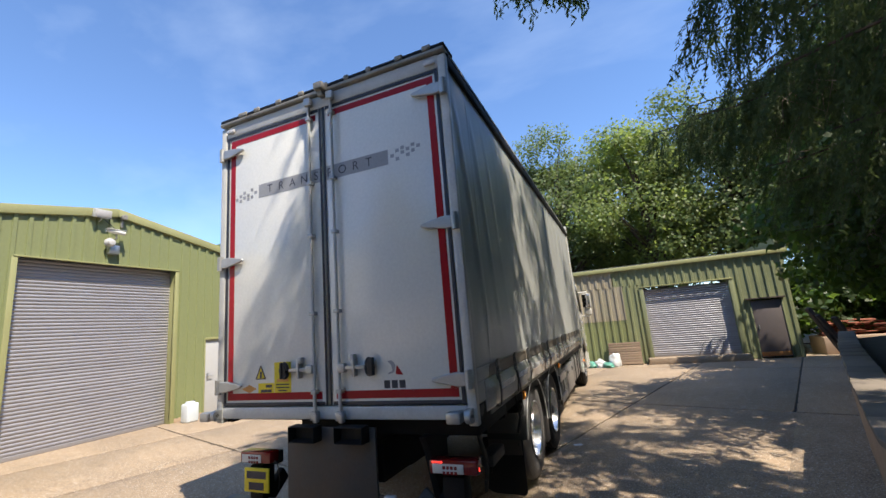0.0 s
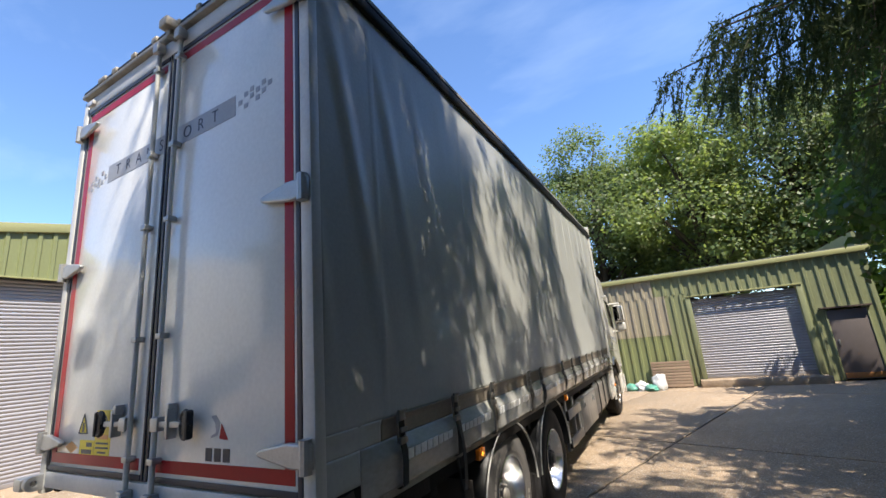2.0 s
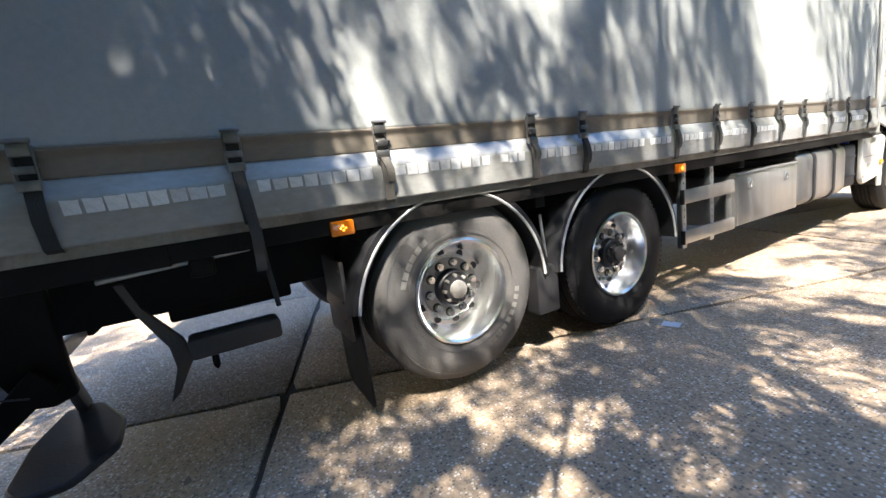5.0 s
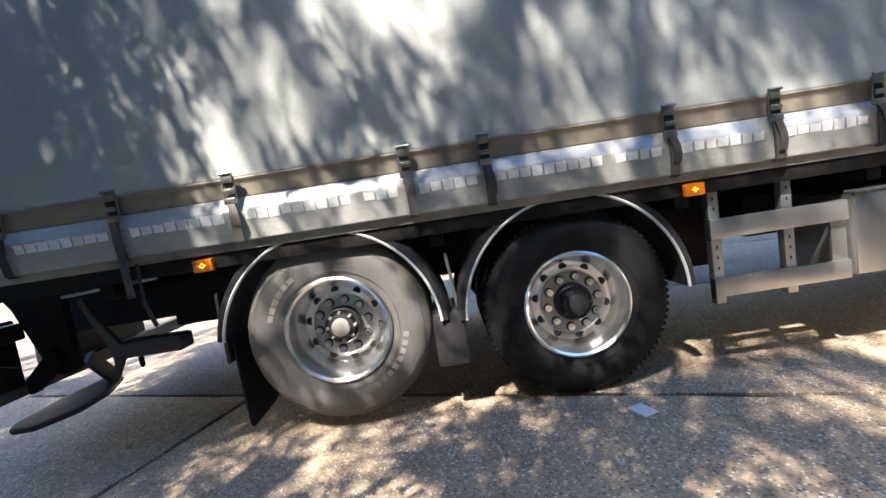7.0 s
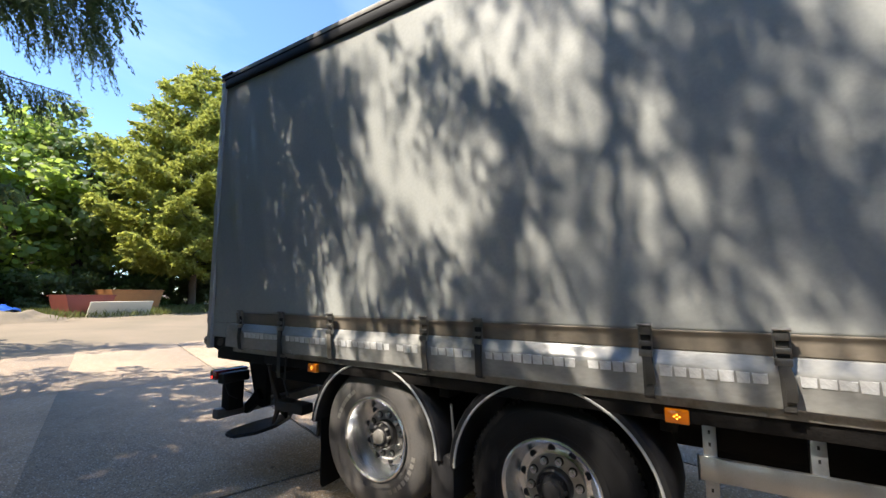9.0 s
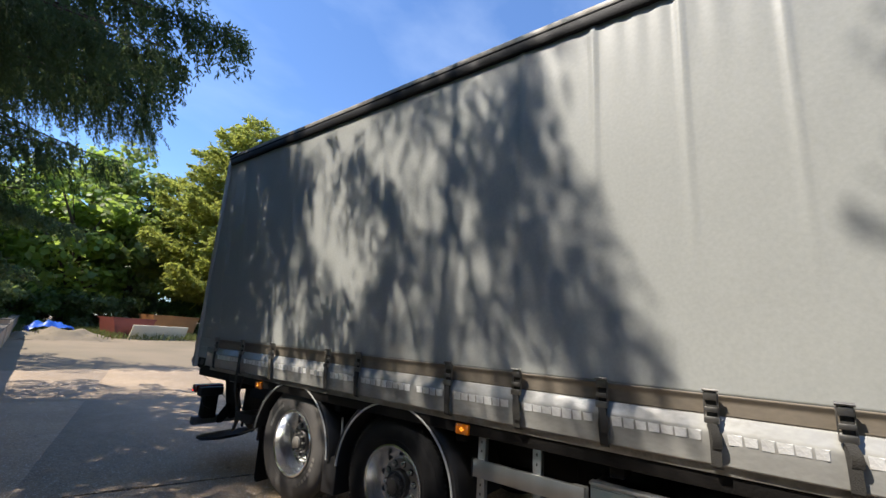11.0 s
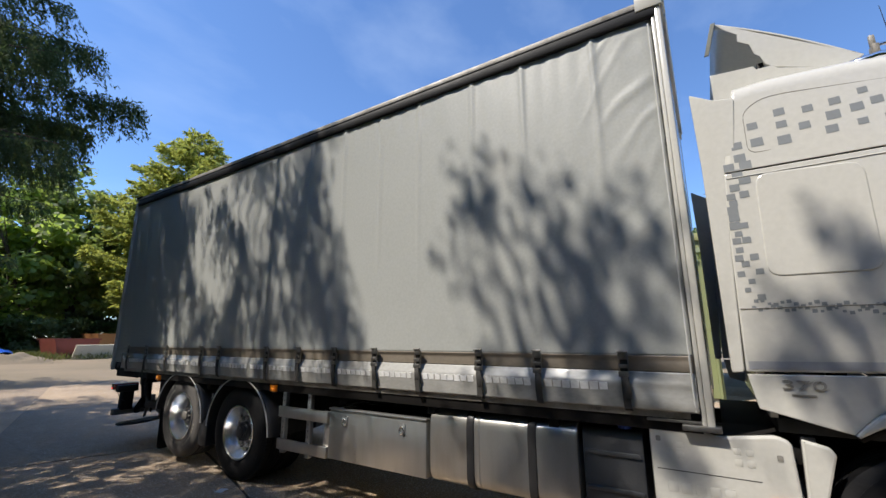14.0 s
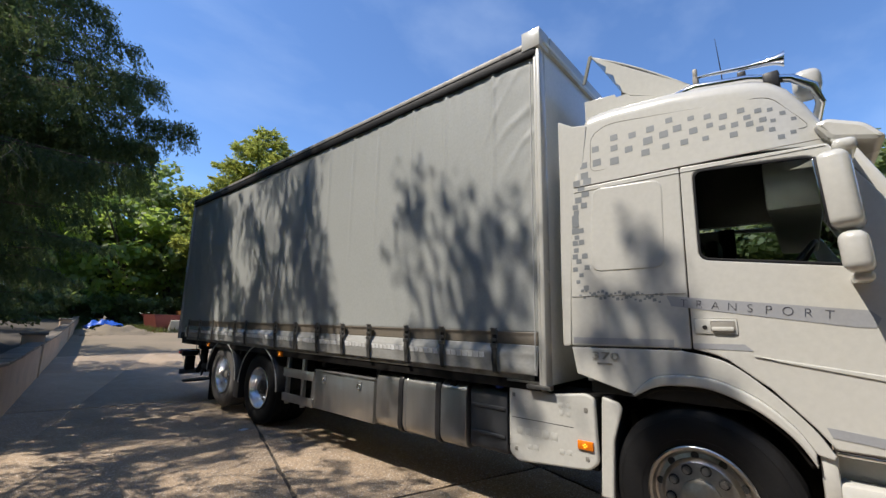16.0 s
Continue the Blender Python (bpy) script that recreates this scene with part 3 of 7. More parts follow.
box("plinth", (LX - 0.02, LY0, 0), (LX + 0.03, D0 - 0.12, 0.1), "render", left_shed)
left_shutter = thing("roller_shutter", "closed grey galvanised roller shutter of narrow laths", "shutter", (LX - 0.2, D0, 0), kind="structure")
shutter(D1 - D0, DTOP, Matrix.Translation((-0.2, 0, 0)) @ LM @ pose(D0, 0, 0), left_shutter)
side_door = thing("personnel_door", "pale grey painted steel door in the shed wall", "door", (LX, 6.1, 0), kind="structure")
box("leaf", (LX - 0.06, 5.70, 0.04), (LX - 0.01, 6.54, 2.1), "greydoor", side_door)
box("door_frame", (LX - 0.08, 5.64, 0.0), (LX + 0.03, 5.70, 2.16), "flashing", side_door)
box("door_frame", (LX - 0.08, 6.54, 0.0), (LX + 0.03, 6.6, 2.16), "flashing", side_door)
box("door_frame", (LX - 0.08, 5.70, 2.1), (LX + 0.05, 6.54, 2.17), "flashing", side_door)
box("escutcheon", (LX - 0.01, 5.77, 0.95), (LX + 0.005, 5.83, 1.15), "steel", side_door)
tube("lever_handle", [(LX, 5.80, 1.06), (LX + 0.05, 5.80, 1.06), (LX + 0.05, 5.93, 1.06)], 0.011, "steel", side_door)

flood = thing("floodlight", "square grey floodlight on a bracket under the gable", "floodlight", (LX, 2.78, 5.1))
box("housing", (LX + 0.10, 2.60, 5.16), (LX + 0.22, 2.96, 5.36), "frame", flood, bevel=0.012, m=Matrix.Translation((LX, 2.78, 5.26)) @ pose(0, 0, 0, 0, 12, 0) @ Matrix.Translation((-LX, -2.78, -5.26)))
box("glass_front", (LX + 0.215, 2.63, 5.19), (LX + 0.228, 2.93, 5.33), "clearlens", flood, m=Matrix.Translation((LX, 2.78, 5.26)) @ pose(0, 0, 0, 0, 12, 0) @ Matrix.Translation((-LX, -2.78, -5.26)))
tube("bracket", [(LX + 0.02, 2.78, 5.05), (LX + 0.12, 2.78, 5.1), (LX + 0.15, 2.78, 5.18)], 0.016, "steel", flood)
tube("cable", [(LX + 0.05, 2.9, 5.12), (LX + 0.09, 3.05, 4.98), (LX + 0.08, 3.15, 4.9), (LX + 0.04, 3.2, 4.95)], 0.008, "plastic", flood)
sensor = thing("sensor_lamp", "small dark round lamp at the gable peak", "lamp", (LX, 3.28, 5.2))
lathe("housing", [(0, 0.0), (0.05, 0.0), (0.06, 0.03), (0.07, 0.12), (0.04, 0.13), (0, 0.12)], "gunge", sensor, steps=20).matrix_basis = pose(0.05, 0, 0.05)
box("bracket", (LX + 0.03, 3.25, 5.0), (LX + 0.07, 3.31, 5.2), "gunge", sensor)
cctv = thing("security_camera", "white bullet camera above a domed camera on a wall bracket", "camera", (LX, 3.05, 4.6))
lathe("bullet", [(0, -0.2), (0.045, -0.2), (0.05, -0.17), (0.05, 0.17), (0.04, 0.19), (0, 0.18)], "white", cctv, steps=20).matrix_basis = pose(0.22, 0.02, 0.22, 0, 6, 80)
box("sun_shield", (LX + 0.16, 2.86, 4.865), (LX + 0.28, 3.27, 4.88), "white", cctv)
tube("arm", [(LX + 0.03, 3.1, 4.62), (LX + 0.2, 3.1, 4.68), (LX + 0.22, 3.07, 4.8)], 0.02, "steel", cctv)
lathe("dome", [(0, 0.11), (0.07, 0.09), (0.11, 0.02), (0.115, -0.04), (0.0, -0.04)], "clearlens", cctv, steps=20).matrix_basis = pose(0.16, -0.06, -0.05)
box("junction_box", (LX + 0.04, 2.98, 4.28), (LX + 0.18, 3.2, 4.5), "steel", cctv, bevel=0.01)

jerrycan = thing("jerrycan", "white translucent plastic jerrycan with a dark cap", "jerrycan", (-9.75, 4.98, 0))
bm = bmesh.new()
add_box(bm, (-9.88, 4.80, 0.0), (-9.60, 5.12, 0.47), 0.035, segments=3)
add_box(bm, (-9.80, 4.86, 0.46), (-9.68, 5.06, 0.52), 0.02)
put("can_body", from_bm("can_body", bm), "jerry", jerrycan)
lathe("cap", [(0, 0.0), (0.03, 0.0), (0.03, 0.03), (0, 0.03)], "plastic", jerrycan, steps=16).matrix_basis = pose(0, 0.09, 0.5, 0, -90, 0)

# ---- right shed, long eaves side across the end of the yard ----
RY = 14.2
RM = Matrix(((1, 0, 0, 0), (0, 1, 0, RY), (0, 0, 1, 0), (0, 0, 0, 1)))
right_shed = thing("low_shed", "low weathered green ribbed metal shed with a mono-pitch roof", "shed", (2, RY, 0))
RX0, RX1, RTOP = -11.0, 6.32, 3.46
E0, E1, ETOP = 1.93, 4.65, 2.72
flat = lambda q: RTOP
cladding("cladding", 0.9 - RX0, flat, 0.26, 0.035, "tan", RM @ pose(RX0, 0, 0), right_shed, "faded tan upper sheeting", bottom=2.86, phase=0.05)
cladding("cladding", E0 - 0.9, flat, 0.26, 0.035, "greenold", RM @ pose(0.9, 0, 0), right_shed, bottom=2.86, phase=0.13)
cladding("cladding", -0.45 - RX0, lambda q: 2.86, 0.26, 0.035, "greenold", RM @ pose(RX0, 0, 0), right_shed, bottom=0.02, phase=0.05)
cladding("cladding", 1.67, lambda q: 2.86, 0.26, 0.035, "tan", RM @ pose(-0.45, -0.012, 0), right_shed, "faded tan patch of sheeting", bottom=1.6, phase=0.1)
cladding("cladding", 1.67, lambda q: 1.6, 0.26, 0.035, "green", RM @ pose(-0.45, 0, 0), right_shed, bottom=0.02, phase=0.1)
cladding("cladding", E0 - 1.22, lambda q: 2.86, 0.26, 0.035, "greenold", RM @ pose(1.22, 0, 0), right_shed, bottom=0.02)
cladding("cladding", E1 - E0, flat, 0.26, 0.035, "greenold", RM @ pose(E0, 0, 0), right_shed, bottom=ETOP, phase=0.12)
cladding("cladding", 5.10 - E1, flat, 0.26, 0.035, "greenold", RM @ pose(E1, 0, 0), right_shed, bottom=0.02, phase=0.2)
cladding("cladding", 0.93, flat, 0.26, 0.035, "greenold", RM @ pose(5.10, 0, 0), right_shed, bottom=1.955, phase=0.1)
cladding("cladding", RX1 - 6.03, flat, 0.26, 0.035, "greenold", RM @ pose(6.03, 0, 0), right_shed, bottom=0.02)
box("eaves_flashing", (RX0 - 0.1, RY - 0.12, RTOP - 0.03), (RX1 + 0.12, RY + 0.1, RTOP + 0.12), "flashing", right_shed, bevel=0.02)
bm = bmesh.new()
add_box(bm, (RX0 - 0.1, RY - 0.08, RTOP + 0.125), (RX1 + 0.1, RY + 8, RTOP + 0.16), 0, Matrix.Translation((0, RY, RTOP)) @ Matrix.Rotation(radians(5), 4, "X") @ Matrix.Translation((0, -RY, -RTOP)))
put("roof", from_bm("roof", bm), "roof", right_shed)
for x0, x1 in ((RX0, E0 - 0.1), (E1 + 0.1, 5.10), (6.05, RX1)):
    box("inner_wall", (x0, RY + 0.035, 0), (x1, RY + 0.3, RTOP), "roof", right_shed, bevel=0)
box("inner_wall", (E0 - 0.1, RY + 0.035, ETOP), (E1 + 0.1, RY + 0.3, RTOP), "roof", right_shed, bevel=0)
box("side_wall", (RX1 - 0.05, RY + 0.3, 0), (RX1 + 0.03, RY + 8, RTOP + 0.6), "greenold", right_shed, bevel=0)
for x in (E0 - 0.13, E1 - 0.01):
    box("door_jamb", (x, RY - 0.06, 0.0), (x + 0.14, RY + 0.28, ETOP - 0.001), "greenold", right_shed)
box("lintel", (E0 - 0.13, RY - 0.08, ETOP + 0.002), (E1 + 0.13, RY - 0.038, ETOP + 0.05), "flashing", right_shed)
right_shutter = thing("roller_shutter", "closed pale grey roller shutter in the low shed", "shutter", (E0, RY + 0.14, 0.2), kind="structure")
shutter(E1 - E0 - 0.02, ETOP - 0.2, pose(E0 + 0.01, RY + 0.14, 0.2), right_shutter)
sill = box("door_step", (E0 - 0.2, RY - 0.45, -0.02), (E1 + 0.15, RY + 0.2, 0.2), "concrete", bevel=0.02)
tagged(sill, "raised concrete threshold in front of the shutter", "step", kind="structure")
end_door = thing("personnel_door", "brown rusting steel door at the end of the low shed", "door", (5.5, RY, 0), kind="structure")
box("leaf", (5.14, RY - 0.03, 0.06), (5.99, RY + 0.03, 1.91), "browndoor", end_door)
box("door_frame", (5.10, RY - 0.05, 0.0), (5.14, RY + 0.06, 1.95), "greenold", end_door)
box("door_frame", (5.99, RY - 0.05, 0.0), (6.03, RY + 0.06, 1.95), "greenold", end_door)
box("drip_board", (5.0, RY - 0.14, 1.952), (6.1, RY + 0.02, 2.0), "darkwood", end_door)
box("handle", (5.22, RY - 0.06, 0.95), (5.25, RY - 0.03, 1.1), "steel", end_door)
box("kick_plate", (5.16, RY - 0.036, 0.08), (5.97, RY - 0.031, 0.22), "skiporange", end_door)

# ---- low garden wall beside the yard ----
WALL = [(-2.6, -30.5), (0.87, -9.6), (2.55, 0.95), (3.62, 4.1), (5.1, 8.3), (6.5, 12.0)]
garden_wall = thing("garden_wall", "low buff rendered garden wall with dark stone coping", "wall", (2.5, 1, 0), kind="structure")
for (xa, ya), (xb, yb) in zip(WALL, WALL[1:]):
    d = Vector((xb - xa, yb - ya, 0))
    turn = Matrix.Translation((xa, ya, 0)) @ Matrix.Rotation(math.atan2(d.y, d.x), 4, "Z")
    za, zb = ground_height(xa, ya), ground_height(xb, yb)
    h = 0.86
    verts = [(0, -0.25, za - 0.1), (d.length, -0.25, zb - 0.1), (d.length, 0, zb - 0.1), (0, 0, za - 0.1),
             (0, -0.25, za + h), (d.length, -0.25, zb + h), (d.length, 0, zb + h), (0, 0, za + h)]
    verts = [turn @ Vector(v) for v in verts]
    put("wall_run", from_lists("wall_run", verts, [(3, 2, 1, 0), (4, 5, 6, 7), (0, 1, 5, 4), (1, 2, 6, 5), (2, 3, 7, 6), (3, 0, 4, 7)]), "render", garden_wall)
    n = max(1, round(d.length / 0.62))
    for k in range(n):
        u = d.length * (k + 0.5) / n
        z = za + (zb - za) * u / d.length + h
        box("coping_stone", (-d.length / n / 2 + 0.006, -0.29, 0), (d.length / n / 2 - 0.006, 0.04, 0.055), "coping", garden_wall,
            m=turn @ pose(u, random.uniform(-0.01, 0.01), z + 0.002, random.uniform(-1, 1), random.uniform(-0.6, 0.6), random.uniform(-1.2, 1.2)), bevel=0.012)
for px, py in ((1.62, -5.0), (-0.6, -18.5)):
    z = ground_height(px, py)
    box("pier", (px - 0.02, py - 0.2, z - 0.1), (px + 0.4, py + 0.2, z + 1.1), "render", garden_wall)
    box("pier_cap", (px - 0.07, py - 0.25, z + 1.1), (px + 0.45, py + 0.25, z + 1.17), "coping", garden_wall, bevel=0.02)
bv, bf = [], []
bed = [(x + 0.2, y) for x, y in WALL]
for x, y in bed:
    z = ground_height(x, y)
    bv += [(x, y, z + 0.7), (x + 4, y - 1, z + 1.0), (x + 40, y - 3, z + 1.6)]
bf = [(3 * i + k, 3 * i + k + 1, 3 * i + k + 4, 3 * i + k + 3) for i in range(len(bed) - 1) for k in range(2)]
soil = put("planting_bed", from_lists("planting_bed", bv, bf), "soil")
tagged(soil, "dark raised soil bed behind the garden wall", "soil bed", kind="structure")


# ---- trees ----
def quads_mesh(name, centre, u, v, mat):
    """Many leaves at once: a kite of four corners for each centre, spanned by u (length) and v (half width)."""
    n = len(centre)
    pts = np.stack([centre - u * 0.5, centre + v + u * 0.05, centre + u * 0.5, centre - v + u * 0.05], 1).reshape(-1, 3)
    me = bpy.data.meshes.new(name)
    me.vertices.add(n * 4)
    me.vertices.foreach_set("co", pts.astype(np.float32).ravel())
    me.loops.add(n * 4)
    me.loops.foreach_set("vertex_index", np.arange(n * 4, dtype=np.int32))
    me.polygons.add(n)
    me.polygons.foreach_set("loop_start", np.arange(0, n * 4, 4, dtype=np.int32))
    me.update(calc_edges=True)
    me.materials.append(M[mat])
    return me


def unit(a):
    return a / np.maximum(np.linalg.norm(a, axis=-1, keepdims=True), 1e-9)


def trunk_and_limbs(name, limbs, mat):
    """One mesh of tapered pipes."""
    verts, faces = [], []
    for pts, rad, sides in limbs:
        v, f = tube_data(pts, rad, sides)
        o = len(verts)
        verts += v
        faces += [tuple(i + o for i in q) for q in f]
    me = from_lists(name, verts, faces, 60)
    me.materials.append(M[mat])
    return me


def broad_tree(label, at, height, radius, base, leaves, leaf_size, mat, seed, squash=1.0, flats=1.0, group="", girth=1.0):
    """A broadleaved tree: a forked trunk, limbs, and a crown of leaf clumps with gaps and an uneven outline."""
    rng = np.random.default_rng(seed)
    tree = thing("tree", label, "tree", at, group)
    mid = np.array([0, 0, (height + base) / 2])
    half = np.array([radius, radius, (height - base) / 2])
    count = max(16, int(70 * flats))
    way = unit(rng.normal(size=(count, 3)))
    way[:, 2] = np.where(way[:, 2] < -0.75, -way[:, 2], way[:, 2])
    depth = rng.uniform(0.45, 1.0, (count, 1)) ** 0.6
    lump = 1 + 0.22 * np.sin(way[:, :1] * 3.1 + seed) + 0.16 * np.sin(way[:, 1:2] * 4.3 + 2 * seed) + 0.14 * np.sin(way[:, 2:3] * 5 + seed)
    clump = mid + way * half * depth * lump * 0.86
    size = rng.uniform(0.20, 0.38, count) * radius * 0.85
    limbs = [([(0, 0, -0.3), (0.05, 0.02, height * 0.2), (rng.normal() * 0.2, rng.normal() * 0.2, height * 0.5), (rng.normal() * 0.4, rng.normal() * 0.4, height * 0.8)],
              [girth * height * k for k in (0.028, 0.02, 0.013, 0.004)], 9)]
    for c in clump[rng.permutation(count)[:26]]:
        z0 = max(base * 0.6, min(c[2] * 0.62, height * 0.62)) if base < height * 0.5 else base - 0.5
        q = Vector((0, 0, z0)).lerp(Vector(c), 0.55) + Vector((0, 0, 0.06 * height * rng.uniform(-0.3, 1)))
        limbs.append(([(0, 0, z0), q, tuple(c)], [girth * height * k for k in (0.009, 0.005, 0.0015)], 5))
    put("trunk", trunk_and_limbs("trunk", limbs, "bark"), None, tree, local=True)
    each = rng.choice(count, leaves, p=size ** 2 / (size ** 2).sum())
    d = unit(rng.normal(size=(leaves, 3)))
    r = rng.uniform(0, 1, (leaves, 1)) ** 0.45
    pos = clump[each] + d * r * size[each][:, None] * np.array([1.15, 1.15, 0.72 * squash])
    pos += rng.normal(size=pos.shape) * 0.05
    face = unit(d * 0.5 + unit(pos - mid) * 0.35 + np.array([0, 0, 0.55]) + rng.normal(size=pos.shape) * 0.55)
    u = unit(np.cross(face, rng.normal(size=pos.shape)))
    w = np.cross(face, u)
    s = leaf_size * rng.uniform(0.6, 1.35, (leaves, 1))
    put("crown", quads_mesh("crown", pos, u * s, w * s * 0.36, mat), None, tree, local=True)
    return tree


def conifer(label, at, height, radius, base, whorls, mat, seed, droop=0.35, spray=0.34, density=1.0, taper=0.8, twigs=True, hang=0.9, width=0.05, fine=9, blade=0.42,
            profile=None, thin=(), count=(5, 7), low=1.0, girth=1.0, near=0.0, extra=(), jitter=0.035, per=60, spread_by=0.26, bare=(99.0, 0.0, 0)):
    """A conifer: a straight trunk, whorls of arching boughs, and sprays of needles hanging along each bough.
    profile: heights and the boughs' reach there; thin: sides (two angles, two heights, a factor) on which boughs are
    cut short, mainly to open gaps in the shadow; extra: single boughs (turn, height, length); near: the height up to
    which the sprays are finer; bare: the height above which boughs are threadbare for a dappled shadow, by how much,
    and a seed."""
    lost = random.Random(bare[2])
    rng = np.random.default_rng(seed)
    tree = thing("conifer_tree", label, "tree", at)
    limbs = [([(0, 0, -0.4), (0.03, 0, height * 0.3), (-0.02, 0.02, height * 0.7), (0, 0, height)],
              [girth * (height * 0.013 + 0.05), girth * (height * 0.010 + 0.03), girth * (height * 0.006 + 0.015), 0.02], 10)]
    cs, us, vs = [], [], []
    dead = []
    for k in range(whorls):
        f = ((k + rng.uniform(0, 0.6)) / whorls) ** low
        z = base + (height - base) * f
        if profile:
            reach = np.interp(z, [p[0] for p in profile], [p[1] for p in profile])
        else:
            reach = radius * (1 - f) ** taper * rng.uniform(0.85, 1.1) + 0.25
            if f < 0.12:
                reach *= 0.75 + 2 * f
        plan = []
        for j in range(int(rng.integers(*count))):
            a = math.tau * (j / (count[1] - 0.7) + k * 0.37) + rng.normal() * 0.22
            length = reach * rng.uniform(0.72, 1.12)
            for a0, a1, z0, z1, factor in thin:
                if a0 < math.degrees(a) % 360 < a1 and z0 < z < z1:
                    length *= factor
            zz = z + rng.normal() * 0.12
            plan.append((zz, a, length, 1.0 if zz < bare[0] else min(1.0, max(0.03, 1 - bare[1] + lost.gauss(0, 0.35)))))
        if k == 0:
            plan += [(zz, radians(turn), length, 1.0) for turn, zz, length in extra]
        for zz, a, length, full in plan:
            h = np.array([math.cos(a), math.sin(a), 0.0])
            side = np.array([-math.sin(a), math.cos(a), 0.0])
            steps = 7
            line = []
            for i in range(steps + 1):
                t = i / steps
                line.append(h * length * t + side * length * 0.05 * math.sin(t * 5 + k) + np.array([0, 0, zz + length * (0.10 * t - droop * t * t + 0.16 * t ** 4)]))
            line = np.array(line)
            limbs.append(([tuple(p) for p in line], [0.006 + 0.007 * length * (1 - i / steps) for i in range(steps + 1)], 5))
            close = zz < near
            n = max(4, int(full * density * per * length * (0.6 + 0.1 * length) * (1.1 if close else 1)))
            t = rng.uniform(0.10, 1.0, n) ** 0.8
            idx = np.minimum((t * steps).astype(int), steps - 1)
            fr = (t * steps - idx)[:, None]
            root = line[idx] * (1 - fr) + line[idx + 1] * fr
            spread = (0.06 + spread_by * length * (1 - t) ** 0.6 * np.minimum(1, t * 3)) * rng.uniform(-1, 1, n)
            root = root + side * spread[:, None] + h * (np.abs(spread) * 0.55)[:, None]
            root[:, 2] -= np.abs(spread) * 0.3
            way = unit(h[None] * rng.uniform(0.1, 0.8, (n, 1)) + side[None] * (np.sign(spread) * rng.uniform(0.0, 0.7, n))[:, None] + np.array([0, 0, -hang]) + rng.normal(size=(n, 3)) * 0.2)
            long = spray * rng.uniform(0.5, 1.5, n) * (1.15 - 0.45 * t)
            bits, bl, wd, jit = (int(fine * 1.3), blade * 0.55, width * 0.5, 0.017) if close else (fine, blade, width, jitter)
            if close:
                cs.append(root + way * (long * 0.5)[:, None]), us.append(way * long[:, None]), vs.append(np.cross(way, side[None]) * 0.004)
            for i in range(bits):
                tt = (i + rng.uniform(0, 1, n)) / bits
                c = root + way * (long * tt)[:, None] + rng.normal(size=(n, 3)) * jit * (1.2 - 0.7 * tt)[:, None]
                u = unit(way + rng.normal(size=(n, 3)) * 0.6) * (bl * rng.uniform(0.6, 1.3, n))[:, None]
                w = unit(np.cross(u, rng.normal(size=(n, 3)))) * wd * rng.uniform(0.5, 1.1, n)[:, None]
                cs.append(c), us.append(u), vs.append(w)
            if twigs and zz < base + 0.4 * (height - base) and rng.uniform() < 0.6:
                for i in range(int(9 * length / 3)):
                    t0 = rng.uniform(0.12, 0.7)
                    p = Vector(line[int(t0 * steps)])
                    q = p + Vector(h * rng.uniform(0.1, 0.5) + side * rng.normal() * 0.45 + np.array([0, 0, -rng.uniform(0.1, 0.6)]))
                    r2 = q + Vector(side * rng.normal() * 0.2 + np.array([0, 0, -rng.uniform(0.05, 0.3)]))
                    dead.append(([p, p.lerp(q, 0.5) + Vector((0, 0, 0.05)), q, r2], [0.008, 0.006, 0.004, 0.002], 4))
                    for _ in range(3):
                        s0 = p.lerp(q, rng.uniform(0.3, 1.0))
                        e0 = s0 + Vector(rng.normal(size=3) * 0.13) + Vector((0, 0, -0.08))
                        dead.append(([s0, s0.lerp(e0, 0.5) + Vector((0, 0, 0.02)), e0], [0.004, 0.003, 0.0015], 3))
    put("trunk", trunk_and_limbs("trunk", limbs, "bark"), None, tree, local=True)
    if dead:
        ob = put("deadwood", trunk_and_limbs("deadwood", dead, "twig"), None, tree, "bare brown hanging twigs", local=True)
        ob["kind"] = "stuff"
    put("needles", quads_mesh("needles", np.concatenate(cs), np.concatenate(us), np.concatenate(vs), mat), None, tree, local=True)
    return tree


SPRUCE = dict(droop=0.34, blade=0.085, spray=0.60, jitter=0.042, spread_by=0.14, hang=1.4)
conifer("tall dark spruce with drooping boughs above the garden wall", (4.6, -2.0, 0.7), 18.0, 4.4, 1.6, 23, "needle", 3, per=38, count=(4, 6), low=1.12, fine=36, width=0.0145, near=4.6,
        profile=[(1.5, 2.6), (2.4, 3.4), (4.0, 4.3), (5.5, 4.8), (7.0, 3.9), (9.0, 2.5), (11.0, 2.0), (13.0, 1.4), (18.0, 0.3)],
        extra=((161, 4.4, 3.9), (151, 2.6, 3.1), (143, 2.3, 3.0), (134, 2.1, 3.0), (126, 2.4, 3.0), (147, 5.2, 5.0), (151, 6.2, 4.2), (149, 4.65, 4.3), (151, 3.2, 3.3), (140, 3.8, 3.5), (132, 3.4, 3.3), (158, 4.1, 3.1), (155, 7.0, 3.6),
               (172, 4.5, 3.9), (176, 4.4, 4.0), (168, 5.2, 3.9), (166, 4.7, 4.0), (179, 5.4, 3.8), (171, 6.2, 3.7), (181, 7.0, 3.4), (173, 7.9, 3.0), (186, 8.6, 2.8), (176, 9.4, 2.5)),
        thin=((60, 122, 4.4, 20, 0.70), (128, 172, 0, 7, 0.78), (225, 315, 8.0, 11.0, 0.7)), bare=(5.5, 0.34, 72), **SPRUCE)
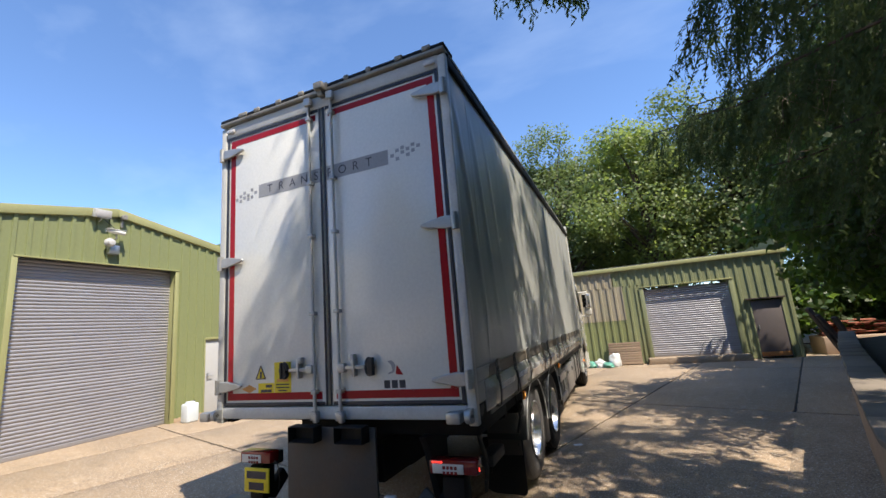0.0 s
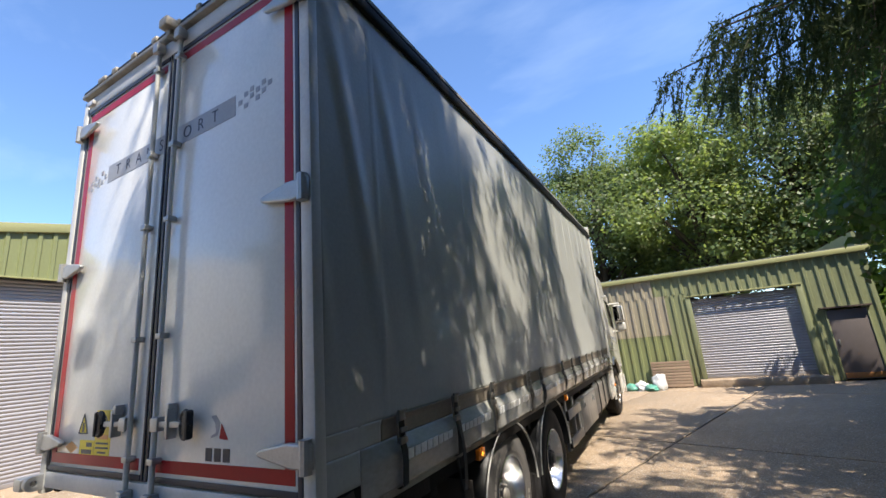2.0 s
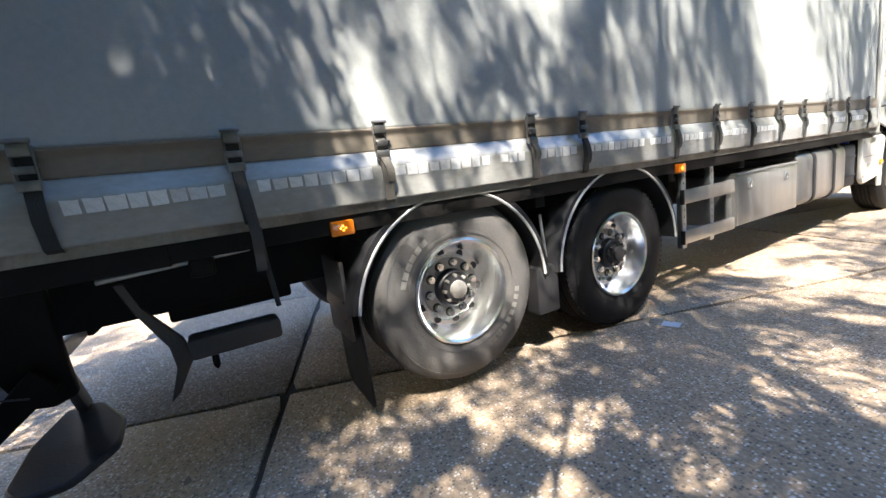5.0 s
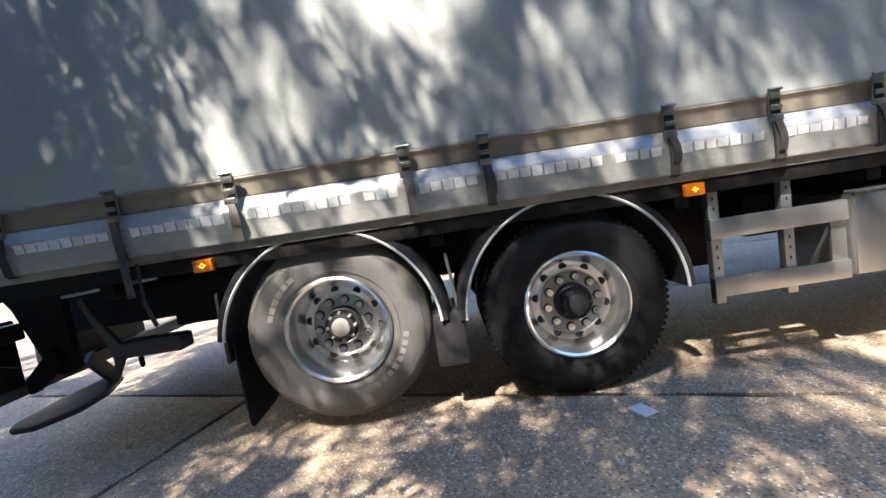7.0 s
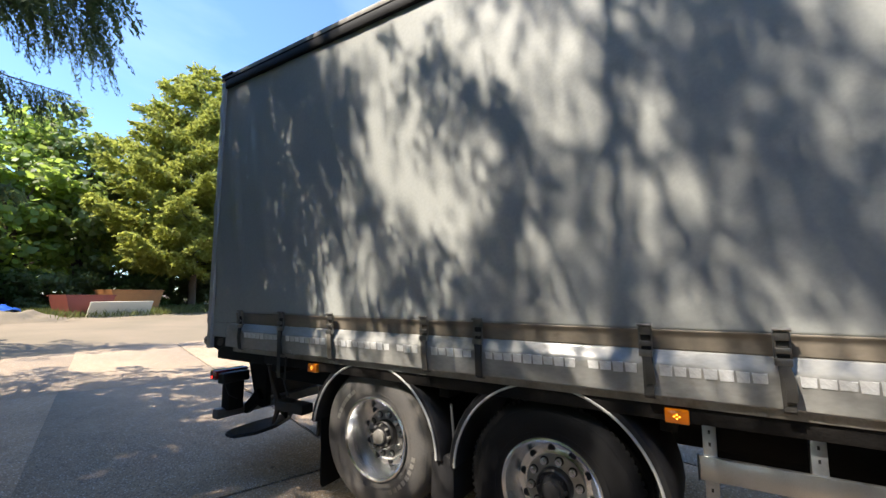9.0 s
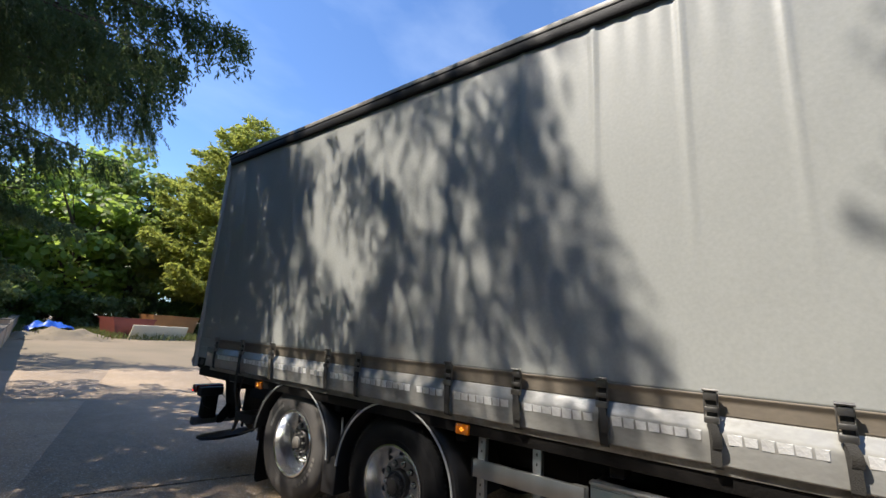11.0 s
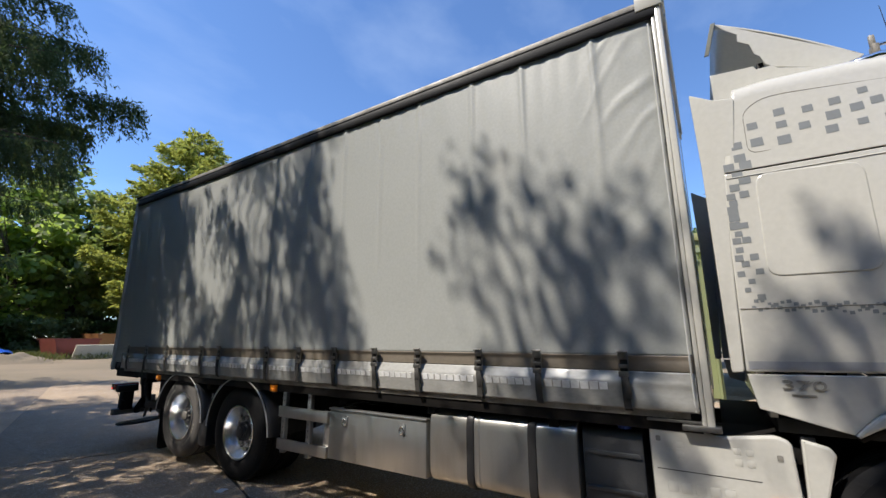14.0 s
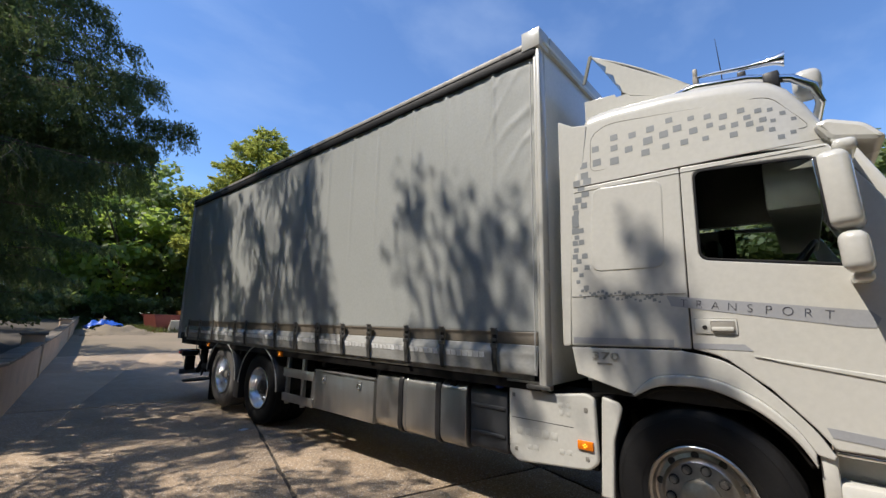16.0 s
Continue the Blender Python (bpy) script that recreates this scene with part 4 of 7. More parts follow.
conifer("slender dark spruce beside the tall one", (4.5, 1.5, 0.7), 14.6, 2.4, 5.0, 14, "needle", 9, per=40, count=(4, 6), fine=38, width=0.013, girth=0.26,
        profile=[(4.0, 1.3), (6.0, 1.6), (8.0, 1.6), (11.0, 1.3), (14.0, 0.7)],
        near=4.2, extra=((166, 3.45, 2.9), (161, 3.3, 2.6), (171, 3.5, 2.5), (181, 3.2, 2.5), (152, 3.3, 2.3), (163, 4.4, 2.2), (172, 2.6, 2.0), (157, 2.5, 1.9)), bare=(5.6, 0.33, 90), **SPRUCE)
conifer("dark spruce with hanging sprays and dead lower twigs", (6.4, 4.2, 0.7), 10.6, 4.5, 2.0, 13, "needle", 8, per=26, low=1.2, fine=26, width=0.018,
        profile=[(2.0, 2.4), (4.0, 3.0), (7.0, 2.6), (9.0, 1.4), (10.6, 0.3)], bare=(2, 0.25, 98), **SPRUCE)
# added to shade the concrete beside the truck's front half
conifer("slender dark spruce added for its shade on the yard", (6.7, 6.2, 0.7), 10.2, 2.0, 3.6, 9, "needle", 10, per=22, low=1.2, fine=32, width=0.014,
        profile=[(3.6, 2.0), (8.0, 1.5), (10.2, 0.3)], **SPRUCE)
# unseen thin crowns, added for the soft shadows on curtain front and sleeper
broad_tree("unseen slender tree added to shade the curtain and sleeper", (6.4, 4.05, 0.7), 12.85, 0.95, 11.3, 850, 0.10, "leafdark", 71, flats=0.75, girth=0.2)
broad_tree("unseen slender tree added to shade the curtain and sleeper", (6.6, 5.6, 0.7), 12.7, 0.4, 11.6, 330, 0.10, "leafdark", 72, flats=0.4, girth=0.2)
# this first one is out of sight, added to shade the ground behind the truck
conifer("dark spruce further along the garden wall", (5.0, -5.2, 0.7), 15.0, 2.8, 1.6, 16, "needle", 16, density=0.6, width=0.03, droop=0.42, blade=0.14, bare=(2, 0.5, 9))
conifer("dark spruce further along the garden wall", (3.9, -7.6, 0.7), 17.0, 3.5, 1.2, 18, "needle", 12, density=0.6, width=0.034, droop=0.42, blade=0.14, bare=(3.8, 0.5, 39))
conifer("dark spruce further along the garden wall", (3.0, -15.5, 0.7), 15.0, 3.2, 1.2, 15, "needle", 14, density=0.45, width=0.04, droop=0.42, blade=0.14, bare=(2.3, 0.34, 12))
broad_tree("dense dark-leaved tree overhanging the garden wall", (6.3, 6.4, 0.6), 6.4, 2.7, 0.1, 24000, 0.16, "leafdark", 21)
broad_tree("dark-leaved tree beyond the garden wall", (9.4, 9.4, 0.6), 8.5, 3.4, 0.3, 12000, 0.23, "leafdark", 22)
conifer("golden green cypress with a bare reddish trunk at the yard entrance", (-15.5, -31.0, 0.6), 20.6, 8.0, 2.6, 34, "gold", 5, profile=[(2.6, 6.6), (5.0, 7.4), (8.5, 7.0), (12.0, 6.0), (14.8, 5.1), (16.8, 3.9), (18.8, 2.1), (20.6, 0.4)], droop=0.12, spray=0.7, density=0.36, taper=0.62, twigs=False, hang=0.02, width=0.075, blade=0.36)
WOOD = [(-5.5, -36, 13.0, 5.0, "leafsun", 31), (0.5, -34, 10.5, 4.6, "leafsun", 32), (-10.0, -37.5, 16.2, 5.0, "leafpale", 33), (5.5, -30, 11, 4.5, "leafsun", 34),
        (-22, -36, 12, 5.0, "leafdark", 35), (-29, -33, 12, 5, "leafsun", 41), (-2.5, -41, 13, 5, "leafdark", 45), (-7.0, -42, 16.5, 5.2, "leafsun", 46)]
woods = []
for x, y, h, r, mt, sd in WOOD:
    woods.append(broad_tree("leafy broadleaved tree at the edge of the wood", (x, y, ground_height(x, y) - 0.4), h, r, 0.0, 5500, 0.56, mt, sd, group="woodland trees"))
back_trees = []
for x, y, h, r, mt, sd in [(-8.5, 25, 13.5, 5.2, "leaf", 51), (-2.2, 27.5, 15.5, 5.2, "leaf", 52), (3.6, 25.5, 14.0, 4.8, "leafpale", 53), (8.5, 24.5, 14.0, 5.0, "leaf", 54),
                           (13.5, 22.0, 13.0, 5.2, "leafdark", 55), (0.5, 33, 16.5, 5.5, "leaf", 56), (12.3, 16.5, 7.6, 3.2, "leaf", 57), (-15, 28, 13, 5.2, "leaf", 58)]:
    back_trees.append(broad_tree("tall broadleaved tree behind the low shed", (x, y, 0), h, r, 1.4, 32000, 0.20, mt, sd, flats=1.5, group="trees behind the shed"))
# low trees beyond the yard
for k, (x, y) in enumerate([(-27, 8), (-29, 13), (-28, 18), (-31, 23)]):
    copy_thing(back_trees[6], pose(x, y, -1.6, 0, 0, 70 * k))
for k, (x, y) in enumerate([(-13.5, 10.5), (-14.5, 13.5)]):
    copy_thing(back_trees[6], pose(x, y, -0.6, 0, 0, 50 + 90 * k))
# bushes at the foot of the woods
bushes = []
for x, y, h, r, mt, sd in [(-12, -33, 3.2, 2.6, "leafdark", 61), (-7.5, -32.5, 3.0, 2.4, "leaf", 62), (10.5, 12.0, 3.4, 2.2, "leaf", 63)]:
    bushes.append(broad_tree("dense leafy bush at the foot of the wood", (x, y, ground_height(x, y)), h, r, -0.6, 7000, 0.24, mt, sd, flats=0.6, group="bushes"))
wrng = random.Random(77)
for k, (x, y) in enumerate([(-2.5, -33), (0.6, -29), (-0.6, -31), (3, -31.5), (7.5, -27), (-17.5, -34), (-22, -32), (-27, -31), (12.5, 15.5), (9.2, 9.5), (14, 8), (-31, -26), (7.8, 16.8), (12, 19), (-15, -35.5), (-19.5, -37), (-24.5, -35), (-10.5, -34.5), (-5, -33.5)]):
    copy_thing(bushes[k % 3], pose(x, y, ground_height(x, y), 0, 0, wrng.uniform(0, 360)))
# the copies near x = 11 are unseen, added to block skylight from that side
for k, (x, y) in enumerate([(-14, -43), (-8, -46), (3, -43), (9, -37), (12, -28), (14, -20), (11.5, -13), (11.0, -7.5), (11.5, -2), (11.0, 3.5), (15.5, 6.5), (16, -4), (-35, -38), (-40, -34), (-36, -44), (-27, -43), (19, 11), (21, 18)]):
    copy_thing(woods[k % len(woods)], pose(x, y, ground_height(x, y) - 0.3, 0, 0, wrng.uniform(0, 360)))
for k, (x, y) in enumerate([(6, 34), (14, 30), (-8, 36), (20, 24), (-14, 36)]):
    copy_thing(back_trees[k % 6], pose(x, y, 0, 0, 0, wrng.uniform(0, 360)))


# ---- the truck ----
SHAPE[0] = Matrix.Diagonal((1, 0.9925, 0.995, 1))
TALLER[:] = 1.35, 1.035
truck = thing("curtainsider_truck", "white rigid truck with a grey curtain-sided box body, parked on concrete", "truck")
BW, BL, ZR = 2.54, 8.66, 4.08          # body width, length, roof line
STRAPS = [0.57, 1.20, 1.84, 2.79, 3.22, 4.22, 4.79, 5.35, 5.90, 6.41, 7.03, 7.53, 8.14]

# curtain: one sheet with folds, creases at the straps and pulled wrinkles at both ends
def curtain_offset(y, z):
    d = 0.010 * math.sin(y * 1.9 + 0.6) * math.sin((z - 1.5) * 1.2)
    d += 0.006 * noise.noise((y * 1.1, z * 0.7, 3.0)) + 0.0025 * noise.noise((y * 5, z * 2.2, 1.0))
    rear = max(0.0, 1 - y / 1.6)
    q = y - 0.20 * (3.9 - z)
    d += rear * 0.022 * max(0, math.sin(q * 15.0)) ** 2 * min(1, max(0, (3.9 - z) / 0.6)) * min(1, max(0.0, (z - 1.6) / 0.8))
    front = max(0.0, min(1.0, (y - 7.9) / 0.5))
    q = (z - 1.2) * 0.8 - (y - 8.5) * 1.0 + 0.2 * noise.noise((y * 2.5, z * 1.7, 9))
    d += front * 0.0075 * (0.35 + 1.3 * abs(noise.noise((y * 1.6, z * 1.9, 12.0)))) * max(0, math.sin(q * 24.0 + 0.6 * noise.noise((y * 2, z * 1.5, 7)))) ** 2 * (0.35 + 0.65 * min(1, max(0, (z - 1.6) / 0.6)))
    d -= 0.016 * max(0.0, min(1.0, (y - 8.36) / 0.19)) ** 2
    d += 0.004 * max(0.0, min(1.0, (y - 8.30) / 0.2)) * noise.noise((y * 9, z * 6, 4.0))
    top = max(0.0, min(1.0, (z - 1.9) / 1.6))
    for s in STRAPS[6:]:
        d += 0.013 * top * math.exp(-((y - s + 0.03) / 0.019) ** 2)
    for s in (0.5, 1.75, 3.0):
        d += 0.004 * math.exp(-((y - s) / 0.012) ** 2)
    d += 0.004 * max(0.0, (z - 3.3)) * math.sin(y * 34 + 3 * math.sin(y * 3.3)) * max(0.0, min(1, (y - 4.5) / 1.0))
    return d


def sheet(name, y0, y1, z0, z1, ny, nz, off, mat, x0, label=""):
    verts = [(x0 + off(y0 + (y1 - y0) * i / ny, z0 + (z1 - z0) * j / nz), y0 + (y1 - y0) * i / ny, z0 + (z1 - z0) * j / nz) for j in range(nz + 1) for i in range(ny + 1)]
    faces = [(j * (ny + 1) + i, j * (ny + 1) + i + 1, (j + 1) * (ny + 1) + i + 1, (j + 1) * (ny + 1) + i) for j in range(nz) for i in range(ny)]
    me = from_lists(name, verts, faces, 80)
    ob = put(name, me, mat, truck, label)
    sol = ob.modifiers.new("thickness", "SOLIDIFY")
    sol.thickness, sol.offset = 0.004, -1
    return ob


sheet("side_curtain", 0.034, 8.555, 1.525, 3.97, 420, 110, curtain_offset, "curtain", -0.012, "grey vinyl side curtain, creased and weathered")


def hem_offset(y, z):
    prof = [(1.16, 0.002), (1.26, 0.012), (1.345, 0.020), (1.36, 0.019), (1.425, -0.018), (1.432, -0.022), (1.50, -0.016), (1.53, 0.0)]
    d = 0.0
    for (za, da), (zb, db) in zip(prof, prof[1:]):
        if za <= z <= zb:
            d = da + (db - da) * (z - za) / (zb - za)
    near = min(abs(y - s) for s in STRAPS)
    pull = math.exp(-(near / 0.08) ** 2)
    low = min(1, max(0, (1.5 - z) / 0.1))
    d += low * (-0.005 * pull + 0.0045 * noise.noise((y * 1.7, z * 3, 2.0)) + 0.0016 * noise.noise((y * 8, z * 12, 5)))
    flat = min(1.0, max(0.0, (y - 0.28) / 0.25))
    d = d * flat - 0.010 * (1 - flat) + (1 - flat) * 0.004 * noise.noise((y * 9, z * 14, 8))
    if y > 8.1:
        d += 0.012 * math.sin((z - 1.2) * 26 + (y - 8.1) * 3) * min(1, (y - 8.1) / 0.2)
    return d


hem = sheet("curtain_hem", 0.27, 8.555, 1.195, 1.43, 420, 24, hem_offset, "hem", 0.0, "glossy lower hem of the curtain with a row of squares")
sheet("curtain_corner", 0.034, 0.27, 1.285, 1.43, 20, 12, hem_offset, "curtain", 0.0)
sheet("curtain_corner", 0.034, 0.44, 1.431, 1.532, 30, 12, hem_offset, "curtain", 0.0)
sheet("hem_fold", 0.441, 8.555, 1.431, 1.532, 420, 12, hem_offset, "hembrown", 0.0, "fold above the hem with the ground's brown reflection painted in")
torn = plate_mesh("torn_corner", [(0.05, 1.17), (0.12, 1.15), (0.19, 1.165), (0.262, 1.20), (0.268, 1.30), (0.21, 1.296), (0.14, 1.286), (0.05, 1.284)], (), 0.012, 0.003, on_side(-0.022))
put("torn_corner", torn, "chassis", truck, "torn blackened corner of the hem")
put("torn_shred", plate_mesh("torn_shred", [(0.115, 1.20), (0.16, 1.188), (0.205, 1.205), (0.232, 1.24), (0.222, 1.276), (0.17, 1.268), (0.14, 1.272), (0.122, 1.24)], (), 0.004, 0.001, on_side(-0.0165)), "rust", truck)

# worn reflective squares along the hem, each a piece
bm = bmesh.new()
add_box(bm, (-0.004, -0.029, -0.025), (0.0014, 0.029, 0.025), 0.0)
for v in bm.verts:
    v.co.y += random.uniform(-0.003, 0.003)
    v.co.z += random.uniform(-0.003, 0.003)
square = from_bm("reflective_square", bm)
square.materials.append(M["patch"])
for a, b in zip(STRAPS, STRAPS[1:]):
    n = int((b - a - 0.07) / 0.065)
    for k in range(n):
        y = (a + b) / 2 + (k - (n - 1) / 2) * 0.065
        if random.random() < 0.03:
            continue
        ob = new("reflective_square", square)
        ob.parent = hem
        ob.matrix_parent_inverse = world_of(hem).inverted()
        ob.matrix_basis = pose(hem_offset(y, 1.325 / 0.995) + 0.0006, y * 0.9925, 1.325, random.uniform(-1.5, 1.5), 5.5, random.uniform(-0.6, 0.6)) @ Matrix.Diagonal((1, random.uniform(0.85, 1.05), random.uniform(0.8, 1.08), 1))


def strap(y, mat, tail):
    """A tensioner: webbing down the hem, a hinged buckle and a loose tail."""
    pts = [(1.545, 0.012), (1.50, 0.016), (1.44, 0.012), (1.37, 0.030), (1.30, 0.034), (1.195, 0.022), (1.18, 0.0), (1.18, -0.05)]
    verts, faces = [], []
    for z, x in pts:
        s = random.uniform(-0.003, 0.003) - 0.03 * (1.53 - z)
        verts += [(x, y - 0.024 - s, z), (x, y + 0.024 - s, z), (x + 0.005, y + 0.024 - s, z), (x + 0.005, y - 0.024 - s, z)]
    for i in range(len(pts) - 1):
        a, b = i * 4, i * 4 + 4
        faces += [(a + k, a + (k + 1) % 4, b + (k + 1) % 4, b + k) for k in range(4)]
    st = put("tension_strap", from_lists("tension_strap", verts, faces), mat, truck)
    bm = bmesh.new()
    add_box(bm, (0.012, y - 0.03, 1.505), (0.036, y + 0.03, 1.55), 0.006)
    add_box(bm, (0.014, y - 0.034, 1.40), (0.026, y - 0.027, 1.54), 0.002)
    add_box(bm, (0.014, y + 0.027, 1.40), (0.026, y + 0.034, 1.54), 0.002)
    add_box(bm, (0.020, y - 0.034, 1.395), (0.042, y + 0.034, 1.43), 0.006)
    add_box(bm, (0.03, y - 0.03, 1.45), (0.044, y + 0.03, 1.475), 0.005)
    v, f = tube_data([(0.036, y - 0.036, 1.555), (0.036, y + 0.036, 1.555)], 0.008, 8)
    made = [bm.verts.new(p) for p in v]
    for q in f:
        bm.faces.new([made[i] for i in q])
    put("buckle", from_bm("buckle", bm), "buckle", st, "worn metal over-centre buckle")
    if tail:
        verts, faces = [], []
        for i in range(7):
            t = i / 6
            x, z, w = 0.036 + 0.012 * math.sin(t * 3), 1.40 - tail * t, 0.021
            s = 0.02 * math.sin(t * 2.2)
            verts += [(x, y - w + s, z), (x, y + w + s, z), (x + 0.004, y + w + s, z), (x + 0.004, y - w + s, z)]
        for i in range(6):
            a, b = i * 4, i * 4 + 4
            faces += [(a + k, a + (k + 1) % 4, b + (k + 1) % 4, b + k) for k in range(4)]
        put("strap_tail", from_lists("strap_tail", verts, faces), mat, st)


for i, y in enumerate(STRAPS):
    strap(y, "greystrap" if i in (2, 3) else "strap", (0.0, 0.42, 0.12, 0.1, 0.16, 0.14, 0.16, 0.14, 0.12, 0.1, 0.12, 0.12, 0.14)[i])

# body box: floor, roof, cant rails, far side, headboard, rear frame
box("body_floor", (-BW + 0.03, 0.11, 1.165), (-1.681, 0.90, 1.215), "chassis", truck)
box("body_floor", (-1.68, 0.11, 1.06), (-0.03, 0.90, 1.215), "chassis", truck)
box("body_floor", (-BW + 0.03, 0.901, 1.07), (-0.03, 8.56, 1.215), "chassis", truck)
box("side_rave", (-0.06, 0.40, 1.15), (-0.018, 8.5, 1.3), "gunge", truck)
box("far_curtain", (-BW, 0.10, 1.16), (-BW + 0.02, 8.5, 3.98), "curtain", truck)
bm = bmesh.new()
add_box(bm, (-BW + 0.02, 0.0, ZR - 0.02), (-0.02, BL, ZR + 0.02), 0.01)
put("roof_skin", from_bm("roof_skin", bm), "white", truck)
for x0, x1 in ((-0.10, 0.022), (-BW - 0.022, -BW + 0.10)):
    box("cant_rail", (x0, 0.02, 3.955), (x1, 8.60, 4.05), "darkrubber", truck, "dark curtain track along the roof edge", bevel=0.02)
    box("roof_trim", (x0 + 0.01, 0.02, 4.053), (x1 - 0.008, 8.62, 4.11), "gunge", truck, bevel=0.012)
tube("roof_seal", [(0.012, 0.02, 4.052), (0.012, 8.6, 4.052)], 0.011, "darkrubber", truck)

# front headboard, corner posts and cap
for x in (0.0, -BW):
    s = 1 if x == 0 else -1
    bm = bmesh.new()
    add_box(bm, (x - s * 0.06, 8.560, 1.12), (x + s * 0.004, 8.585, 4.04), 0.006)
    add_box(bm, (x - s * 0.10, 8.586, 1.10), (x + s * 0.014, 8.63, 4.04), 0.012)
    put("front_post", from_bm("front_post", bm), "cream", truck)
    box("post_cap", (x - s * 0.16, 8.46, 4.02), (x + s * 0.03, 8.645, 4.20), "cream", truck, bevel=0.005)
box("headboard", (-BW + 0.1, 8.59, 1.12), (-0.1, 8.625, 4.02), "white", truck)
box("headboard_rail", (-BW + 0.162, 8.60, 4.03), (-0.162, 8.655, 4.19), "cream", truck, bevel=0.01)
tube("post_rod", [(0.015, 8.535, 1.2), (0.018, 8.535, 2.6), (0.014, 8.535, 3.9)], 0.006, "frame", truck)
bm = bmesh.new()
add_box(bm, (-0.06, 8.25, 1.13), (0.0, 8.62, 1.145), 0.003)
add_box(bm, (-0.05, 8.45, 1.09), (0.02, 8.66, 1.125), 0.006)
put("post_latch", from_bm("post_latch", bm), "buckle", truck)

# rear frame and doors (plates lie in the plane of the rear)
def rear_box(name, x0, x1, z0, z1, y0, y1, mat, parent=truck, label="", bevel=0.004):
    return box(name, (x0, y0, z0), (x1, y1, z1), mat, parent, label, bevel)


for x0, x1 in ((-0.055, 0.018), (-BW - 0.018, -BW + 0.055)):
    rear_box("rear_post", x0, x1, 1.16, 4.03, -0.035, 0.030, "frame", bevel=0.01)
    # a near-black block in each gap stands in for its shade
    rear_box("post_gap", *((-0.12, -0.045) if x0 > -1 else (-BW + 0.045, -BW + 0.12)), 1.16, 4.03, 0.031, 0.11, "chassis", bevel=0)
rear_box("rear_header", -BW + 0.055, -0.055, 3.92, 4.04, -0.03, 0.1, "frame", bevel=0.01)
rear_box("rear_sill", -BW + 0.055, -0.055, 1.20, 1.30, -0.03, 0.1, "frame", bevel=0.01)
rear_box("roof_edge", -BW - 0.02, 0.02, 4.05, 4.085, -0.06, 0.14, "gunge", bevel=0.012)
rear_box("roof_lip", -BW - 0.025, 0.025, 4.087, 4.125, -0.05, 0.16, "darkrubber", label="ragged dark roof edging", bevel=0.012)
for k in range(9):
    x = -0.2 - k * 0.27 + random.uniform(-0.06, 0.06)
    box("edging_lump", (x, -0.064, 4.09), (x + random.uniform(0.05, 0.12), -0.03, 4.135), "gunge", truck, bevel=0.012)
MIDX = -1.265
DZ0, DZ1 = 1.31, 3.915
doors = []
for x0, x1 in ((-BW + 0.062, MIDX - 0.012), (MIDX + 0.012, -0.062)):
    d = rear_box("rear_door", x0, x1, DZ0, DZ1, -0.022, 0.03, "white", label="white rear barn door edged in red and navy", bevel=0.006)
    doors.append(d)
left_door, right_door = doors
NS = 0.030
for d, x0, x1, outer in ((left_door, -BW + 0.062, MIDX - 0.012, -1), (right_door, MIDX + 0.012, -0.062, 1)):
    ox = x0 if outer < 0 else x1
    s = 1 if outer < 0 else -1
    rear_box("door_seal", ox, ox + s * NS, DZ0, DZ1, -0.030, -0.0225, "navy", d, bevel=0.003)
    rear_box("door_seal", x0 + NS + 0.001, x1 - NS - 0.001, DZ1 - NS, DZ1, -0.030, -0.0225, "navy", d, bevel=0.003)
    rear_box("door_seal", x0 + NS + 0.001, x1 - NS - 0.001, DZ0, DZ0 + NS, -0.030, -0.0225, "navy", d, bevel=0.003)
    ix = x1 if outer < 0 else x0
    rear_box("centre_seal", ix, ix - s * 0.020, DZ0, DZ1, -0.032, -0.0225, "navy", d, bevel=0.004)
    ta = ox + s * 0.050
    rear_box("red_tape", ta, ta + s * 0.062, DZ0 + 0.11, DZ1 - 0.105, -0.0245, -0.0222, "red", d, bevel=0)
    rear_box("red_tape", min(ta, ix - s * 0.06), max(ta, ix - s * 0.06), DZ1 - 0.104, DZ1 - 0.048, -0.0245, -0.0222, "red", d, bevel=0)
    rear_box("red_tape", min(ta, ix - s * 0.06), max(ta, ix - s * 0.06), DZ0 + 0.05, DZ0 + 0.109, -0.0245, -0.0222, "red", d, bevel=0)
    bx = MIDX - 0.128 if outer < 0 else MIDX + 0.128
    bar = tube("locking_bar", [(bx, -0.055, 1.21), (bx, -0.055, 4.0)], 0.015, "frame", d)
    for z in (1.42, 2.05, 2.72, 3.2, 3.82):
        box("bar_guide", (bx - 0.028, -0.075, z - 0.016), (bx + 0.028, -0.0225, z + 0.016), "cast", d, bevel=0.006)
    for z in (1.235, 3.985):
        bm = bmesh.new()
        add_box(bm, (bx - 0.03, -0.09, z - 0.035), (bx + 0.035, -0.031, z + 0.035), 0.008)
        add_box(bm, (bx + 0.01, -0.10, z - 0.05), (bx + 0.05, -0.06, z + 0.02), 0.006)
        put("cam_keeper", from_bm("cam_keeper", bm), "cast", d)
    hz = 1.60
    hs = -1 if outer < 0 else 1
    bm = bmesh.new()
    add_box(bm, (bx, -0.085, hz - 0.035), (bx + hs * 0.07, -0.035, hz + 0.035), 0.008)
    add_box(bm, (bx + hs * 0.06, -0.075, hz - 0.014), (bx + hs * 0.26, -0.055, hz + 0.014), 0.004)
    add_box(bm, (bx + hs * 0.14, -0.085, hz - 0.07), (bx + hs * 0.165, -0.03, hz + 0.075), 0.006)
    add_box(bm, (bx + hs * 0.12, -0.08, hz + 0.05), (bx + hs * 0.16, -0.03, hz + 0.10), 0.006)
    lever = put("door_lever", from_bm("door_lever", bm), "cast", d)
    bm = bmesh.new()
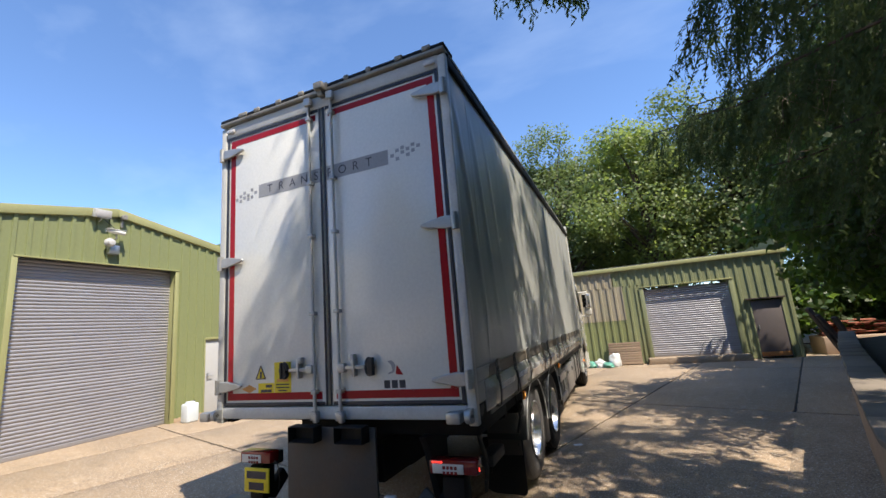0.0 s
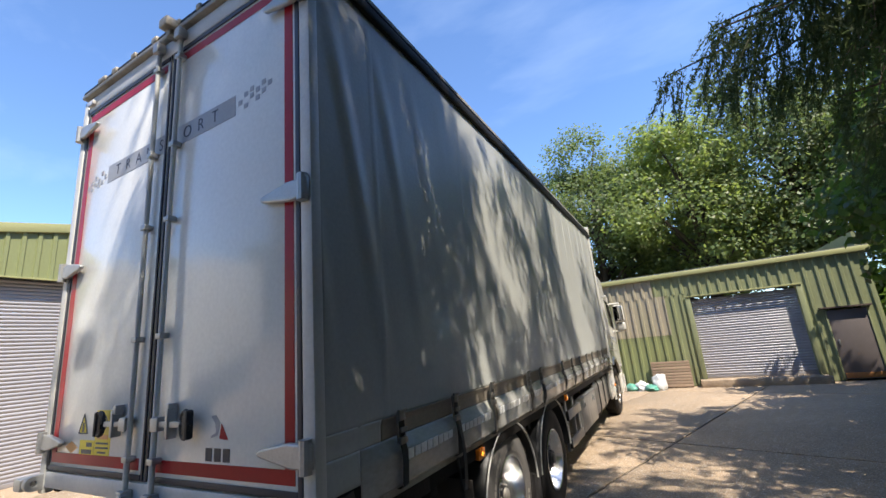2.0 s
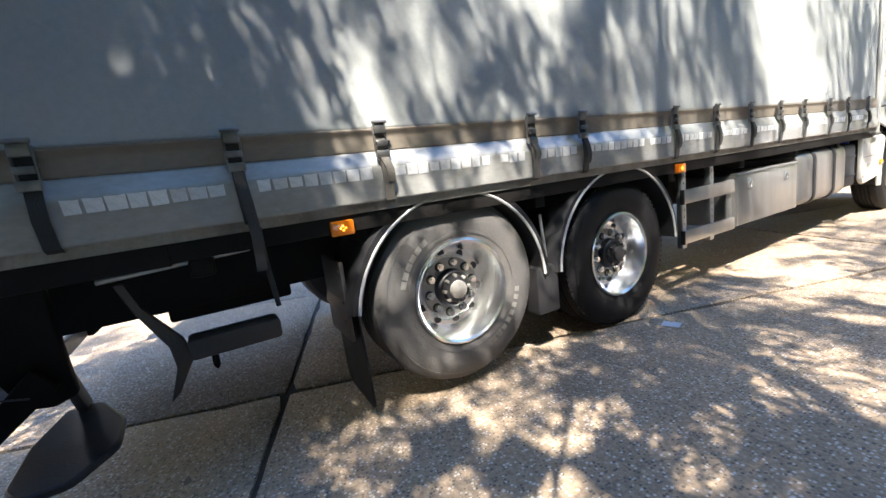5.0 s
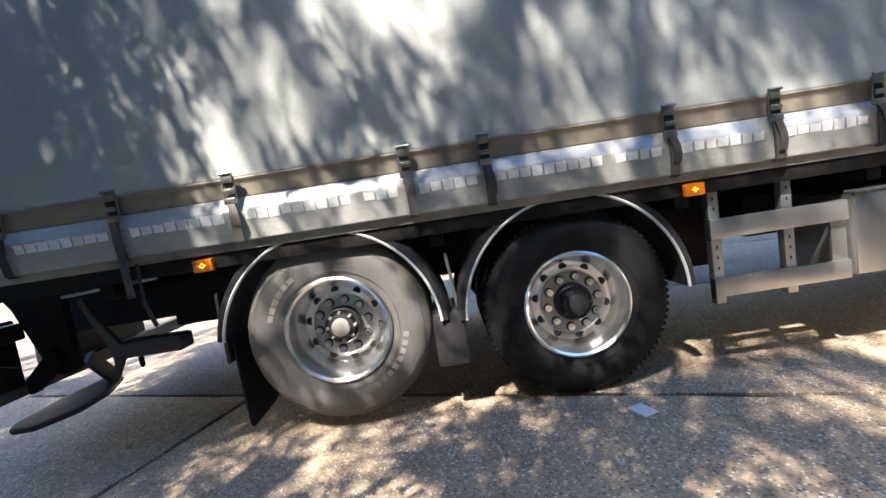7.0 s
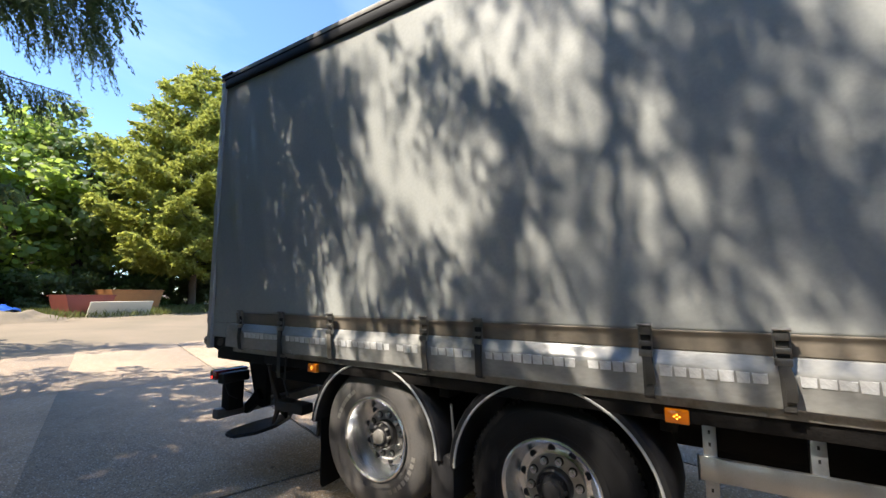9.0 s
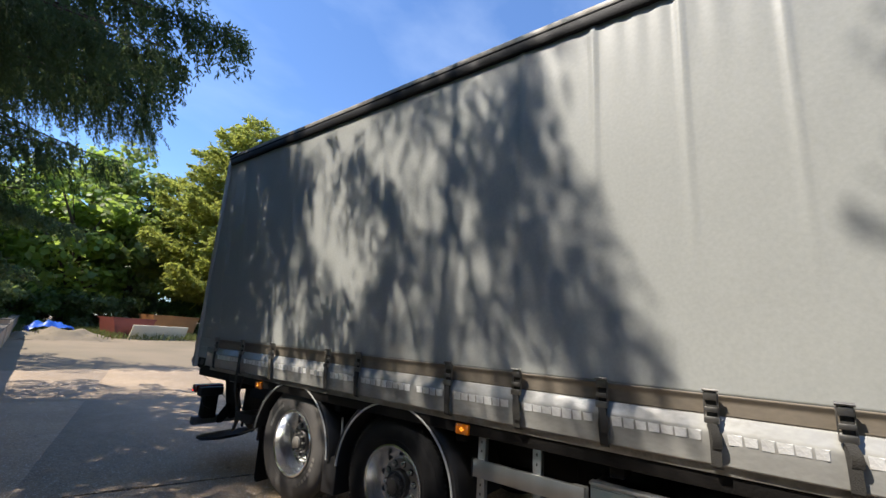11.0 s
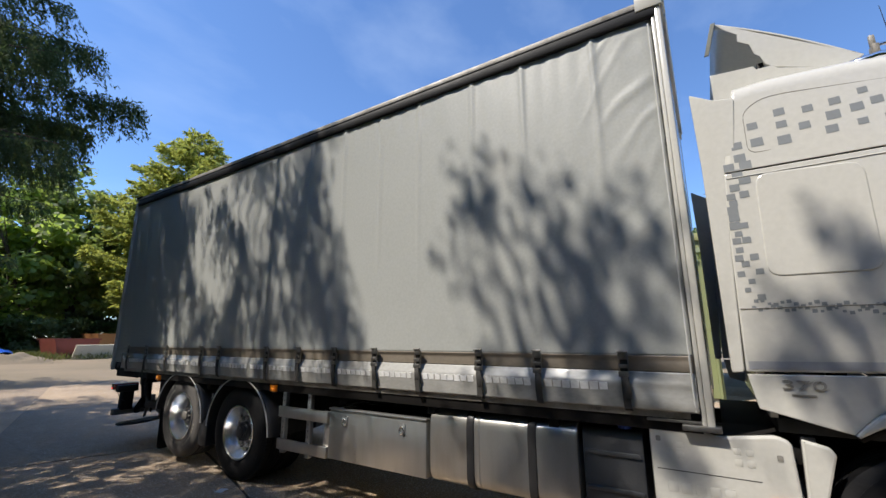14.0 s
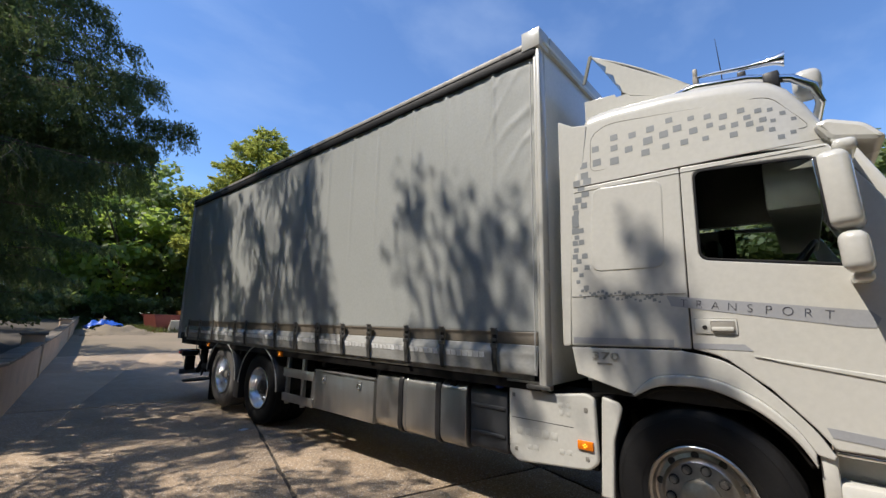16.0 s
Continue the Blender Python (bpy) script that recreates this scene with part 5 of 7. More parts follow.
    gx = bx + hs * (0.31 if outer < 0 else 0.30)
    ring = [(gx + 0.038 * hs * math.cos(a) * (1.0 if math.cos(a) * hs > 0 else 0.8), -0.07, hz + 0.060 * math.sin(a)) for a in [math.tau * k / 16 for k in range(16)]]
    v, f = tube_data(ring, 0.014, 8, True)
    made = [bm.verts.new(p) for p in v]
    for q in f:
        bm.faces.new([made[i] for i in q])
    add_box(bm, (gx + hs * 0.014, -0.09, hz - 0.068), (gx + hs * 0.042, -0.05, hz + 0.068), 0.010)
    add_box(bm, (gx - hs * 0.02, -0.08, hz - 0.052), (gx + hs * 0.02, -0.058, hz + 0.052), 0.010)
    put("grip", from_bm("grip", bm), "plastic", lever, "black rubber grip")
    ex = ox - s * 0.032
    for z in (3.73, 2.62, 1.48):
        outline = [(0, -0.045), (0.07, -0.05), (0.27, -0.012), (0.285, 0.006), (0.26, 0.02), (0.09, 0.05), (0, 0.045)]
        outline = [(ex + s * a, z + b) for a, b in outline]
        if s < 0:
            outline = outline[::-1]
        me = plate_mesh("hinge_strap", rounded(outline, 0.012, 3), (), 0.030, 0.009, on_rear(-0.050))
        hg = put("hinge_strap", me, "cast", d)
        bm = bmesh.new()
        kx = ex - s * 0.012
        v, f = tube_data([(kx, -0.055, z - 0.065), (kx, -0.055, z + 0.065)], 0.027, 10)
        made = [bm.verts.new(p) for p in v]
        for q in f:
            bm.faces.new([made[i] for i in q])
        add_box(bm, (kx - 0.03, -0.06, z - 0.05), (kx + 0.03, -0.036, z + 0.05), 0.006)
        put("hinge_knuckle", from_bm("hinge_knuckle", bm), "cast", hg)
    lx = ox + s * 0.06
    box("marker_lamp", (lx - 0.05, -0.055, 3.955), (lx + 0.05, -0.031, 3.995), "clearlens", truck, "small clear marker lamp", bevel=0.008)
    cx = ox - s * 0.03
    lx2 = 0.0 if s < 0 else -BW
    arc_end = [(-0.082 + 0.048 * math.cos(a), 1.237 + 0.048 * math.sin(a)) for a in [math.pi / 2 + math.pi * k / 12 for k in range(13)]]
    pin = [(-0.082 + 0.018 * math.cos(a), 1.237 + 0.018 * math.sin(a)) for a in [math.tau * k / 14 for k in range(14)]]
    catch = put("door_catch", plate_mesh("door_catch", arc_end + [(-0.03, 1.189), (-0.03, 1.285)], [pin], 0.045, 0.004, on_side(lx2 + (-0.03 if s < 0 else 0.03))), "cast", truck, "cast metal lug with a hole")
    tube("catch_pin", [(lx2 - s * 0.0 - 0.04, -0.082, 1.237), (lx2 + 0.005 if s < 0 else lx2 + 0.04, -0.082, 1.237)], 0.011, "gunge", catch, sides=10)
    bm = bmesh.new()
    add_box(bm, (cx - 0.16, -0.13, 1.19), (cx - 0.05, -0.037, 1.27), 0.015)
    put("catch_block", from_bm("catch_block", bm), "cast", truck)

# a small reversing camera over the doors
bm = bmesh.new()
add_box(bm, (-1.27, -0.14, 4.04), (-1.17, -0.055, 4.11), 0.015)
add_box(bm, (-1.25, -0.10, 3.99), (-1.20, -0.035, 4.05), 0.01)
put("rear_view_camera", from_bm("rear_view_camera", bm), "gunge", truck, "small grey camera over the doors")
tube("camera_cable", [(-1.19, -0.07, 4.04), (-1.15, -0.08, 3.98), (-1.13, -0.05, 3.92), (-1.16, -0.04, 3.86)], 0.006, "plastic", truck)

# lettering and stripes on the doors
def door_of(x):
    return left_door if x < MIDX else right_door


YP = -0.0226
for x0, x1, d in ((-2.05, MIDX - 0.034, left_door), (MIDX + 0.034, -0.58, right_door)):
    box("banner_stripe", (x0, YP - 0.0012, 3.205), (x1, YP, 3.335), "grey", d, bevel=0)
for k, ch in enumerate("TRANSPORT"):
    x = -1.905 + k * 0.140 + (0.012 if k > 4 else 0.0)
    put("letter", text_mesh("letter", ch, 0.112, on_rear(YP - 0.0022) @ pose(x, 3.268, 0), 0.0006, thin=0.0009), "ink", door_of(x))
checks = [(0, 0), (1, 1), (1, -1), (2, 0.3), (2, 1.4), (3, -0.6), (3, 0.8), (4, 0.1), (4, 1.5), (5, 0.9)]
for base, s, d in ((-2.09, -1, left_door), (-0.54, 1, right_door)):
    for i, j in checks:
        x, z = base + s * i * 0.05, 3.27 + j * 0.036 * (1 if s > 0 else -1)
        box("check", (x - 0.017, YP - 0.0012, z - 0.015), (x + 0.017, YP, z + 0.015), "grey", d, bevel=0)
# stickers: yellow notice, warning triangle, small yellow strip, orange diamond, round emblem
box("notice", (-1.86, YP - 0.001, 1.41), (-1.67, YP, 1.67), "yellow", left_door, "yellow cyclist warning notice", bevel=0)
for k, (z, w) in enumerate(((1.52, 0.13), (1.485, 0.15), (1.46, 0.15), (1.435, 0.1))):
    box("writing", (-1.765 - w / 2, YP - 0.0022, z - (0.012 if k == 0 else 0.005)), (-1.765 + w / 2, YP - 0.0012, z + (0.012 if k == 0 else 0.005)), "orange" if k == 0 else "ink", left_door, bevel=0)
me = plate_mesh("ring", [(-1.765 + 0.045 * math.cos(a), 1.60 + 0.045 * math.sin(a)) for a in [math.tau * k / 20 for k in range(20)]], [[(-1.765 + 0.035 * math.cos(a), 1.60 + 0.035 * math.sin(a)) for a in [math.tau * k / 20 for k in range(20)]]], 0.001, 0.0, on_rear(YP - 0.0017))
put("notice_ring", me, "ink", left_door)
box("notice", (-2.05, YP - 0.001, 1.41), (-1.865, YP, 1.50), "yellow", left_door, bevel=0)
for z, w in ((1.475, 0.07), (1.435, 0.13)):
    box("writing", (-1.89 - w, YP - 0.0022, z - 0.012), (-1.89, YP - 0.0012, z + 0.012), "ink", left_door, bevel=0)
tri = [(-2.02 + 0.062 * math.cos(a), 1.575 + 0.07 * math.sin(a)) for a in (math.pi / 2, math.pi * 7 / 6, math.pi * 11 / 6)]
put("warning_triangle", plate_mesh("warning_triangle", rounded(tri, 0.012, 3), (), 0.001, 0.0, on_rear(YP - 0.0005)), "yellow", left_door)
big = rounded([(-2.02 + 0.076 * math.cos(a), 1.575 + 0.085 * math.sin(a)) for a in (math.pi / 2, math.pi * 7 / 6, math.pi * 11 / 6)], 0.014, 3)
put("triangle_border", plate_mesh("triangle_border", big, [rounded([(-2.02 + 0.055 * math.cos(a), 1.573 + 0.062 * math.sin(a)) for a in (math.pi / 2, math.pi * 7 / 6, math.pi * 11 / 6)], 0.008, 3)], 0.001, 0.0, on_rear(YP - 0.0017)), "ink", left_door)
box("triangle_sign", (-2.032, YP - 0.0022, 1.545), (-2.008, YP - 0.0012, 1.60), "ink", left_door, bevel=0)
dia = [(-2.25, 1.455), (-2.16, 1.49), (-2.07, 1.455), (-2.16, 1.42)]
put("diamond_sticker", plate_mesh("diamond_sticker", dia[::-1], (), 0.001, 0.0, on_rear(YP - 0.0005)), "orange", left_door)
# member emblem: swoosh in dark and red over plain bars
put("emblem", plate_mesh("emblem", rounded([(-0.70, 1.63), (-0.665, 1.60), (-0.655, 1.555), (-0.69, 1.545), (-0.70, 1.53), (-0.64, 1.545), (-0.625, 1.60), (-0.66, 1.635)][::-1], 0.01, 3), (), 0.001, 0.0, on_rear(YP - 0.0005)), "grey", right_door)
put("emblem", plate_mesh("emblem", rounded([(-0.615, 1.60), (-0.56, 1.525), (-0.63, 1.53)][::-1], 0.008, 3), (), 0.001, 0.0, on_rear(YP - 0.0005)), "red", right_door)
for k in range(3):
    x = -0.735 + k * 0.068
    box("emblem_bar", (x, YP - 0.001, 1.43), (x + 0.052, YP, 1.488), "navy", right_door, bevel=0)
box("emblem_bar", (-0.735, YP - 0.001, 1.395), (-0.55, YP, 1.412), "grey", right_door, bevel=0)

# under the rear: buffer plate, rubber buffers, lamps, plate, underrun beam
box("tail_plate", (-1.67, -0.075, 0.42), (-0.81, -0.045, 1.15), "rust", truck, "dull dark steel plate below the doors", bevel=0.006)
for x0 in (-1.57, -1.12):
    bm = bmesh.new()
    add_box(bm, (x0, -0.18, 1.05), (x0 + 0.26, -0.076, 1.175), 0.006)
    inner = [f for f in bm.faces if f.normal.y < -0.9 and f.calc_area() > 0.01]
    res = bmesh.ops.inset_individual(bm, faces=inner, thickness=0.025)
    bmesh.ops.translate(bm, verts=list({v for f in inner for v in f.verts}), vec=(0, 0.07, 0))
    put("rubber_buffer", from_bm("rubber_buffer", bm), "darkrubber", truck)
for x0, x1 in ((-2.27, -1.92), (-0.40, -0.03)):
    lamp = box("tail_lamp", (x0, -0.02, 0.825), (x1, 0.095, 0.925), "redlens", truck, "red tail lamp cluster", bevel=0.018)
    box("clear_panel", (x0 + 0.03, -0.027, 0.835), (x1 - 0.10, -0.0195, 0.90), "clearlens", lamp, bevel=0.003)
    for k in range(4):
        for r in range(2):
            box("lamp_cell", (x0 + 0.11 + k * 0.03, -0.030, 0.83 + r * 0.035), (x0 + 0.132 + k * 0.03, -0.0272, 0.852 + r * 0.035), "redlens", lamp, bevel=0.002)
    if x0 > -1:
        for k in range(4):
            box("lit_cell", (x0 + 0.03 + k * 0.022, -0.0235, 0.905), (x0 + 0.042 + k * 0.022, -0.019, 0.915), "redglow", lamp, bevel=0)
        box("side_lens", (x1 - 0.002, 0.018, 0.846), (x1 + 0.003, 0.030, 0.868), "redglow", lamp, bevel=0.001)
    box("lamp_back", (x0 + 0.03, 0.08, 0.79), (x1 - 0.03, 0.18, 0.90), "plastic", truck, bevel=0.015)
    box("lamp_bracket", (x0 + 0.08, 0.02, 0.50), (x1 - 0.12, 0.16, 0.80), "chassis", truck, bevel=0.01)
np_plate = box("number_plate", (-2.2, -0.035, 0.60), (-1.92, -0.02, 0.795), "yellow", truck, "yellow number plate", bevel=0.004)
for z, w in ((0.74, 0.22), (0.65, 0.17)):
    box("plate_bar", (-2.06 - w / 2, -0.038, z - 0.03), (-2.06 + w / 2, -0.0352, z + 0.03), "ink", np_plate, bevel=0)
tube("lamp_cable", [(-0.10, 0.12, 0.88), (-0.05, 0.2, 0.9), (-0.03, 0.26, 0.82), (-0.06, 0.3, 0.70), (-0.12, 0.36, 0.66)], 0.004, "plastic", truck)
tube("lamp_cable", [(-1.89, 0.0, 0.86), (-1.85, 0.0, 0.82), (-1.85, 0.02, 0.7), (-1.9, 0.06, 0.6)], 0.004, "plastic", truck)
box("underrun_beam", (-2.47, 0.0, 0.42), (-0.07, 0.10, 0.52), "beamgrey", truck, "grey painted steel underrun beam", bevel=0.01)
for x in (-2.10, -0.40):
    put("beam_arm", plate_mesh("beam_arm", rounded([(0.101, 0.42), (0.14, 0.42), (0.37, 0.60), (0.30, 0.70), (0.101, 0.52)], 0.01, 2), (), 0.06, 0.006, on_side(x)), "chassis", truck)
box("work_lamp", (-0.75, -0.10, 0.55), (-0.66, -0.046, 0.68), "clearlens", truck, bevel=0.01)
pad = rounded([(-0.16, 0.19), (-0.48, 0.18), (-0.81, 0.25), (-0.78, 0.40), (-0.48, 0.54), (-0.23, 0.55), (-0.05, 0.42), (-0.06, 0.26)], 0.04, 4)
me = plate_mesh("step_pad", pad, (), 0.035, 0.014, pose(0.0, 0.0, 0.29, 2, 2, 0))
put("step_pad", me, "plastic", truck, "worn dark rounded rubber step pad")
box("pad_arm", (-0.05, -0.02, -0.16), (0.05, 0.02, 0.18), "beamgrey", truck, bevel=0.006, m=pose(-0.70, 0.335, 0.43, -4, 42, 0))

# chassis and what hangs below the floor
for x in (-0.86, -1.72):
    box("chassis_rail", (x - 0.04, 0.05, 0.72), (x + 0.04, 10.2, 1.0), "chassis", truck)
# dark plate added to cover lit ground showing between body and cab
box("catwalk", (-2.2, 8.66, 0.93), (-0.16, 9.08, 1.03), "chassis", truck, bevel=0.01)
for y in (1.0, 1.75, 2.9, 4.3, 5.4, 6.5, 7.6, 8.5):
    box("cross_member", (-1.68, y - 0.05, 0.76), (-0.9, y + 0.05, 0.94), "chassis", truck)
    box("floor_bearer", (-BW + 0.06, y - 0.04, 1.002), (-0.07, y + 0.04, 1.068), "chassis", truck)
me = plate_mesh("rear_bracket", rounded([(0.0, 1.07), (0.06, 0.98), (0.23, 0.52), (0.33, 0.50), (0.41, 0.53), (0.40, 0.86), (0.40, 1.07)], 0.012, 3), (), 0.06, 0.008, on_side(-0.45))
put("rear_bracket", me, "chassis", truck)
for y0, y1, x0, x1, z0, z1, mt in ((0.95, 1.05, -0.5, -0.1, 0.98, 1.07, "chassis"), (0.87, 1.27, -0.33, -0.19, 0.60, 0.70, "rust"), (0.95, 0.98, -0.27, -0.24, 0.52, 0.60, "chassis"), (0.75, 1.45, -1.55, -0.95, 0.62, 0.95, "chassis"),
                                   (5.0, 6.4, -0.8, -0.55, 0.7, 0.98, "chassis"), (4.5, 5.1, -1.6, -1.0, 0.45, 0.75, "chassis")):
    box("chassis_box", (x0, y0, z0), (x1, y1, z1), mt, truck, bevel=0.02)
me = plate_mesh("coupling_plate", rounded([(0.66, 1.0), (0.70, 1.0), (0.74, 0.88), (0.86, 0.71), (0.885, 0.61), (0.80, 0.46), (0.76, 0.43), (0.81, 0.58), (0.80, 0.68), (0.71, 0.86)], 0.008, 3), (), 0.03, 0.006, on_side(-0.25))
put("coupling_plate", me, "rust", truck)
tube("hanger_rod", [(-0.2, 0.62, 1.03), (-0.2, 1.2, 1.06)], 0.012, "steel", truck)
tube("strap_end", [(-0.02, 1.24, 1.16), (0.0, 1.245, 0.95), (-0.04, 1.26, 0.80)], 0.012, "strap", truck)

# marker lamps along the side
for y, x, z in ((1.60, -0.012, 1.095), (4.345, -0.015, 1.10), (6.36, -0.05, 1.115)):
    mk = box("side_marker", (x - 0.03, y - 0.056, z - 0.036), (x + 0.008, y + 0.056, z + 0.036), "amber", truck, "lit amber side marker", bevel=0.008)
    for a, b in ((0, 0.010), (0.012, 0), (-0.012, 0), (0, -0.010)):
        box("marker_led", (x + 0.0085, y + a - 0.004, z + b - 0.003), (x + 0.0105, y + a + 0.004, z + b + 0.003), "amberglow", mk, bevel=0)
    box("marker_bracket", (x - 0.05, y - 0.04, z + 0.03), (x - 0.02, y + 0.04, z + 0.09), "chassis", truck)

# ---- wheels ----
def wheel(y, z, x_out, kind, side=1):
    """A wheel on the x axis: tyre, dished or domed rim, nuts, vent holes, hub."""
    w = new("wheel")
    w.parent = truck
    w.matrix_basis = pose(x_out, y, z, 0, 0, 0) @ Matrix.Diagonal((side, 1.05, 1.05, 1))
    R, B = 0.515, 0.30 if kind != "tag" else 0.36
    prof = [(0.286, -0.02), (0.30, -0.005), (0.34, 0.008), (0.40, 0.012), (0.45, 0.006), (0.485, -0.012), (0.505, -0.032), (R, -0.06)]
    for k in range(4):
        c = -0.09 - k * (B - 0.16) / 3.4
        prof += [(R, c), (R - 0.013, c - 0.004), (R - 0.013, c - 0.016), (R, c - 0.02)]
    prof += [(R, -B + 0.06), (0.505, -B + 0.03), (0.47, -B), (0.38, -B - 0.01), (0.29, -B + 0.02)]
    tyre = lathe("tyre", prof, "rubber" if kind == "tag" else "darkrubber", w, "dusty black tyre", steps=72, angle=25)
    if kind == "drive":
        lug = bmesh.new()
        for k in range(84):
            a = math.tau * k / 84
            add_box(lug, (-0.062, -0.010, R - 0.03), (-0.024, 0.010, R - 0.002), 0.0, Matrix.Rotation(a, 4, "X"))
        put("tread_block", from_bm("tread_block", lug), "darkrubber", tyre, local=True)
    if kind == "tag":
        for a0, count, wide in ((0.6, 6, 0.040), (3.6, 8, 0.030)):
            for k in range(count):
                box("sidewall_mark", (0.010, -wide / 2, 0.355), (0.0125, wide / 2, 0.385), "gunge", tyre, m=Matrix.Rotation(a0 + k * 0.13, 4, "X"), local=True, bevel=0)
    for r in (0.335, 0.46):
        ring = [(0.011 + (0.002 if r > 0.33 else -0.004), r * math.cos(a), r * math.sin(a)) for a in [math.tau * k / 60 for k in range(60)]]
        tube("sidewall_ring", ring, 0.0012, "rubber" if kind == "tag" else "darkrubber", tyre, sides=5, closed=True, local=True)
    if kind == "steer":
        rim = lathe("rim", [(0.29, -0.03), (0.296, 0.004), (0.288, 0.010), (0.272, 0.004), (0.262, -0.035), (0.248, -0.045), (0.225, -0.040), (0.206, -0.012), (0.20, -0.006), (0.12, 0.0), (0.0, 0.0)], "dullalloy", w, "dull brown-stained alloy wheel", steps=60)
        nr, nx, hr, hx = 0.166, -0.001, 0.236, -0.041
        hub = lathe("hub", [(0.112, 0.0), (0.110, 0.02), (0.09, 0.03), (0.0, 0.032)], "dullalloy", w, steps=40)
    else:
        deep = -0.155 if kind == "tag" else -0.115
        rim = lathe("rim", [(0.288, -0.03), (0.296, 0.006), (0.284, 0.012), (0.272, 0.002), (0.266, -0.025), (0.258, -0.05), (0.250, deep * 0.62), (0.243, deep * 0.85), (0.228, deep - 0.012), (0.205, deep - 0.016), (0.178, deep - 0.002)],
                    "wheelalloy", w, "polished dished alloy wheel", steps=72)
        lathe("flange", [(0.179, deep - 0.002), (0.178, deep + 0.006), (0.172, deep + 0.010), (0.11, deep + 0.012), (0.0, deep + 0.012)], "lug", rim, "grey nut flange", steps=48)
        nr, nx, hr, hx = 0.145, deep + 0.010, 0.203, deep - 0.0135
        hm = "gunge" if kind == "tag" else "plastic"
        hub = lathe("hub", [(0.108, deep + 0.012), (0.104, deep + 0.055), (0.094, deep + 0.066), (0.078, deep + 0.060), (0.072, deep + 0.085), (0.045, deep + 0.095), (0, deep + 0.095)], "plastic", w, steps=40)
        lathe("hub_cap", [(0.052, deep + 0.094), (0.050, deep + 0.112), (0.03, deep + 0.118), (0, deep + 0.118)], hm, hub, steps=28)
        for k in range(8):
            a = math.tau * k / 8
            box("hub_bolt", (deep + 0.06, -0.008, 0.068), (deep + 0.092, 0.008, 0.086), hm, hub, m=Matrix.Rotation(a, 4, "X"), local=True, bevel=0.003)
    nut = bmesh.new()
    bmesh.ops.create_cone(nut, cap_ends=True, segments=12, radius1=0.0215, radius2=0.0195, depth=0.03, matrix=Matrix.Rotation(math.pi / 2, 4, "Y"))
    bmesh.ops.create_cone(nut, cap_ends=True, segments=14, radius1=0.014, radius2=0.011, depth=0.046, matrix=Matrix.Rotation(math.pi / 2, 4, "Y"))
    nut_me = from_bm("wheel_nut", nut)
    nut_me.materials.append(M["chrome" if kind != "steer" else "dullalloy"])
    wash = bmesh.new()
    bmesh.ops.create_cone(wash, cap_ends=True, segments=18, radius1=0.031 if kind == "steer" else 0.0265, radius2=0.030 if kind == "steer" else 0.0255, depth=0.004, matrix=Matrix.Rotation(math.pi / 2, 4, "Y"))
    wash_me = from_bm("nut_washer", wash)
    wash_me.materials.append(M["dark"])
    hole = bmesh.new()
    bmesh.ops.create_cone(hole, cap_ends=True, segments=16, radius1=0.020, radius2=0.019, depth=0.005, matrix=Matrix.Rotation(math.pi / 2, 4, "Y"))
    hole_me = from_bm("vent_hole", hole)
    hole_me.materials.append(M["dark"])
    for k in range(10):
        a = math.tau * k / 10 + 0.12
        ob = new("wheel_nut", nut_me)
        ob.parent = rim
        ob.matrix_basis = pose(nx + 0.014, nr * math.cos(a), nr * math.sin(a))
        wa = new("nut_washer", wash_me)
        wa.parent = rim
        wa.matrix_basis = pose(nx + 0.003, nr * math.cos(a), nr * math.sin(a))
        b = a + math.tau / 20
        ho = new("vent_hole", hole_me)
        ho.parent = rim
        ho.matrix_basis = pose(hx + 0.001, hr * math.cos(b), hr * math.sin(b)) @ Matrix.Diagonal((1, 1.15, 1.15, 1))
    return w


TAG, DRIVE, STEER = (2.24, 0.605), (3.62, 0.54), (9.555, 0.54)
wheel(*TAG, -0.075, "tag")
wheel(*DRIVE, -0.075, "drive")
wheel(*DRIVE, -0.40, "drive")
wheel(*STEER, -0.09, "steer")
for (y, z), kind in ((TAG, "tag"), (DRIVE, "drive"), (STEER, "steer")):
    wheel(y, z, -BW + 0.08, kind, -1)
for y, z in (TAG, DRIVE, STEER):
    tube("axle", [(-BW + 0.3, y, z), (-0.28, y, z)], 0.07, "chassis", truck, sides=14)


def arch(y, z, r, a0, a1, x0, x1, mat, name="mudguard", edge=None, thick=0.012, lip=0.0):
    """A curved mudguard about a wheel, from angle a0 to a1 (degrees from +y, upwards), with a pale rolled edge."""
    verts, faces, n = [], [], 28
    for k in range(n + 1):
        a = radians(a0 + (a1 - a0) * k / n)
        for rr, x in ((r + lip, x0), (r + lip, x1 - 0.03 if lip else x1), (r + lip * 0.6, x1), (r - 0.012, x1), (r - thick - 0.002, x1 - 0.008), (r - thick, x0)):
            verts.append((x, y + rr * math.cos(a), z + rr * math.sin(a)))
    for k in range(n):
        p, q = k * 6, k * 6 + 6
        faces += [(p + i, p + (i + 1) % 6, q + (i + 1) % 6, q + i) for i in range(6)]
    faces += [tuple(range(6))[::-1], tuple(range(n * 6, n * 6 + 6))]
    g = put(name, from_lists(name, verts, faces, 40), mat, truck)
    if edge:
        line = [(x1 + 0.001, y + (r - 0.006) * math.cos(radians(a0 + (a1 - a0) * k / 40)), z + (r - 0.006) * math.sin(radians(a0 + (a1 - a0) * k / 40))) for k in range(41)]
        tube("edge_trim", line, 0.009, edge, g, "pale rubbed edge of the mudguard", sides=6)
    return g


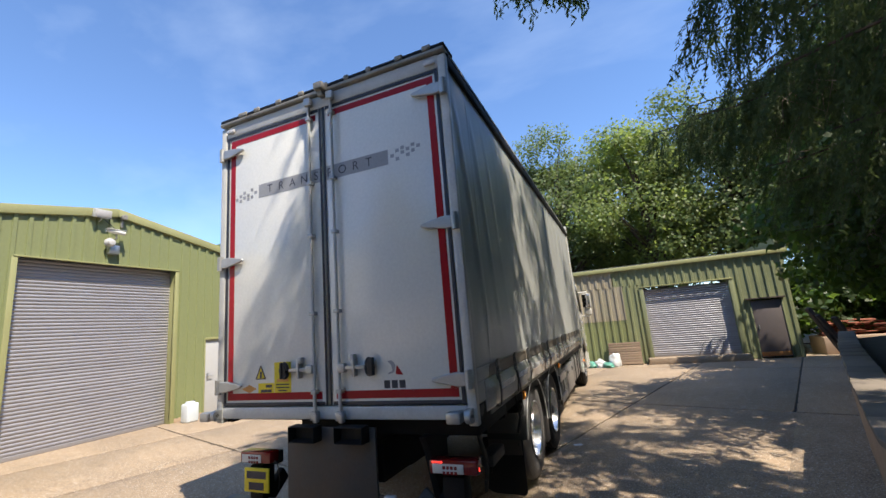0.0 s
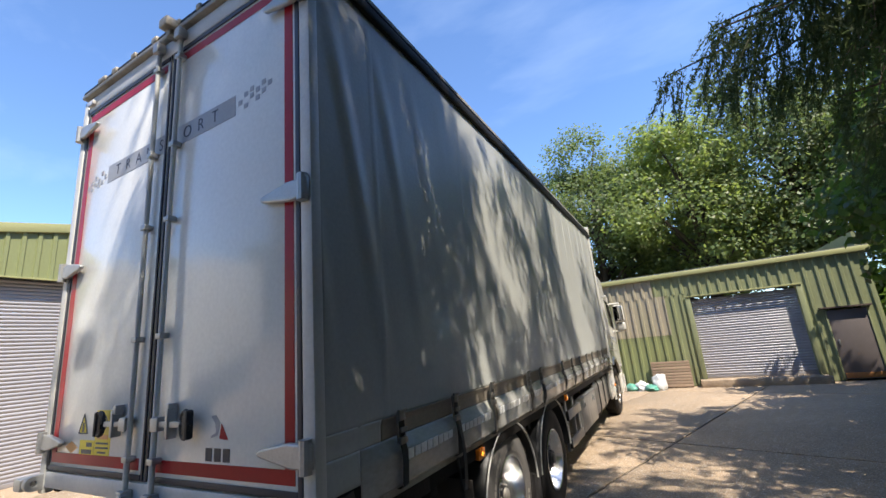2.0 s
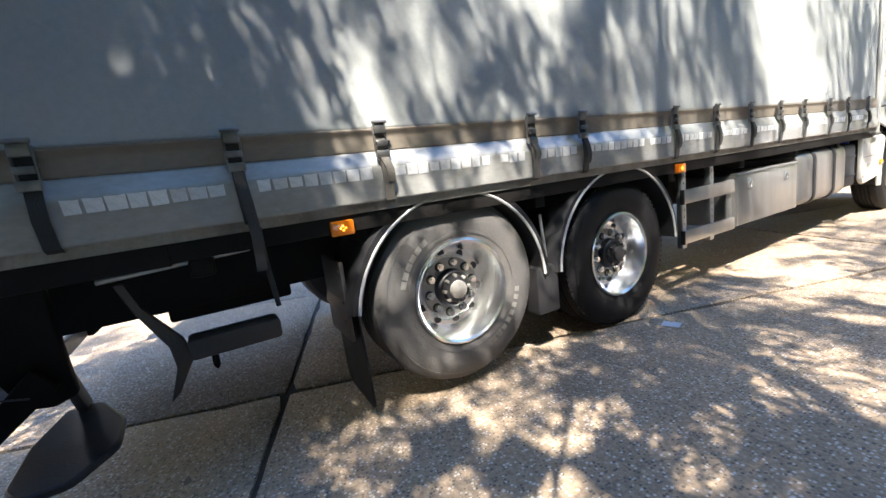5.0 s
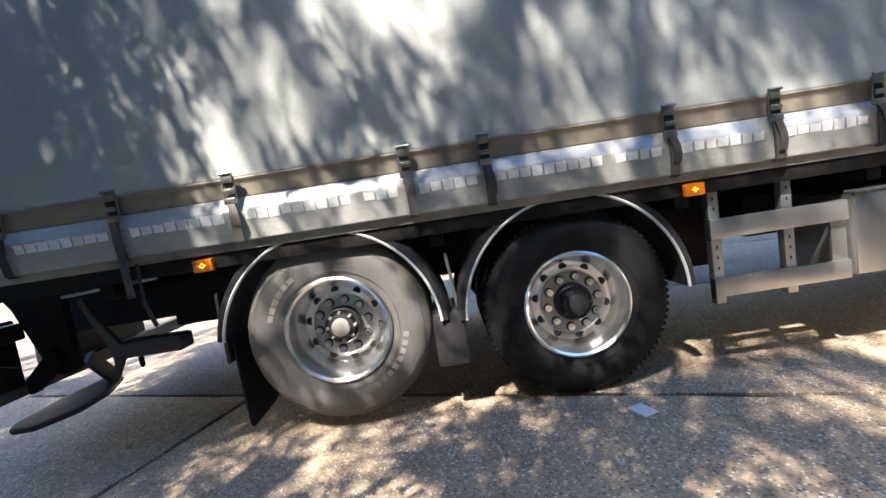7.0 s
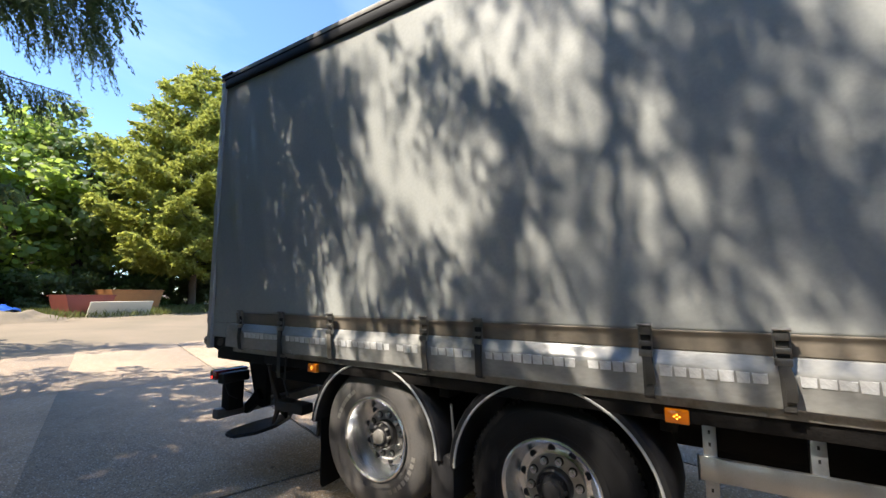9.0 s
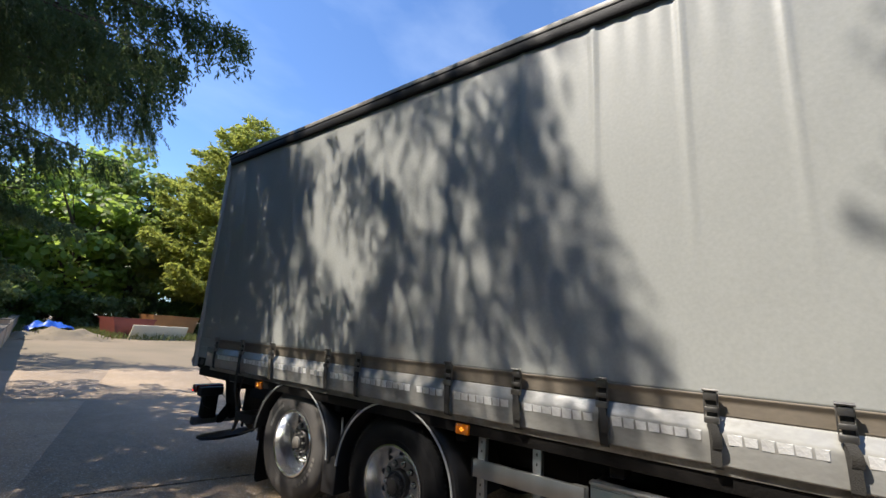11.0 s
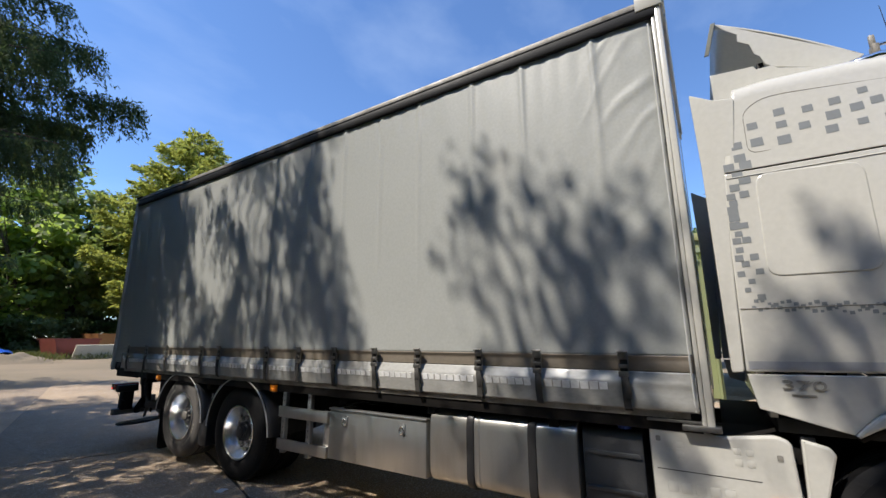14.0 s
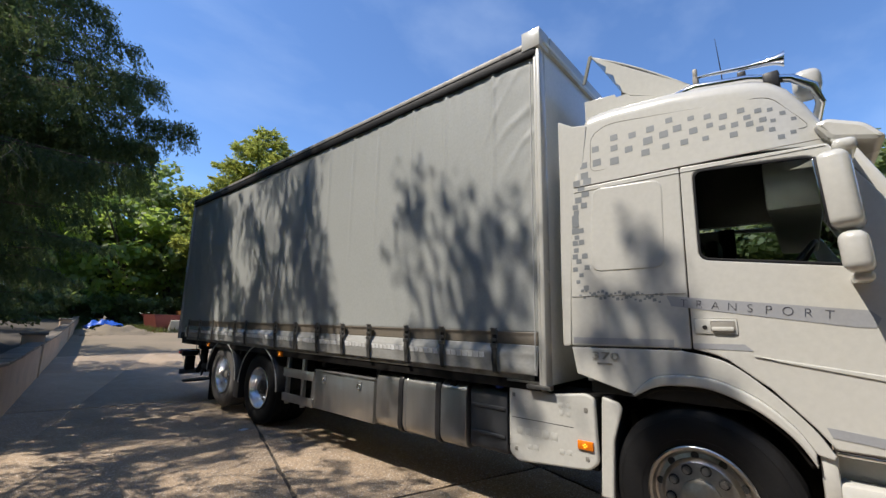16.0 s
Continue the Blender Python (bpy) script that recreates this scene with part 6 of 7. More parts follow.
arch(2.235, 0.56, 0.63, 2, 172, -0.46, -0.035, "plastic", edge="frame", lip=0.05)
arch(3.64, 0.54, 0.645, 2, 178, -0.68, -0.035, "plastic", edge="frame", lip=0.05)
box("mudguard_front", (-0.46, 2.80, 0.30), (-0.05, 2.99, 0.62), "plastic", truck, "black mudguard valance with worn lettering", bevel=0.02)
for k, w in enumerate((0.10, 0.13)):
    box("worn_lettering", (-0.30, 2.797, 0.50 - k * 0.035), (-0.30 + w, 2.7995, 0.518 - k * 0.035), "patch", truck, bevel=0)
me = plate_mesh("mud_flap", rounded([(-0.54, 0.14), (-0.46, 0.10), (-0.12, 0.09), (-0.10, 0.13), (-0.10, 0.66), (-0.54, 0.66)], 0.03, 3), (), 0.012, 0.003, on_rear(1.645) @ pose(0, 0, 0, 1.5, 0, 0))
put("mud_flap", me, "darkrubber", truck)
fp = box("flap_plate", (-0.46, 1.573, 0.50), (-0.10, 1.593, 0.92), "rust", truck, "dirty tan panel above the mud flap")
for z in (0.60, 0.70, 0.86):
    box("bracket_bolt", (-0.135, 1.565, z), (-0.12, 1.574, z + 0.015), "dark", fp, bevel=0.003)
tube("guard_stay", [(-0.12, 2.93, 0.95), (-0.12, 2.96, 0.62)], 0.01, "steel", truck)

# side guard
for z0, z1 in ((0.80, 0.915), (0.465, 0.575)):
    box("guard_rail", (-0.075, 4.43, z0), (-0.045, 5.22, z1), "alloy", truck, bevel=0.008)
for y in (4.48, 4.90):
    p = box("guard_post", (-0.125, y - 0.03, 0.42), (-0.077, y + 0.03, 1.14), "steel", truck, bevel=0.004)
    for z in (0.62, 0.68, 0.74, 0.96, 1.02):
        box("slot", (-0.0775, y - 0.005, z), (-0.0762, y + 0.005, z + 0.018), "dark", p, bevel=0)
box("guard_end", (-0.095, 5.14, 0.465), (-0.0765, 5.23, 0.915), "alloy", truck, bevel=0.004)
for z0, z1 in ((0.80, 0.915), (0.465, 0.575)):
    box("rail_cap", (-0.078, 4.422, z0 - 0.003), (-0.042, 4.431, z1 + 0.003), "plastic", truck, bevel=0.002)

# toolbox
tool = box("tool_box", (-0.52, 5.25, 0.475), (-0.055, 6.47, 0.945), "alloy", truck, "brushed metal side tool box", bevel=0.01)
box("lid", (-0.056, 5.255, 0.48), (-0.045, 6.465, 0.93), "alloy", tool, bevel=0.004)
box("lip", (-0.10, 5.25, 0.946), (-0.035, 6.47, 0.962), "steel", tool, bevel=0.004)
for y in (5.48, 6.20):
    box("latch", (-0.046, y - 0.035, 0.80), (-0.036, y + 0.035, 0.90), "steel", tool, bevel=0.008)
    ring = [(-0.028, y + 0.024 * math.cos(a), 0.842 + 0.03 * math.sin(a)) for a in [math.tau * k / 14 for k in range(14)]]
    tube("latch_ring", ring, 0.005, "chrome", tool, sides=6, closed=True)

# fuel tank with two straps
def section(y0, y1, x0, x1, z0, z1, r, mat, name, parent=truck, label="", grow=0.0):
    outline = rounded([(x0 - grow, z0 - grow), (x1 + grow, z0 - grow), (x1 + grow, z1 + grow), (x0 - grow, z1 + grow)], r, 7)
    me = plate_mesh(name, outline, (), y1 - y0, 0.012, Matrix(((1, 0, 0, 0), (0, 0, -1, (y0 + y1) / 2), (0, 1, 0, 0), (0, 0, 0, 1))))
    return put(name, me, mat, parent, label)


tank = section(6.50, 7.77, -0.66, -0.05, 0.46, 1.055, 0.13, "alloy", "fuel_tank", label="dull alloy fuel tank")
for y in (6.90, 7.43):
    section(y - 0.035, y + 0.035, -0.66, -0.05, 0.46, 1.055, 0.13, "plastic", "tank_strap", tank, grow=0.012)
section(6.97, 6.985, -0.66, -0.05, 0.46, 1.055, 0.13, "alloy", "tank_seam", tank, grow=0.004)
box("strap_tag", (-0.12, 6.875, 1.068), (-0.06, 6.925, 1.075), "yellow", tank, bevel=0)
add = section(7.80, 8.20, -0.55, -0.085, 0.50, 1.03, 0.06, "tankblack", "additive_tank", label="grey-black ribbed plastic additive tank")
for z in (0.63, 0.86):
    box("rib", (-0.12, 7.815, z), (-0.072, 8.185, z + 0.03), "tankblack", add, bevel=0.008)
lathe("filler_cap", [(0, 0), (0.045, 0.0), (0.045, 0.035), (0.03, 0.045), (0, 0.045)], "blue", truck, "blue filler cap", steps=20).matrix_basis = pose(-0.16, 8.02, 1.03, 0, -90, 0)

# battery box cover
cover = plate_mesh("battery_cover", rounded([(8.25, 0.56), (8.33, 0.50), (8.93, 0.56), (9.0, 0.62), (8.985, 1.07), (8.92, 1.10), (8.62, 1.06), (8.56, 1.085), (8.25, 1.09)], 0.03, 4), (), 0.05, 0.015, on_side(-0.06))
cover = put("battery_cover", cover, "cream", truck, "moulded cream plastic battery cover")
box("battery_box", (-0.6, 8.24, 0.55), (-0.09, 8.98, 1.06), "chassis", truck, bevel=0.02)
for y in (8.36, 8.42, 8.72, 8.78):
    for z in (0.93, 0.99):
        box("emboss", (-0.036, y - 0.02, z - 0.02), (-0.0342, y + 0.02, z + 0.02), "cream", cover, bevel=0.002)
for y, z in ((8.44, 0.63), (8.50, 0.635), (8.72, 0.65), (8.78, 0.655)):
    box("emboss", (-0.036, y - 0.02, z - 0.02), (-0.0342, y + 0.02, z + 0.02), "cream", cover, bevel=0.002)
for k in range(5):
    box("maker_bar", (-0.036, 8.33 + k * 0.075, 0.715), (-0.0337, 8.385 + k * 0.075, 0.775), "cream", cover, bevel=0.003)
box("groove", (-0.0352, 8.28, 0.838), (-0.0342, 8.82, 0.843), "dark", cover, bevel=0)
# grey pads paint the shade of the cover's small recesses
for y, z in ((8.30, 1.02), (8.92, 0.98), (8.32, 0.60), (8.92, 0.64)):
    box("recess", (-0.036, y - 0.014, z - 0.016), (-0.0335, y + 0.014, z + 0.016), "trim", cover, bevel=0.004)
mk = box("side_marker", (-0.045, 8.85, 0.70), (-0.02, 8.97, 0.765), "amber", truck, "lit amber side marker", bevel=0.008)
for a, b in ((0, 0.010), (0.012, 0), (-0.012, 0), (0, -0.010)):
    box("marker_led", (-0.0195, 8.91 + a - 0.005, 0.732 + b - 0.004), (-0.0175, 8.91 + a + 0.005, 0.732 + b + 0.004), "amberglow", mk, bevel=0)
wing = plate_mesh("rear_wing", rounded([(9.0, 0.40), (9.09, 0.40), (9.11, 0.79), (9.175, 1.02), (9.15, 1.06), (9.03, 1.09)], 0.015, 4), (), 0.04, 0.014, on_side(-0.08))
put("rear_wing", wing, "cream", truck)
box("wing_inner", (-0.5, 9.03, 0.42), (-0.11, 9.10, 1.1), "plastic", truck, bevel=0.01)


# ---- the cab ----
CX = -0.06
SHAPE[0] = Matrix.Diagonal((1, 0.9915, 0.985, 1))
TALLER[:] = 1.6, 1.014


def tumble(z):
    """How far the cab's side leans in above the waist."""
    return -0.035 * max(0.0, (z - 1.9)) ** 1.3


def side_plate(name, outline, holes=(), mat="cream", x=CX, label="", thick=0.03, bevel=0.008, parent=truck, both=True):
    """A body panel on the near side, leaning in with the cab, and its mirror on the far side."""
    me = plate_mesh(name, outline, holes, thick, bevel, on_side(x))
    bm = bmesh.new()
    bm.from_mesh(me)
    long_edges = [e for e in bm.edges if e.calc_length() > 0.25]
    bmesh.ops.subdivide_edges(bm, edges=long_edges, cuts=3)
    bmesh.ops.triangulate(bm, faces=[f for f in bm.faces if len(f.verts) > 4])
    for v in bm.verts:
        v.co.x += tumble(v.co.z)
    near = put(name, from_bm(name, bm), mat, parent, label)
    if both:
        far = near.data.copy()
        far.transform(Matrix.Translation((-BW, 0, 0)) @ Matrix.Diagonal((-1, 1, 1, 1)))
        far.flip_normals()
        put(name, far, mat, parent if parent is truck else truck)
    return near


# sleeper side, its deflector, lower quarter, door, wing
side_plate("side_deflector", rounded([(8.741, 3.39), (8.756, 2.80), (8.759, 1.455), (8.825, 1.46), (8.852, 2.2), (8.89, 2.73), (8.945, 2.80), (8.975, 3.05), (9.0, 3.28), (8.88, 3.30)], 0.02, 3), x=CX - 0.005, label="cream curved side deflector")
sleeper = side_plate("sleeper_panel", rounded([(8.833, 1.465), (9.655, 1.482), (9.662, 2.735), (8.878, 2.735), (8.85, 2.2)], 0.012, 2))
side_plate("sleeper_inset", rounded([(9.015, 2.03), (9.535, 2.03), (9.548, 2.675), (9.035, 2.70)], 0.08, 6), x=CX + 0.005, parent=sleeper, both=False)
GL = rounded([(9.742, 2.065), (10.52, 1.965), (10.47, 2.35), (10.38, 2.645), (9.742, 2.695)], 0.06, 5)
door = side_plate("cab_door", rounded([(9.664, 1.482), (9.79, 1.452), (9.85, 1.425), (10.05, 1.272), (10.225, 1.085), (10.30, 0.985), (10.84, 0.985), (10.84, 1.95), (10.60, 2.40), (10.44, 2.705), (9.668, 2.735)], 0.012, 2), [GL], label="cream cab door with a banner stripe")
side_plate("door_glass", [(y, z) for y, z in GL], mat="glass", x=CX - 0.01, thick=0.006, bevel=0.0, label="clear door window")
inner = [(9.742 + (y - 9.742) * 0.965 + 0.014, 2.34 + (z - 2.34) * 0.95) for y, z in GL]
side_plate("window_seal", GL, [inner], mat="darkrubber", x=CX + 0.008, thick=0.018, bevel=0.004, parent=door, both=False)


def eased(points, n=6):
    """A smooth run through a few points."""
    out, q = [], [points[0]] + list(points) + [points[-1]]
    for i in range(1, len(q) - 2):
        p0, p1, p2, p3 = (Vector(v) for v in q[i - 1:i + 3])
        for k in range(n):
            t = k / n
            v = 0.5 * (2 * p1 + (p2 - p0) * t + (2 * p0 - 5 * p1 + 4 * p2 - p3) * t * t + (3 * p1 - p0 - 3 * p2 + p3) * t ** 3)
            out.append((v.x, v.y))
    return out + [tuple(points[-1])]


crease = eased([(9.60, 1.467), (9.837, 1.411), (10.039, 1.261), (10.213, 1.081), (10.295, 0.951)])
outer = eased([(9.27, 1.150), (9.394, 1.268), (9.551, 1.305), (9.765, 1.300), (9.976, 1.212), (10.134, 1.078), (10.215, 0.955)])
lip = eased([(9.285, 1.135), (9.411, 1.208), (9.55, 1.237), (9.759, 1.230), (9.969, 1.140), (10.127, 1.010), (10.215, 0.874)])
side_plate("wing_panel", [(8.835, 1.452)] + crease + [(10.285, 0.93), (10.222, 0.945)] + outer[::-1] + [(9.2, 1.165), (8.87, 1.255)], x=CX + 0.002, label="cream wing over the front wheel", bevel=0.006)
side_plate("wheel_arch_lip", outer + lip[::-1], x=CX + 0.008, thick=0.06, bevel=0.014)
lv = [(x, y, z) for y, z in lip for x in (-0.62, -0.075)]
liner = put("wheel_arch_liner", from_lists("wheel_arch_liner", lv, [(2 * i, 2 * i + 1, 2 * i + 3, 2 * i + 2) for i in range(len(lip) - 1)]), "chassis", truck, "black wheel arch liner")
liner.modifiers.new("thickness", "SOLIDIFY").thickness = 0.03
box("arch_back", (-0.62, 9.12, 0.45), (-0.58, 10.28, 1.24), "chassis", truck)
box("arch_front", (-0.58, 10.255, 0.45), (-0.10, 10.285, 0.93), "chassis", truck)
# lower front: steps and bumper
steps_bm = bmesh.new()
add_box(steps_bm, (-0.45, 10.29, 0.36), (-0.058, 10.95, 0.815), 0.03)
add_box(steps_bm, (-0.45, 10.29, 0.80), (-0.20, 10.95, 0.975), 0.01)
add_box(steps_bm, (-0.20, 10.225, 0.70), (-0.062, 10.30, 0.96), 0.02)
put("entry_steps", from_bm("entry_steps", steps_bm), "cream", truck, "cream moulded entry steps")
tube("sill_trim", [(-0.075, 10.30, 0.965), (-0.07, 10.9, 0.955)], 0.013, "chrome", truck)
box("front_panel", (-BW + 0.08, 10.86, 0.55), (-0.08, 10.98, 1.92), "cream", truck, bevel=0.03)
box("front_bumper", (-BW + 0.05, 10.9, 0.32), (-0.05, 11.08, 0.80), "cream", truck, bevel=0.05)
box("cab_floor", (-BW + 0.1, 8.95, 1.12), (-0.12, 10.86, 1.20), "dark", truck)
box("cab_back", (-BW + 0.1, 8.92, 1.2), (-0.12, 8.96, 3.2), "cream", truck)
for x in (-0.12, -BW + 0.12):
    box("windscreen_pillar", (x - 0.03, -0.035, 0), (x + 0.03, 0.035, 0.98), "cream", truck, m=Matrix.Translation((0, 10.86, 1.9)) @ pose(0, 0, 0, 24, 0, 0), bevel=0.012)
bm = bmesh.new()
add_box(bm, (-BW + 0.15, -0.004, 0), (-0.15, 0.004, 0.96), 0.0, Matrix.Translation((0, 10.87, 1.91)) @ pose(0, 0, 0, 24, 0, 0))
ws = put("windscreen", from_bm("windscreen", bm), "glass", truck)
ws.visible_shadow = False

# high roof: sections from the eaves line up over the middle
def along(pts, y):
    for (a, p), (b, q) in zip(pts, pts[1:]):
        if a <= y <= b:
            return p + (q - p) * (y - a) / (b - a)
    return pts[-1][1] if y > pts[-1][0] else pts[0][1]


def roof_top(y):
    return along([(8.88, 3.385), (9.2, 3.40), (9.62, 3.375), (9.89, 3.33), (10.10, 3.285), (10.20, 3.25), (10.285, 3.18), (10.37, 3.05), (10.45, 2.87), (10.49, 2.76)], y)


def roof_low(y):
    return 2.745 - 0.03 * max(0, (y - 10.0) / 0.45)


def roof_x(y, z):
    """The outside of the roof at a height, on the near side: a leaning wall and a tight shoulder."""
    top, low = roof_top(y), roof_low(y)
    r = max(0.02, min(0.11, (top - low) * 0.6))
    x = CX + 0.013 + tumble(low) - 0.07 * max(0.0, z - low) - 0.10 * max(0.0, (y - 10.05) / 0.45) ** 2
    u = max(0.0, min(1.0, (z - (top - r)) / r))
    return x - r * (1 - math.sqrt(max(0.0, 1 - u * u)))


rv, N = [], 40
ups = [0.0, 0.006, 0.2, 0.4, 0.55, 0.66, 0.74, 0.80, 0.84, 0.88, 0.91, 0.94, 0.965, 0.985, 1.0]
for i in range(N + 1):
    y = 8.88 + (10.49 - 8.88) * i / N
    top, low = roof_top(y), roof_low(y)
    back = max(0.0, 1 - i / 6)
    side = [(roof_x(y, low + (top - low) * u), low + (top - low) * u) for u in ups]
    half = side + [(side[-1][0] - 0.25, top + 0.02), (side[-1][0] - 0.6, top + 0.035)]
    line = half + [(-BW - x, z) for x, z in half[::-1]]
    rv += [(x, y + back * 0.2 * max(0.0, z - 2.77), z) for x, z in line]
S = len(line) - 1
rf = [((i + 1) * (S + 1) + k, (i + 1) * (S + 1) + k + 1, i * (S + 1) + k + 1, i * (S + 1) + k) for i in range(N) for k in range(S)]
roof_ob = put("cab_roof", from_lists("cab_roof", rv, rf, 60), "cream", truck, "cream high sleeper roof with a grey check pattern")
sol = roof_ob.modifiers.new("thickness", "SOLIDIFY")
sol.thickness = 0.02
box("roof_back", (-BW + 0.2, 8.99, 2.6), (-0.2, 9.02, 3.33), "cream", truck)

# pressed outline of the panel on the roof's side, its crease shade painted as a darker pipe, and the seams below it
press = rounded([(9.025, 2.85), (9.03, 3.16), (9.14, 3.228), (9.26, 3.228), (10.16, 3.108), (10.22, 3.08), (10.39, 2.845)], 0.06, 4)
tube("pressed_line", [(roof_x(y, z) - 0.0005, y, z) for y, z in press], 0.0028, "trim", truck, sides=5, closed=True)
for dz, mt in ((0.0, "trim"), (-0.045, "cream")):
    tube("roof_seam", [(CX + 0.016 + tumble(z), y, z) for y, z in ((8.885, 2.743 + dz), (9.65, 2.742 + dz), (10.43, 2.735 + dz))], 0.004, mt, truck, sides=5)


# grey checks sweeping over the roof side and down the sleeper
def check(y, z, s):
    def at(a, b):
        yy, zz = y + a * s, z + b * s
        if zz > 2.745:
            return Vector((roof_x(yy, zz) + 0.0012, yy, zz))
        return Vector((CX + 0.0165 + tumble(zz) + (0.005 if 9.02 < yy < 9.54 and 2.03 < zz < 2.69 else 0), yy, zz))

    p = [at(a, b) for a, b in ((-1, -0.9), (1, -0.85), (0.95, 0.9), (-1, 0.85))]
    put("check", from_lists("check", p, [(0, 1, 2, 3)]), "checkgrey", truck)


crng = random.Random(4)
CHECKS = ((9.22, 3.10), (9.36, 3.08), (9.49, 3.09), (9.62, 3.12), (9.76, 3.09), (9.86, 3.07), (9.95, 3.04), (10.05, 3.05), (10.14, 3.02), (10.2, 3.01), (10.26, 2.97), (10.31, 2.92), (9.07, 3.04),
          (9.22, 3.01), (9.33, 2.97), (9.47, 3.0), (9.58, 3.02), (9.67, 3.04), (9.77, 2.99), (9.87, 3.0), (9.94, 2.96), (10.01, 2.96), (10.08, 2.99), (10.09, 2.94), (10.16, 2.95), (10.21, 2.93),
          (9.08, 2.92), (9.22, 2.9), (9.45, 2.91), (9.59, 2.92), (9.71, 2.92), (9.84, 2.91), (10.0, 2.89), (10.14, 2.89), (10.2, 2.87), (8.97, 2.92), (10.24, 2.81), (10.3, 2.83))
for y, z in CHECKS:
    check(y, z, (0.037 - 0.021 * max(0.0, (y - 9.3) / 1.0)) * crng.uniform(0.72, 1.04))
for k in range(19):
    t = k / 18
    z = 2.83 - 0.92 * t
    y = 8.97 - 0.075 * math.sin(t * 3.0)
    for j in ((-1, 1) if k % 2 else (0,)):
        if crng.random() < 0.9:
            check(max(8.9 - 0.02 * t, y + 0.048 * j + crng.uniform(-0.008, 0.008)), z + crng.uniform(-0.006, 0.006), (0.036 - 0.016 * t) * crng.uniform(0.75, 1.08))
for k in range(38):
    t = k / 37
    check(8.92 + 0.58 * t, 1.865 + 0.012 * math.sin(k * 2.4) - 0.045 * t + (0.015 if k % 2 else -0.017), 0.0105 * crng.uniform(0.7, 1.2))

tube("panel_seam", [(CX + 0.0165 + tumble(1.842), y, 1.842 + 0.004 * (y - 8.85)) for y in (8.85, 9.25, 9.65)], 0.0032, "trim", sleeper, sides=5)

# banner along the doors
XB = CX + 0.0165
put("banner_stripe", plate_mesh("banner_stripe", [(9.53, 1.832), (10.51, 1.730), (10.545, 1.69), (10.52, 1.64), (10.45, 1.640), (9.555, 1.762)][::-1], (), 0.002, 0.0, on_side(XB)), "grey", door)
for k, ch in enumerate("TRANSPORT"):
    y = 9.632 + k * 0.0892
    put("letter", text_mesh("letter", ch, 0.072, on_side(XB + 0.0022) @ pose(y, 1.779 - (y - 9.632) * 0.103, 0, 0, 0, -5.5), 0.0006, thin=0.0016), "ink", door if k else sleeper)
put("waist_stripe", plate_mesh("waist_stripe", [(8.85, 1.482), (9.556, 1.490), (9.556, 1.538), (8.85, 1.528)], (), 0.002, 0.0, on_side(XB)), "grey", sleeper)
put("waist_stripe", plate_mesh("waist_stripe", [(9.668, 1.487), (9.80, 1.487), (9.985, 1.487), (9.945, 1.525), (9.668, 1.52)], (), 0.002, 0.0, on_side(XB)), "grey", door)
put("lower_stripe", plate_mesh("lower_stripe", [(10.29, 1.046), (10.8, 1.0), (10.8, 1.05), (10.27, 1.098)], (), 0.002, 0.0, on_side(XB)), "grey", door)
put("body_crease", plate_mesh("body_crease", rounded([(9.98, 1.46), (10.80, 1.36), (10.80, 1.32), (10.1, 1.43)], 0.01, 3), (), 0.012, 0.005, on_side(XB)), "cream", door)
put("badge_figures", text_mesh("badge_figures", "370", 0.075, on_side(CX + 0.021) @ pose(9.09, 1.398, 0), 0.004, width=0.195), "gunge", truck)
box("badge_bar", (CX + 0.018, 9.03, 1.338), (CX + 0.022, 9.14, 1.350), "gunge", truck, bevel=0.001)
box("door_handle", (CX + 0.012, 9.682, 1.583), (CX + 0.022, 9.918, 1.682), "cream", door, bevel=0.009)
box("handle_recess", (CX + 0.0215, 9.775, 1.600), (CX + 0.0235, 9.905, 1.665), "trim", door, bevel=0.004)
box("handle_pull", (CX + 0.022, 9.78, 1.602), (CX + 0.04, 9.90, 1.630), "cream", door, bevel=0.008)
lathe("lock", [(0, 0.0), (0.014, 0.0), (0.014, 0.004), (0.005, 0.005), (0, 0.003)], "plastic", truck, steps=14).matrix_basis = pose(CX + 0.022, 9.66, 1.60)

# mirrors on the near side
def pod(name, a, b, m, mat="cream", bevel=0.05):
    bm = bmesh.new()
    add_box(bm, a, b, bevel, m, 4)
    return put(name, from_bm(name, bm), mat, truck)


MIRROR = Matrix.Translation((0, 0.02, 0.0)) @ Matrix.Translation((0.15, 10.43, 2.35)) @ pose(0, 0, 0, 3, 0, -8) @ Matrix.Translation((-0.15, -10.43, -2.35))
pod("mirror_housing", (0.03, 10.36, 2.14), (0.27, 10.50, 2.56), MIRROR)
pod("mirror_housing", (0.05, 10.38, 1.91), (0.26, 10.50, 2.125), MIRROR)
box("mirror_glass", (0.05, 10.352, 2.17), (0.25, 10.360, 2.53), "chrome", truck, bevel=0.003, m=MIRROR)
box("mirror_rim", (0.043, 10.3615, 2.16), (0.257, 10.372, 2.54), "plastic", truck, bevel=0.004, m=MIRROR)
pod("mirror_arm", (-0.12, 10.44, 2.56), (0.20, 10.54, 2.63), None, bevel=0.03)
pod("mirror_arm", (-0.10, 10.45, 1.87), (0.18, 10.53, 1.92), None, bevel=0.02)

